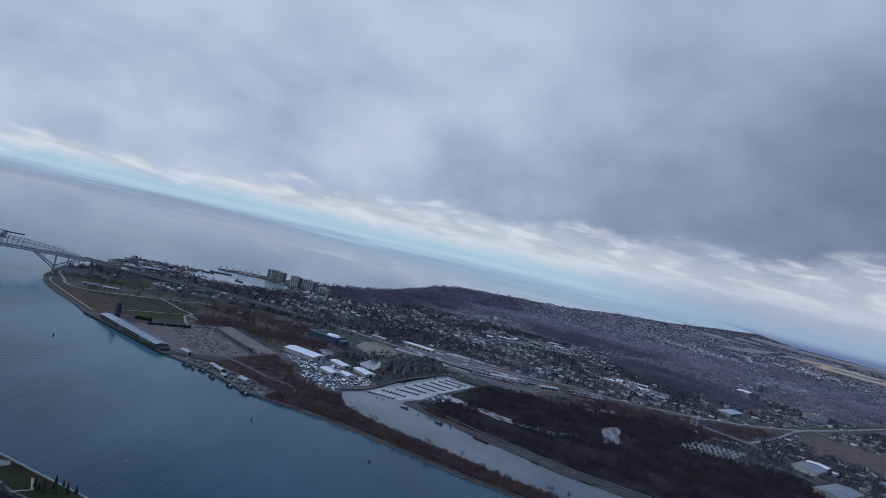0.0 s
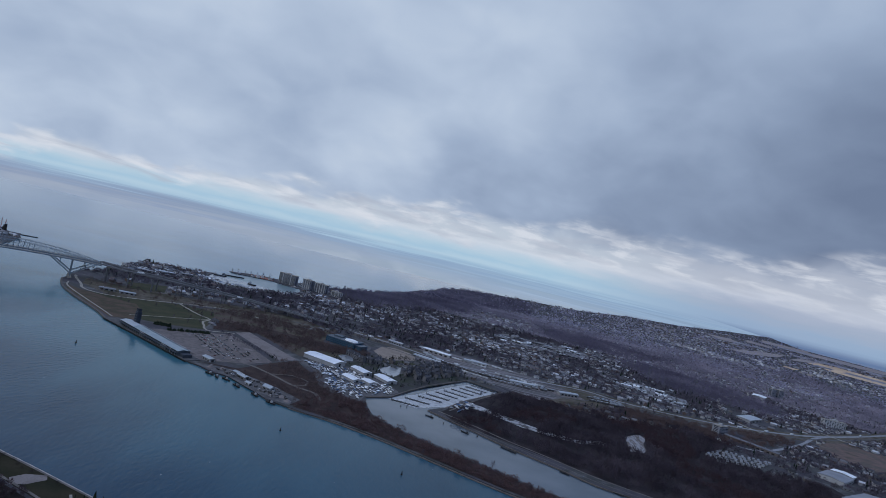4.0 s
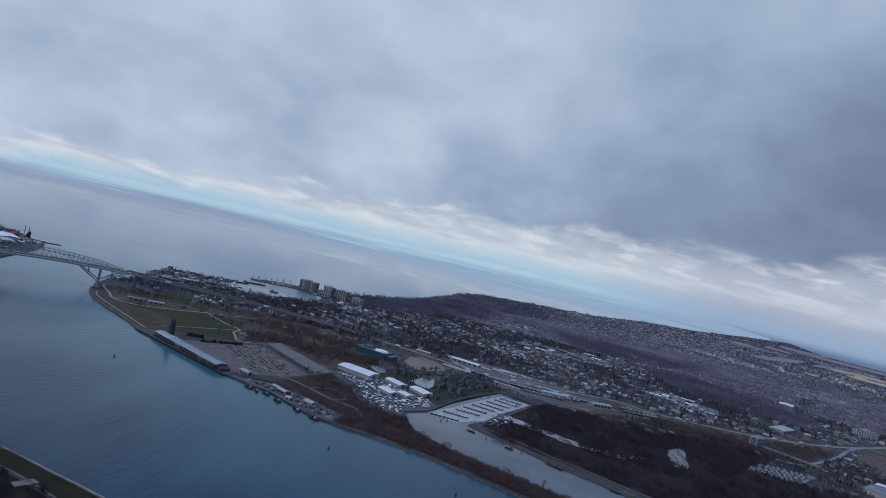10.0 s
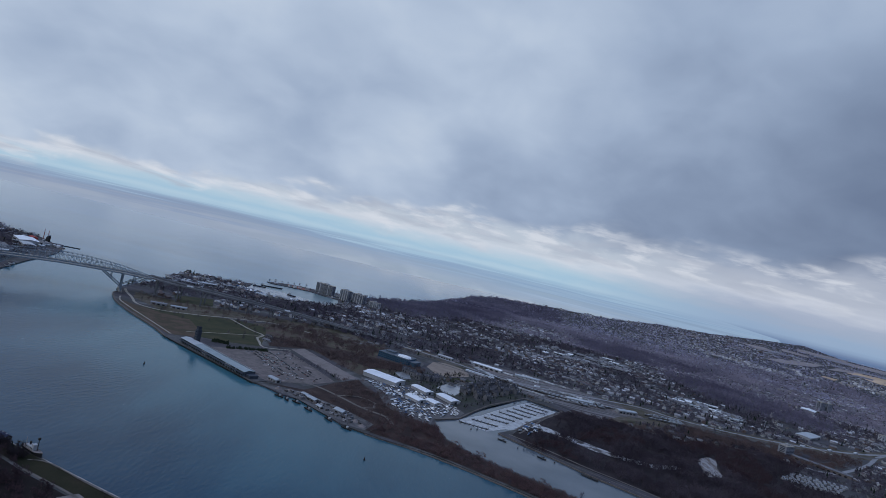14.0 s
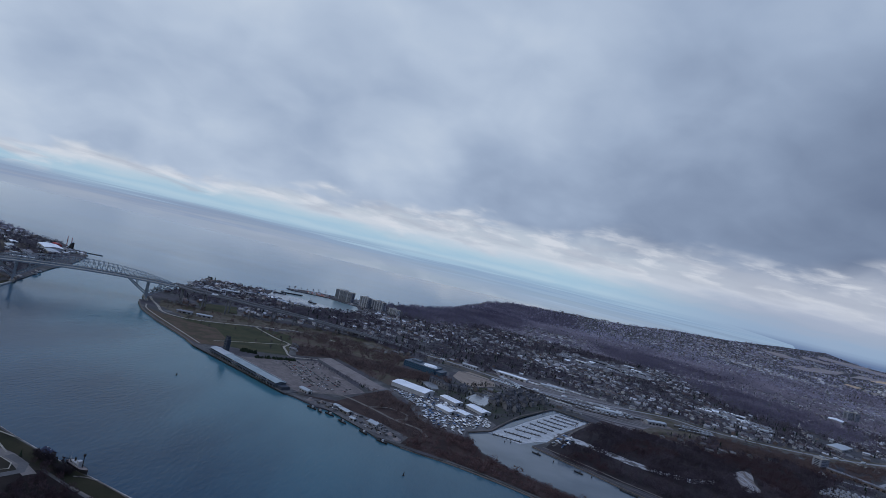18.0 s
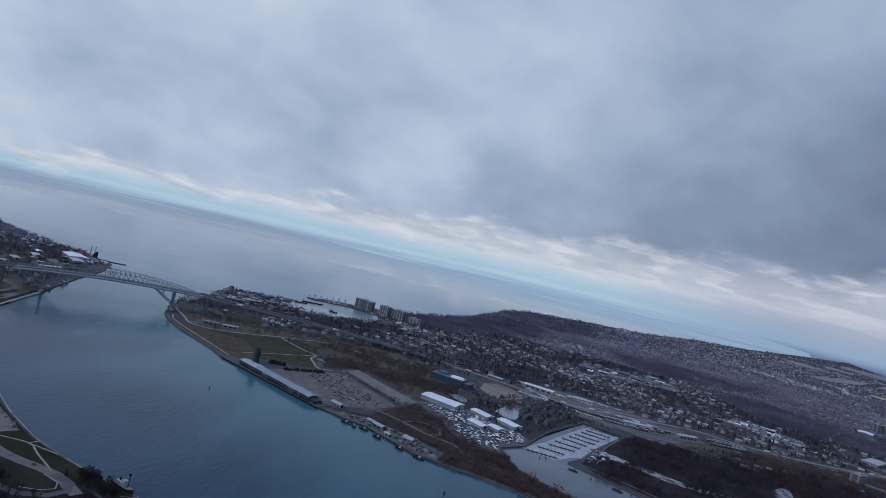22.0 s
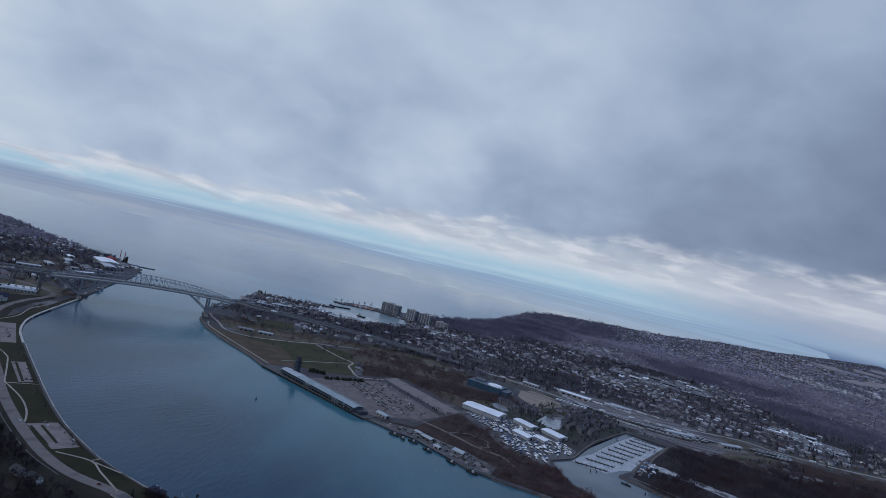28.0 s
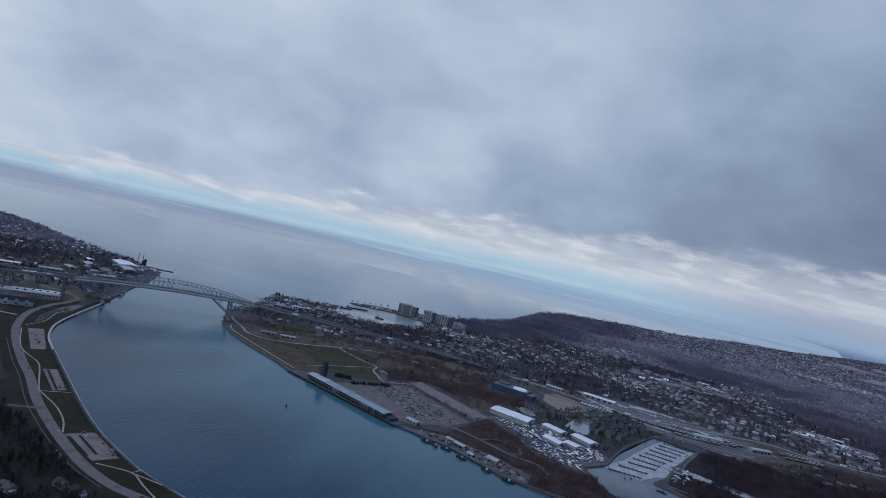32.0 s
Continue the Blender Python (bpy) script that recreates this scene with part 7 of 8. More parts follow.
SPOTS = [(-243, 1375, 60), (640, 1375, 26), (1248, 1915, 42), (1165, 2215, 62), (855, 1668, 66), (800, 1205, 48), (690, 1325, 45), (-652, 2258, 48), (-563, 2218, 40), (-512, 2215, 42), (-447, 2200, 34), (765, 1062, 60), (1284, 2326, 34),
         (-30, 1535, 44), (70, 1520, 36), (-495, 561, 14), (-522, 567, 10), (-933, 1735, 28), (-900, 1790, 34), (-818, 1885, 30), (-745, 1840, 26), (-680, 1872, 34), (-760, 1940, 30), (-700, 1975, 30), (-960, 1690, 18), (-860, 1850, 22), (-780, 1338, 40), (-1405, 1590, 24), (-1350, 1510, 28), (-1390, 1335, 32), (-1460, 1520, 26), (-1500, 1640, 30), (-1330, 1400, 18), (-1440, 1430, 30), (-1520, 1380, 34)]

OPEN += [APRON] + FAR_FIELDS + [[(6, 1030), (30, 1010), (60, 1040), (88, 1062), (86, 1090), (56, 1106), (44, 1116), (30, 1090)], [(98, 1040), (112, 1000), (158, 996), (166, 1030), (130, 1072)]]
NO_HOUSE = [[(-650, 1395), (-520, 1290), (-420, 1300), (-250, 1320), (-250, 1450), (-420, 1490)], [(-620, 1080), (-450, 1290), (-290, 1340), (-150, 1250), (-60, 1180), (-100, 930), (-400, 900)], [(-917, 1428), (-816, 1422), (-678, 1465), (-546, 1530), (-403, 1563), (-300, 1500), (-420, 1420), (-520, 1300), (-648, 1360), (-708, 1323), (-771, 1283), (-868, 1340)]] + [[(-240, 830), (480, 530), (620, 450), (700, 640), (470, 775), (340, 845), (150, 925), (40, 1000), (135, 1240), (110, 1300), (-30, 1010), (-140, 960)]] + [a for a, c in SHOP_AREAS]


def off_road(xy, gap):
    keep = np.ones(len(xy), bool)
    for (x0, y0), (x1, y1) in zip(HIGHWAY, HIGHWAY[1:]):
        d = np.array((x1 - x0, y1 - y0), float)
        w = xy - (x0 + 4, y0 - 12)
        t = np.clip((w @ d) / (d @ d), 0, 1)
        keep &= np.hypot(*(w - t[:, None] * d).T) > gap + 20
    for pts in ALL_ROADS:
        for (x0, y0), (x1, y1) in zip(pts, pts[1:]):
            d = np.array((x1 - x0, y1 - y0), float)
            t = np.clip(((xy - (x0, y0)) @ d) / (d @ d), 0, 1)
            keep &= np.hypot(*(xy - (x0, y0) - t[:, None] * d).T) > gap
    return keep


def clear(xy, margin=0.0, roads=9.0):
    keep = off_road(xy, roads)
    for poly in OPEN:
        keep &= ~inside(xy, poly)
    for x, y, r in SPOTS:
        keep &= np.hypot(xy[:, 0] - x, xy[:, 1] - y) > r + margin
    return keep


def in_view(xy, pad=0.0):
    """The wedge of country ahead of the flight."""
    a = np.degrees(np.arctan2(xy[:, 0] - CENTRE[0], xy[:, 1] - CENTRE[1]))
    return (a > -58 - pad) & (a < 52 + pad)


def patchy(xy, scale, shift=0.0):
    """A soft random field between about -1 and 1."""
    return np.array([noise.noise((x * scale + shift, y * scale, shift)) for x, y in xy])


ANG = radians(-17)
CA, SA = math.cos(ANG), math.sin(ANG)


def grid_rows(x0, x1, y0, y1, along, across):
    """Places along the streets of the town: two houses deep between streets."""
    out = []
    for j in range(int(y0 // across), int(y1 // across)):
        for side in (-1, 1):
            for i in range(int(x0 // along), int(x1 // along)):
                u, v = i * along + (j * 7) % along, j * across + side * across * 0.27
                out.append((u * CA - v * SA, u * SA + v * CA, 1 if side > 0 else 0))
    return np.array(out)


WOODS = [[(22, 960), (40, 1060), (125, 1240), (219, 1268), (374, 1255), (549, 1331), (640, 1300), (580, 1225), (490, 1120), (600, 1110), (745, 1130), (780, 950), (900, 600), (640, 660), (470, 745), (339, 820), (265, 846), (148, 905)],
         [(-600, 2420), (-440, 2280), (-300, 2200), (-150, 2500), (60, 2700), (120, 3300), (420, 3500), (500, 3980), (85, 3975), (-70, 3800), (-165, 3450), (-255, 2980), (-335, 2780), (-490, 2480)],
         [(700, 1900), (980, 1800), (1150, 2000), (1080, 2200), (900, 2400), (650, 2300)], [(400, 2500), (800, 2450), (1000, 2700), (700, 3000), (450, 2900)],
         [(-520, 1290), (-440, 1340), (-300, 1350), (-190, 1330), (-190, 1290), (-280, 1210), (-300, 1150), (-430, 1264), (-490, 1210)], [(-560, 1400), (-420, 1345), (-290, 1350), (-270, 1440), (-420, 1478), (-540, 1462)], [(-315, 1047), (-285, 1110), (-257, 1064), (-160, 990), (-150, 945), (-186, 925), (-240, 960), (-283, 990)],
         [(430, 1410), (640, 1460), (720, 1490), (900, 1560), (930, 1520), (780, 1370), (690, 1300), (560, 1330), (400, 1300)]]
SPIT = [(-215, 842), (-147, 828), (-80, 805), (-24, 780), (35, 752), (83, 730), (139, 709), (330, 628), (480, 553), (560, 505), (480, 577), (340, 658), (199, 725), (136, 750), (85, 777), (29, 806), (-22, 831), (-67, 854), (-110, 895), (-130, 940), (-190, 930)]


def in_any(xy, polys):
    hit = np.zeros(len(xy), bool)
    for p in polys:
        hit |= inside(xy, p)
    return hit


# house lots of the town
lots = grid_rows(-3200, 3800, -200, 4700, 19.0, 62.0)
xy = lots[:, :2] + rng.normal(0, 1.6, (len(lots), 2))
far = np.hypot(xy[:, 0] - CENTRE[0], xy[:, 1] - CENTRE[1])
BANK = [(-1300, 1040), (-1150, 850), (-900, 670), (-700, 575), (-540, 500), (-330, 420), (-400, 330), (-700, 400), (-1000, 520), (-1500, 750)]
ok = (inside(xy, EAST) | (inside(xy, WEST) & ((xy[:, 1] > 1000) | inside(xy, BANK)))) & in_view(xy, 12) & (far < 4500) & clear(xy, 4, 14) & ~in_any(xy, WOODS + NO_HOUSE) & ~inside(xy, SPIT)
xy, far = xy[ok], far[ok]
dense = patchy(xy, 0.0022, 3.0) + 0.5 * patchy(xy, 0.006, 9.0)
ok = (rng.random(len(xy)) < np.clip(0.60 + dense * 1.35, 0.04, 0.95)) & (rng.random(len(xy)) < np.where(far > 3300, 0.9, np.where((xy[:, 1] < 1000) & (xy[:, 0] < -300), 0.4, 1.0)))
xy, far = xy[ok], far[ok]
turn = ANG + np.where(rng.random(len(xy)) < 0.3, math.pi / 2, 0) + rng.normal(0, 0.05, len(xy))
order = np.argsort(far)
xy, far, turn = xy[order], far[order], turn[order]
NEAR = 300


def house(lx, ly, eave, ridge, wall, roof, label):
    top = thing("house", label, "house", pose(0, 0, 0), "town houses on the streets")
    part("wall", gabled_walls(bmesh.new(), -lx / 2, -ly / 2, 0, lx / 2, ly / 2, eave, ridge), wall, top)
    cover = part("roof", gable(bmesh.new(), -lx / 2, -ly / 2, eave, lx / 2, ly / 2, ridge + 0.1, over=0.5, thick=0.25), roof, top)
    part("chimney", box(bmesh.new(), lx * 0.2, 0.3, eave, lx * 0.2 + 0.8, 1.1, ridge + 1.2), DARK, cover)
    for x in (-lx * 0.28, lx * 0.22):
        part("window", box(bmesh.new(), x - 0.8, -ly / 2 - 0.1, 1.0, x + 0.8, -ly / 2, 2.5), GLASS, top)
    part("garage", box(bmesh.new(), lx / 2, -ly * 0.4, 0, lx / 2 + 3.6, ly * 0.2, 2.6), wall, top)
    return top


ROOF_DARK = material("dark_shingles", [(0.05, 0.05, 0.053), (0.085, 0.082, 0.082)], 0.15, fine=0.2, random_tint=0.4)
ROOF_GREY = material("grey_shingles", [(0.095, 0.092, 0.096), (0.150, 0.146, 0.150)], 0.15, fine=0.2, random_tint=0.4)
SIDING = material("house_siding", [(0.165, 0.165, 0.170), (0.27, 0.267, 0.265)], 0.2, fine=0.1, random_tint=0.35)
BRICK = material("brown_brick", [(0.11, 0.092, 0.088), (0.16, 0.135, 0.128)], 0.2, fine=0.15, random_tint=0.3)
kinds = [house(12, 8.5, 3.2, 6.2, SIDING, ROOF_DARK, "pale-sided house with a dark shingle roof on a town street"), house(11, 9, 5.4, 8.6, BRICK, ROOF_GREY, "brown brick house with a grey shingle roof on a town street"), house(15, 9, 3.0, 5.4, SIDING, ROOF_GREY, "low pale house with a broad grey roof on a town street")]
for i in range(min(NEAR, len(xy))):
    k = i if i < 3 else int(rng.integers(3))
    m = pose(xy[i, 0], xy[i, 1], 2.0 + far_rise(*xy[i]), 0, 0, math.degrees(turn[i]))
    if i < 3:
        kinds[k].matrix_world = m
    else:
        copy_thing(kinds[k], m)

# the town's further houses, joined
P, T = xy[NEAR:], turn[NEAR:]
n = len(P)
size = np.stack([rng.uniform(9, 17, n), rng.uniform(7, 10.5, n), rng.choice([3.0, 3.3, 5.4], n), np.zeros(n)], 1)
size[:, 3] = size[:, 2] + rng.uniform(1.8, 3.2, n)
big = rng.random(n) < 0.03
size[big, :2] *= 2.4


def place(local, P, T):
    """Local corners (n, k, 3) turned and set on the ground."""
    c, s = np.cos(T)[:, None], np.sin(T)[:, None]
    out = np.empty_like(local)
    out[..., 0] = local[..., 0] * c - local[..., 1] * s + P[:, :1]
    out[..., 1] = local[..., 0] * s + local[..., 1] * c + P[:, 1:2]
    out[..., 2] = local[..., 2] + 2.0 + rise(P)[:, None]
    return out


hx, hy, ez, rz = size[:, 0] / 2, size[:, 1] / 2, size[:, 2], size[:, 3]
o = np.zeros(n)
W = np.stack([np.stack(v, -1) for v in ((-hx, -hy, o), (hx, -hy, o), (hx, hy, o), (-hx, hy, o), (-hx, -hy, ez), (hx, -hy, ez), (hx, hy, ez), (-hx, hy, ez), (-hx, o, rz), (hx, o, rz))], 1)
tri = np.array([(0, 1, 5), (0, 5, 4), (1, 2, 6), (1, 6, 5), (2, 3, 7), (2, 7, 6), (3, 0, 4), (3, 4, 7), (5, 6, 9), (7, 4, 8)])
V = place(W, P, T)
tagged(array_mesh("town_house_walls", V.reshape(-1, 3), (tri[None] + 10 * np.arange(n)[:, None, None]).reshape(-1, 3), WALLS), "pale and brown walls of many distant town houses", "houses", kind="stuff")
ox, oy, up = hx + 0.5, hy + 0.6, rz + 0.25
R = np.stack([np.stack(v, -1) for v in ((-ox, -oy, ez - 0.2), (ox, -oy, ez - 0.2), (ox, o, up), (-ox, o, up), (ox, oy, ez - 0.2), (-ox, oy, ez - 0.2))], 1)
tri = np.array([(0, 1, 2), (0, 2, 3), (3, 2, 4), (3, 4, 5)])
V = place(R, P, T)
tagged(array_mesh("town_house_roofs", V.reshape(-1, 3), (tri[None] + 6 * np.arange(n)[:, None, None]).reshape(-1, 3), ROOFS), "grey and brown shingle roofs of many distant town houses", "houses", kind="stuff")

# pale sheds and shops of the far settlements, joined
clusters = [(1594, 3443, 70), (1650, 3430, 60), (1707, 3415, 60), (1820, 3560, 30), (1835, 3480, 30), (1847, 3420, 40), (1440, 3544, 60), (1500, 3530, 60), (1559, 3516, 60), (1320, 3720, 50), (1370, 3650, 60), (1409, 3586, 60), (2085, 3440, 80), (2150, 3400, 80), (2206, 3340, 80), (900, 2900, 90), (760, 2620, 70), (1350, 2750, 90), (1700, 2900, 110), (1150, 3150, 90), (600, 3050, 80), (2000, 3000, 110)]
P = np.concatenate([np.array((x, y)) + rng.normal(0, s * 0.55, (int(s * 0.2), 2)) for x, y, s in clusters])
P = P[inside(P, EAST) & clear(P, 4, 8)]
n = len(P)
T = ANG + rng.choice([0, math.pi / 2], n)
hx, hy, ez = rng.uniform(5, 14, n), rng.uniform(4, 8, n), rng.uniform(5, 9, n)
o = np.zeros(n)
W = np.stack([np.stack(v, -1) for v in ((-hx, -hy, o), (hx, -hy, o), (hx, hy, o), (-hx, hy, o), (-hx, -hy, ez), (hx, -hy, ez), (hx, hy, ez), (-hx, hy, ez))], 1)
quad = np.array([(0, 1, 5, 4), (1, 2, 6, 5), (2, 3, 7, 6), (3, 0, 4, 7), (4, 5, 6, 7)])
PALE = island_material("pale_sheds", [(0.26, 0.26, 0.27), (0.36, 0.36, 0.37), (0.20, 0.19, 0.195), (0.30, 0.27, 0.25), (0.55, 0.55, 0.56)])
tagged(array_mesh("far_sheds", place(W, P, T).reshape(-1, 3), (quad[None] + 8 * np.arange(n)[:, None, None]).reshape(-1, 4), PALE), "pale sheds and shops of far settlements", "sheds", kind="stuff")

# streets between the rows
verts, faces = [], []
for j in range(14, 76):
    v = j * 62.0
    u = np.arange(-3200, 3800, 24.0)
    c = np.stack([u * CA - v * SA, u * SA + v * CA], 1)
    okc = (inside(c, EAST) | inside(c, WEST)) & in_view(c) & clear(c, 6, 6) & ~in_any(c, WOODS + NO_HOUSE) & ~inside(c, SPIT) & (np.hypot(c[:, 0] - CENTRE[0], c[:, 1] - CENTRE[1]) < 4000)
    for i in range(len(u) - 1):
        if okc[i] and okc[i + 1]:
            b = len(verts)
            for q, s in ((c[i], -3.5), (c[i + 1], -3.5), (c[i + 1], 3.5), (c[i], 3.5)):
                x, y = q[0] - SA * s, q[1] + CA * s
                verts.append((x, y, 2.12 + far_rise(x, y)))
            faces.append((b, b + 1, b + 2, b + 3))
setting(array_mesh("town_streets", verts, faces, ASPHALT), "grey asphalt streets between rows of houses", "road")


# ---- trees ----
def tree_form(seed, twigs, width, leaf):
    """A bare tree one unit high: tapered trunk, limbs, and a ragged crown of twig clumps, as triangles."""
    r = np.random.default_rng(seed)
    v, f = [], []

    def tri3(a, b, c):
        k = len(v)
        v.extend((a, b, c))
        f.append((k, k + 1, k + 2))

    for k in range(3):
        a0, a1 = 2.1 * k, 2.1 * (k + 1)
        tri3((0.025 * math.cos(a0), 0.025 * math.sin(a0), 0), (0.025 * math.cos(a1), 0.025 * math.sin(a1), 0), (0, 0, 0.6))
    for k in range(twigs):
        a, h = r.uniform(0, 6.283), r.uniform(0.28, 1.0)
        spread = width * math.sqrt(max(0.03, 1 - ((h - 0.6) / 0.45) ** 2)) * r.uniform(0.25, 1.0) ** 0.6
        c = np.array((spread * math.cos(a), spread * math.sin(a), h))
        q = r.normal(0, 1, (3, 3)) * leaf * (0.8, 0.8, 1.35)
        if k % 3 == 0:
            q[0] = np.array((0, 0, r.uniform(0.25, 0.5))) - c
            q[1] *= 0.35
            q[2] = q[1] + r.normal(0, 0.3, 3) * leaf
        tri3(*(c + q))
    return np.array(v), np.array(f)


def conifer_form(seed):
    r = np.random.default_rng(seed)
    v, f = [], []
    for lay in range(6):
        z0, z1, w = 0.08 + lay * 0.14, 0.34 + lay * 0.135, 0.24 * (1 - lay / 6.6)
        for k in range(6):
            a = k * 1.05 + r.uniform(-0.3, 0.3)
            i = len(v)
            v += [(w * math.cos(a), w * math.sin(a), z0 + r.uniform(-0.03, 0.03)), (w * math.cos(a + 1.1), w * math.sin(a + 1.1), z0 + r.uniform(-0.03, 0.03)), (0, 0, z1)]
            f.append((i, i + 1, i + 2))
    return np.array(v), np.array(f)


def plant(name, forms, xy, heights, mat, label, widths=1.0):
    """All trees of a kind, joined into one mesh."""
    turnz = rng.uniform(0, 6.283, len(xy))
    pick = rng.integers(0, len(forms), len(xy))
    base = 1.9 + rise(xy)
    VV, FF, count = [], [], 0
    for k, (v, f) in enumerate(forms):
        w = np.flatnonzero(pick == k)
        if not len(w):
            continue
        c, s, h = np.cos(turnz[w])[:, None], np.sin(turnz[w])[:, None], heights[w][:, None]
        out = np.empty((len(w), len(v), 3), np.float32)
        out[..., 0] = (v[:, 0] * c - v[:, 1] * s) * h * widths + xy[w, :1]
        out[..., 1] = (v[:, 0] * s + v[:, 1] * c) * h * widths + xy[w, 1:2]
        out[..., 2] = v[:, 2] * h + base[w][:, None]
        VV.append(out.reshape(-1, 3))
        FF.append((f[None] + len(v) * np.arange(len(w))[:, None, None] + count).reshape(-1, 3))
        count += len(w) * len(v)
    return tagged(array_mesh(name, np.concatenate(VV), np.concatenate(FF), mat), label, "trees", kind="stuff")


def random_places(poly, per):
    """Random places in a polygon, one to so many square metres."""
    p = np.array(poly, float)
    lo, hi = p.min(0), p.max(0)
    q = lo + (hi - lo) * rng.random((int(np.prod(hi - lo) / per), 2))
    return q[inside(q, poly)]


NEARFORMS = [tree_form(k, 60, 0.34, 0.056) for k in range(6)]
MIDFORMS = [tree_form(20 + k, 26, 0.38, 0.085) for k in range(6)]
FARFORMS = [tree_form(40 + k, 12, 0.42, 0.15) for k in range(5)]
BRUSHFORMS = [tree_form(60 + k, 84, 0.5, 0.062) for k in range(6)]
BANKFORMS = [tree_form(80 + k, 90, 0.42, 0.075) for k in range(5)]
CONIFERS = [conifer_form(k) for k in range(3)]

# the near woods beside the channel
q = random_places(WOODS[0], 34)
q = q + rng.normal(0, 7, q.shape)
q = q[clear(q, 0, 6) & inside(q, EAST)]
q = q[rng.random(len(q)) < np.clip(0.72 + 1.2 * patchy(q, 0.016), 0.08, 1)]
rust = patchy(q, 0.008, 5.0) + 0.0012 * (1230 - q[:, 1] - 0.2 * q[:, 0]) < -0.06
plant("near_woods", NEARFORMS, q[~rust], rng.uniform(7, 14, (~rust).sum()), WOODS_DARK, "bare grey-brown woods beside the channel")
plant("rust_brush", BRUSHFORMS, q[rust], rng.uniform(5, 10, rust.sum()), MAROON, "rust-brown bare brush in the woods", 1.2)
q = random_places(SPIT, 16)
q = q[rng.random(len(q)) < np.clip(0.7 + patchy(q, 0.02), 0.1, 1)]
plant("spit_brush", BRUSHFORMS, q, rng.uniform(2.5, 6.5, len(q)) + 4 * (rng.random(len(q)) < 0.08), REDTWIG, "rust-brown bare brush along the spit", 1.3)
q = np.concatenate([random_places(WOODS[k], 40) for k in (4, 5, 6, 7)] + [random_places(NO_HOUSE[2], 240), random_places([(-345, 964), (-219, 917), (-150, 942), (-190, 932), (-214, 880), (-262, 913)], 60), random_places([(-215, 1240), (-290, 1345), (-300, 1470), (-240, 1440), (-170, 1290)], 70), random_places([(150, 1275), (219, 1262), (303, 1255), (374, 1250), (549, 1331), (640, 1300), (640, 1380), (430, 1380), (330, 1316), (212, 1274)], 75)])
q = q + rng.normal(0, 9, q.shape)
clump = patchy(q, 0.014, 4.0) + 0.6 * patchy(q, 0.045, 1.0)
q = q[off_road(q, 6) & inside(q, EAST) & (rng.random(len(q)) < np.clip(0.72 + 1.3 * clump, 0.08, 1)) & ~in_any(q, [[(-560, 1085), (-445, 1200), (-310, 1056), (-409, 956)], [(-449, 1219), (-431, 1253), (-289, 1117), (-307, 1076)], YARD]) & (np.hypot(q[:, 0] + 243, q[:, 1] - 1375) > 58) & (np.hypot(q[:, 0] + 243, q[:, 1] - 1155) > 48)]
plant("brown_brush", BRUSHFORMS, q, rng.uniform(3, 9, len(q)), DULLTWIG, "brown bare brush on waste ground", 1.2)
q = np.concatenate([random_places([(-300, 1180), (-205, 1295), (-90, 1345), (45, 1375), (50, 1300), (-40, 1160), (-95, 1060), (-190, 1170), (-270, 1190)], 230), random_places([(-150, 1290), (-80, 1350), (20, 1390), (10, 1420), (-120, 1370)], 60)])
q = q[~in_any(q, [[(-142, 1200), (-120, 1262), (-78, 1284), (-84, 1240), (-104, 1168), (-124, 1172)], [(-235, 1245), (-207, 1278), (-196, 1216), (-212, 1198)], YARD]) & inside(q, EAST) & np.all([np.hypot(q[:, 0] - x, q[:, 1] - y) > d * 0.8 for x, y, d in HALLS], 0)]
ever = rng.random(len(q)) < 0.35
plant("close_trees", MIDFORMS, q[~ever], rng.uniform(5, 10, (~ever).sum()), DARKTWIG, "bare garden trees round the ponds and town houses")
plant("close_evergreens", CONIFERS, q[ever], rng.uniform(4, 8, ever.sum()), EVERGREEN, "dark evergreens round the ponds and town houses")
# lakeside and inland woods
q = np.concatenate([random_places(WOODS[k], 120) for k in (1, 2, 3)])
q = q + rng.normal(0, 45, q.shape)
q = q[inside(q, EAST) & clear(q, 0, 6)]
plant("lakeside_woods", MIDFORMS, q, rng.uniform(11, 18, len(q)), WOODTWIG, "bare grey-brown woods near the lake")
# trees of the town, between the houses
q = np.concatenate([random_places([(-1000, 1480), (-560, 1580), (900, 1100), (1500, 1200), (2400, 2500), (2000, 3400), (-300, 3400), (-560, 2200), (-1000, 1950)], 72), random_places([(-2700, 2600), (-1500, 2000), (-1150, 1200), (-2000, 700), (-2700, 1600)], 78)])
q = q[(inside(q, EAST) | inside(q, WEST)) & in_view(q) & clear(q, 2, 8) & ~in_any(q, WOODS)]
built = patchy(q, 0.0022, 3.0) + 0.5 * patchy(q, 0.006, 9.0)
q = q[rng.random(len(q)) < np.clip(0.64 + 0.5 * patchy(q, 0.005, 2.0) - 0.8 * built, 0.18, 1)]
q = q[~in_any(q, [a for a, c in SHOP_AREAS]) | (rng.random(len(q)) < 0.2)]
q = q[~inside(q, [(-900, 1960), (-860, 1790), (-690, 1800), (-540, 1960), (-560, 2040)]) | (rng.random(len(q)) < 0.35)]
ever = rng.random(len(q)) < 0.05
bare = q[~ever]
# trees past 2500 m take the haze-tinted twig colour
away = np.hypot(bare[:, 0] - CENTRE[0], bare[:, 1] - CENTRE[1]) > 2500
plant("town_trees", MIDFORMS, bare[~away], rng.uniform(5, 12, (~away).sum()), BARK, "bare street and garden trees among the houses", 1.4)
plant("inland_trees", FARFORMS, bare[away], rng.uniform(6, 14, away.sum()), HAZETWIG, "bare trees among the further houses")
plant("town_evergreens", CONIFERS, q[ever], rng.uniform(7, 14, ever.sum()), EVERGREEN, "dark evergreens among the houses")
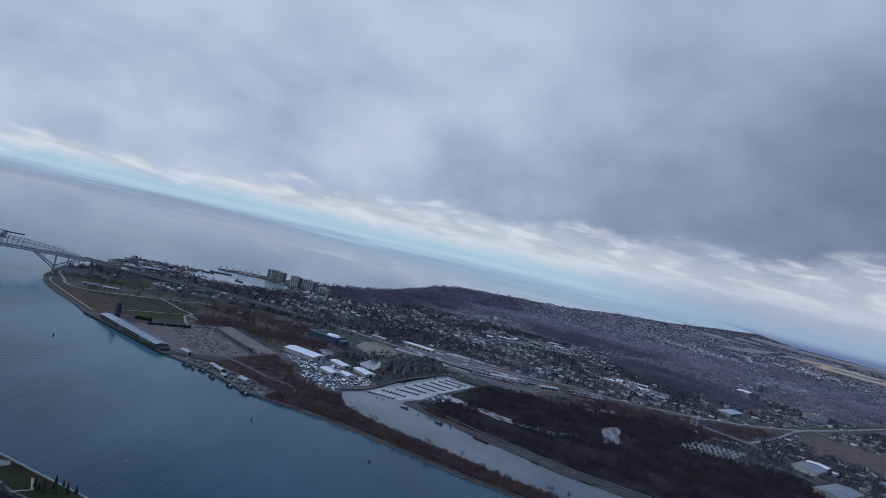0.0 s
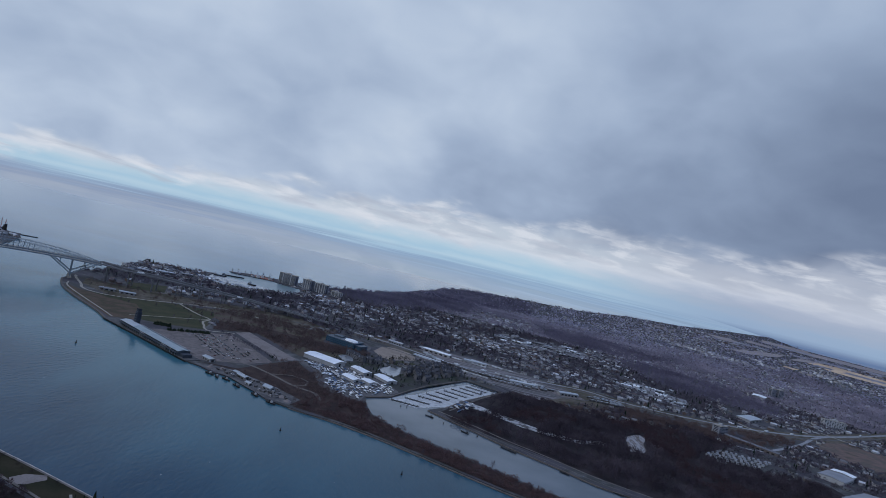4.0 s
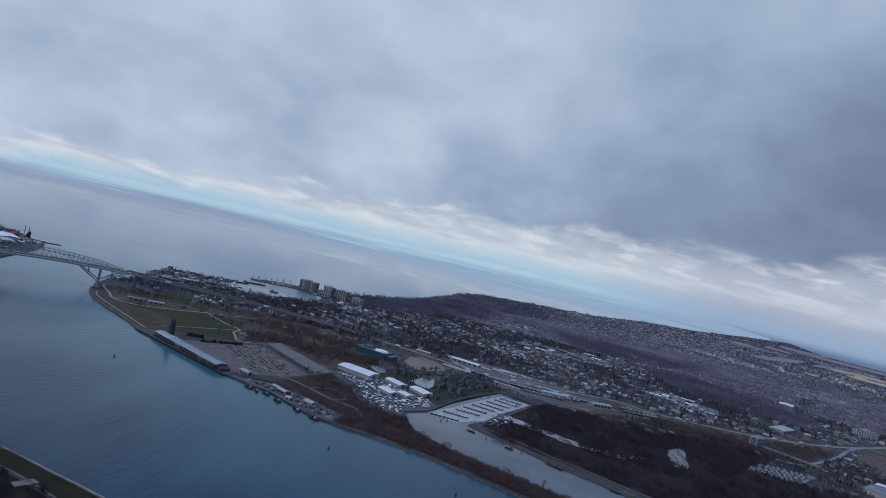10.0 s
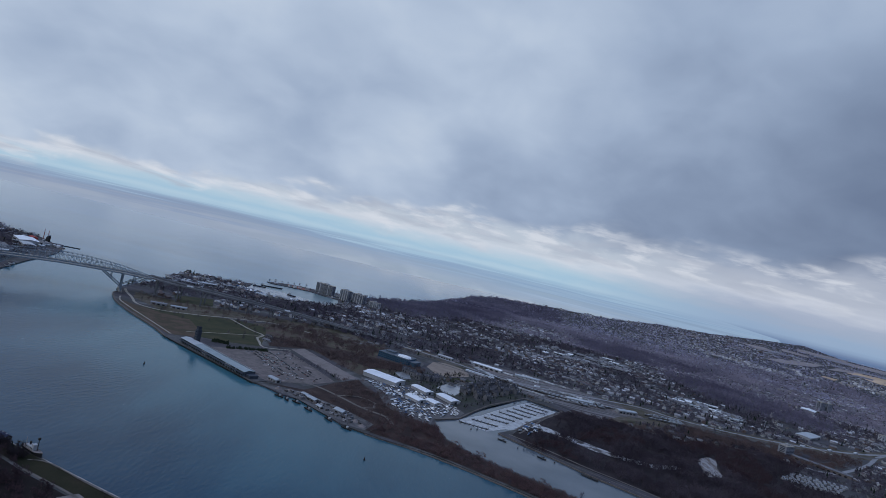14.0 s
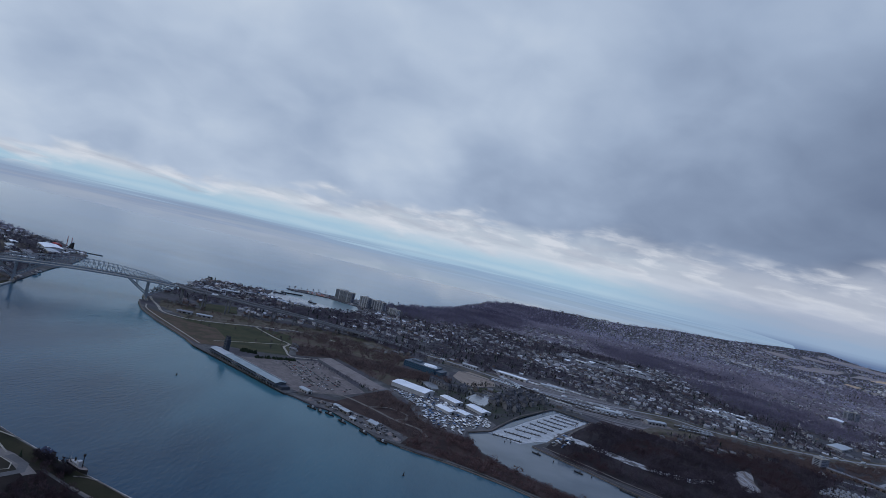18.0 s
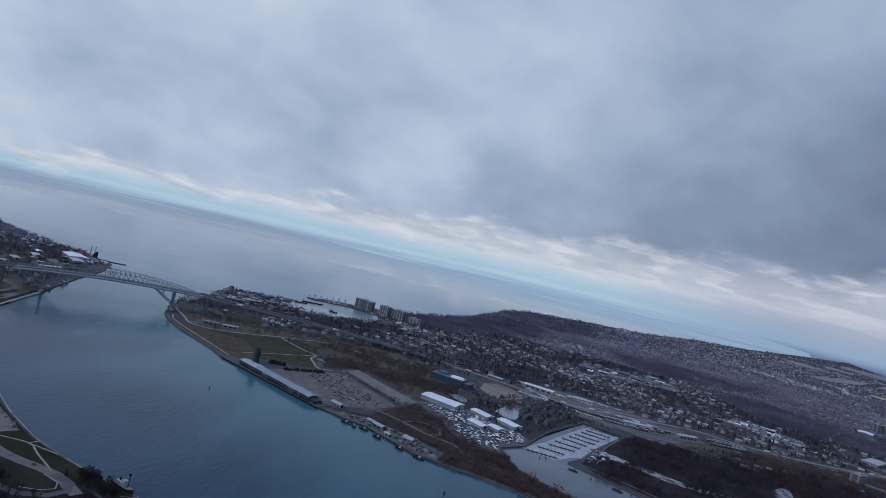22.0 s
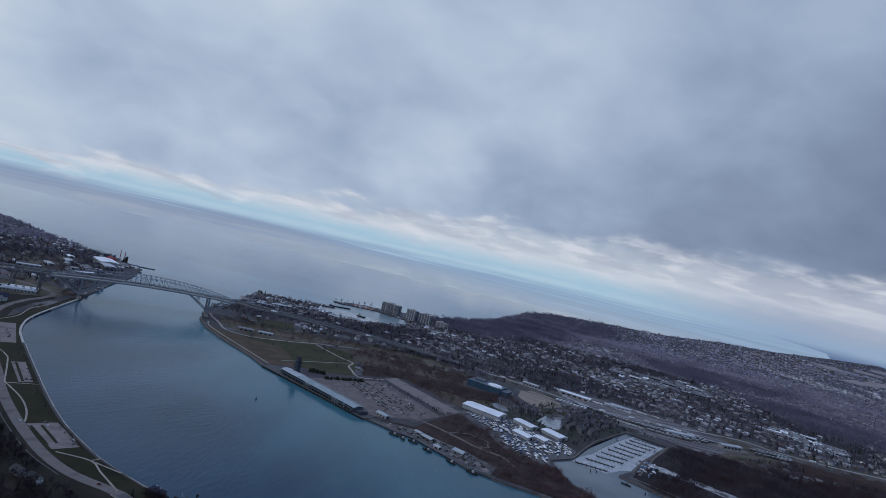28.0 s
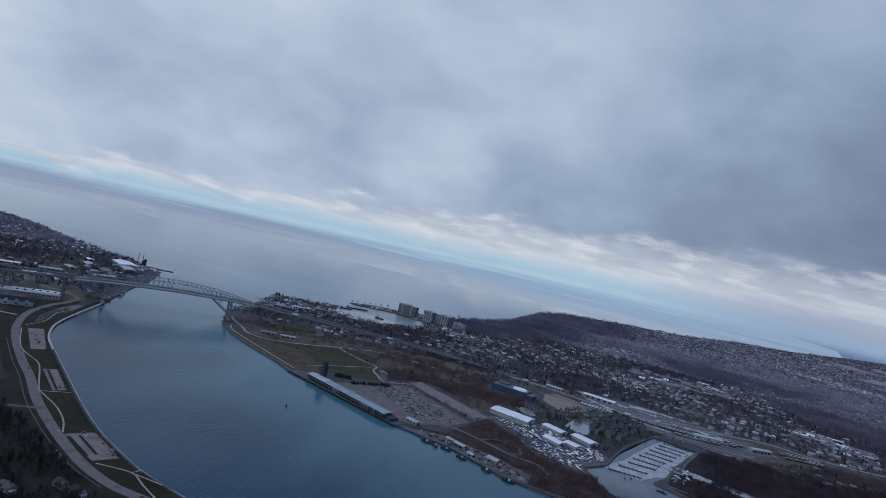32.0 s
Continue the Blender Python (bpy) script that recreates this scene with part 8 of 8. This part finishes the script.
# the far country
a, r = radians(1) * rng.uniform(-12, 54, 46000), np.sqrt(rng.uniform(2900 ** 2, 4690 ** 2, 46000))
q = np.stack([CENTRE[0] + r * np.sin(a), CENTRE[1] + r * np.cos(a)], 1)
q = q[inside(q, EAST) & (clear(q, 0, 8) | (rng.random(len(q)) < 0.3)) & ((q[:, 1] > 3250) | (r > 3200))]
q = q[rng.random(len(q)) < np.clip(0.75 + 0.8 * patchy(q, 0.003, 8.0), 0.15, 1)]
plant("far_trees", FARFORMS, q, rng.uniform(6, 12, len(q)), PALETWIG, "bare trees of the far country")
q = np.concatenate([np.array(a) + (np.array(b) - np.array(a)) * rng.random((9, 1)) for a, b in zip(WEST_EDGE[2:12], WEST_EDGE[3:13])]) + (-5.0, -5.0) + rng.normal(0, 1.8, (90, 2))
plant("shore_brush", BRUSHFORMS, q, rng.uniform(1.2, 3.2, len(q)), DARKTWIG, "low dark brush along the river bank", 1.3)
# dense dark thicket below the river road, over the loop's end
q = np.concatenate([random_places([(-537, 546), (-495, 548), (-470, 533), (-455, 520), (-470, 480), (-520, 495), (-530, 520)], 62), random_places([(-470, 522), (-407, 502), (-350, 482), (-290, 452), (-250, 440), (-260, 380), (-400, 420), (-500, 470)], 66)])
q = q[~in_any(q, [[(-572, 566), (-545, 564), (-527, 555), (-511, 535), (-509, 510), (-527, 512), (-530, 530), (-540, 544), (-556, 551)], [(-418, 496), (-404, 514), (-396, 508), (-408, 490)], [(-358, 490), (-350, 503), (-330, 508), (-326, 498), (-338, 482), (-350, 476)]])]
plant("bank_wood", BANKFORMS, q, rng.uniform(3.5, 7.5, len(q)), MAROON, "dark red-brown bare trees below the river road", 1.2)
# dark west bank
q = random_places([(-1300, 1050), (-1150, 860), (-890, 680), (-800, 655), (-600, 530), (-250, 415), (-100, 360), (-300, 200), (-700, 300), (-1200, 500), (-1700, 900)], 190)
q = q[inside(q, WEST) & clear(q, 0, 9)]
plant("back_trees", MIDFORMS, q, rng.uniform(6, 12, len(q)), DARKTWIG, "bare trees between the houses of the west bank")
q = random_places([(-1160, 1010), (-1090, 880), (-890, 690), (-800, 655), (-600, 535), (-480, 490), (-250, 415), (-200, 380), (-450, 410), (-650, 430), (-810, 560), (-970, 720), (-1190, 940)], 52)
q = q[inside(q, WEST) & off_road(q, 8)]
q = q[(rng.random(len(q)) < np.clip(0.75 + 1.2 * patchy(q, 0.02, 6.0), 0.2, 1)) & (np.hypot(q[:, 0] + 1172, q[:, 1] - 1048) > 60) & ~in_any(q, [[(-1200, 1090), (-1150, 1000), (-1010, 845), (-870, 720), (-890, 700), (-1130, 870), (-1290, 1060)]])]
ever = rng.random(len(q)) < 0.1
plant("bank_trees", BANKFORMS, q[~ever], rng.uniform(4, 8, (~ever).sum()), DARKTWIG, "bare trees behind the river road")
plant("bank_evergreens", CONIFERS, q[ever], rng.uniform(5, 10, ever.sum()), EVERGREEN, "dark evergreens behind the river road")


def single_tree(form, mat, label, name="tree", group=""):
    top = thing(name, label, "tree", pose(0, 0, 0), group)
    v, f = form
    ob = array_mesh("crown", v[9:] if name == "tree" else v, f[3:] - 9 if name == "tree" else f, mat)
    ob.parent = top
    bm = bmesh.new()
    bmesh.ops.create_cone(bm, cap_ends=True, segments=6, radius1=0.03, radius2=0.008, depth=0.7, matrix=Matrix.Translation((0, 0, 0.35)))
    part("trunk", bm, BARK, top)
    return top


park_tree = single_tree(tree_form(90, 130, 0.33, 0.04), BARK, "bare young tree standing in the park", "tree", "park trees")
fir = single_tree(conifer_form(9), EVERGREEN, "dark evergreen standing in the park", "evergreen", "park evergreens")
spots = [(-464 + t * 147 / 22, 1181 - t * 107 / 22) for t in range(23)] + [(-560, 1300), (-590, 1330), (-620, 1350), (-545, 1270), (-690, 1300), (-730, 1290), (-520, 1270), (-505, 1260), (-548, 1330), (-575, 1355), (-840, 1330), (-850, 1350)]
spots += [(-860, 2228), (-845, 2245), (-826, 2268), (-808, 2285), (-790, 2303), (-770, 2312), (-745, 2322)]
spots += [(-655, 1352), (-640, 1340), (-610, 1318), (-590, 1300), (-560, 1245), (-585, 1220), (-700, 1250), (-725, 1262), (-760, 1270), (-545, 1200), (-530, 1225), (-512, 1240), (-660, 1290)]
spots += [(118, 700 + 4), (160, 694), (-20, 776), (190, 740), (210, 733), (186, 744), (30, 812), (74, 790)]
for i, (x, y) in enumerate(spots):
    m = pose(x + rng.normal(0, 0.8), y, 2.0, 0, 0, rng.uniform(0, 360)) @ Matrix.Scale(rng.uniform(6.5, 10) * (1.5 if y > 2000 else 1), 4)
    if i == 0:
        park_tree.matrix_world = m
    else:
        copy_thing(park_tree, m).matrix_basis = m
hedge = np.concatenate([random_places([(-576, 1120), (-545, 1128), (-549, 1146), (-578, 1138)], 7), random_places([(-535, 1100), (-474, 1150), (-478, 1156), (-539, 1106)], 5)])
plant("hedge", CONIFERS, hedge, rng.uniform(3.5, 6, len(hedge)), EVERGREEN, "dark clipped hedge between lawn and car park", 1.6)
cluster = random_places([(-534, 556), (-518, 562), (-500, 560), (-478, 546), (-490, 532), (-510, 548)], 22)
plant("bank_thicket", BANKFORMS, cluster, rng.uniform(4, 8, len(cluster)), DARKTWIG, "dark bare thicket beside the museum ship", 1.3)
firs = [(-1041, 1929), (-1036, 1944), (-1030, 1935), (-1025, 1948), (-333, 1092), (-329, 1087), (-325, 1083)] + [(-507, 559), (-537, 552), (-290, 474), (-286, 480), (-281, 487), (-277, 478), (-284, 470), (-271, 472), (-266, 480), (-273, 485), (-262, 474), (-279, 468), (-258, 479)]
for i, (x, y) in enumerate(firs):
    m = pose(x, y, 2.0, 0, 0, rng.uniform(0, 360)) @ Matrix.Scale(rng.uniform(7, 10) * (1.5 if y > 1900 else 0.8), 4)
    if i == 0:
        fir.matrix_world = m
    else:
        copy_thing(fir, m).matrix_basis = m
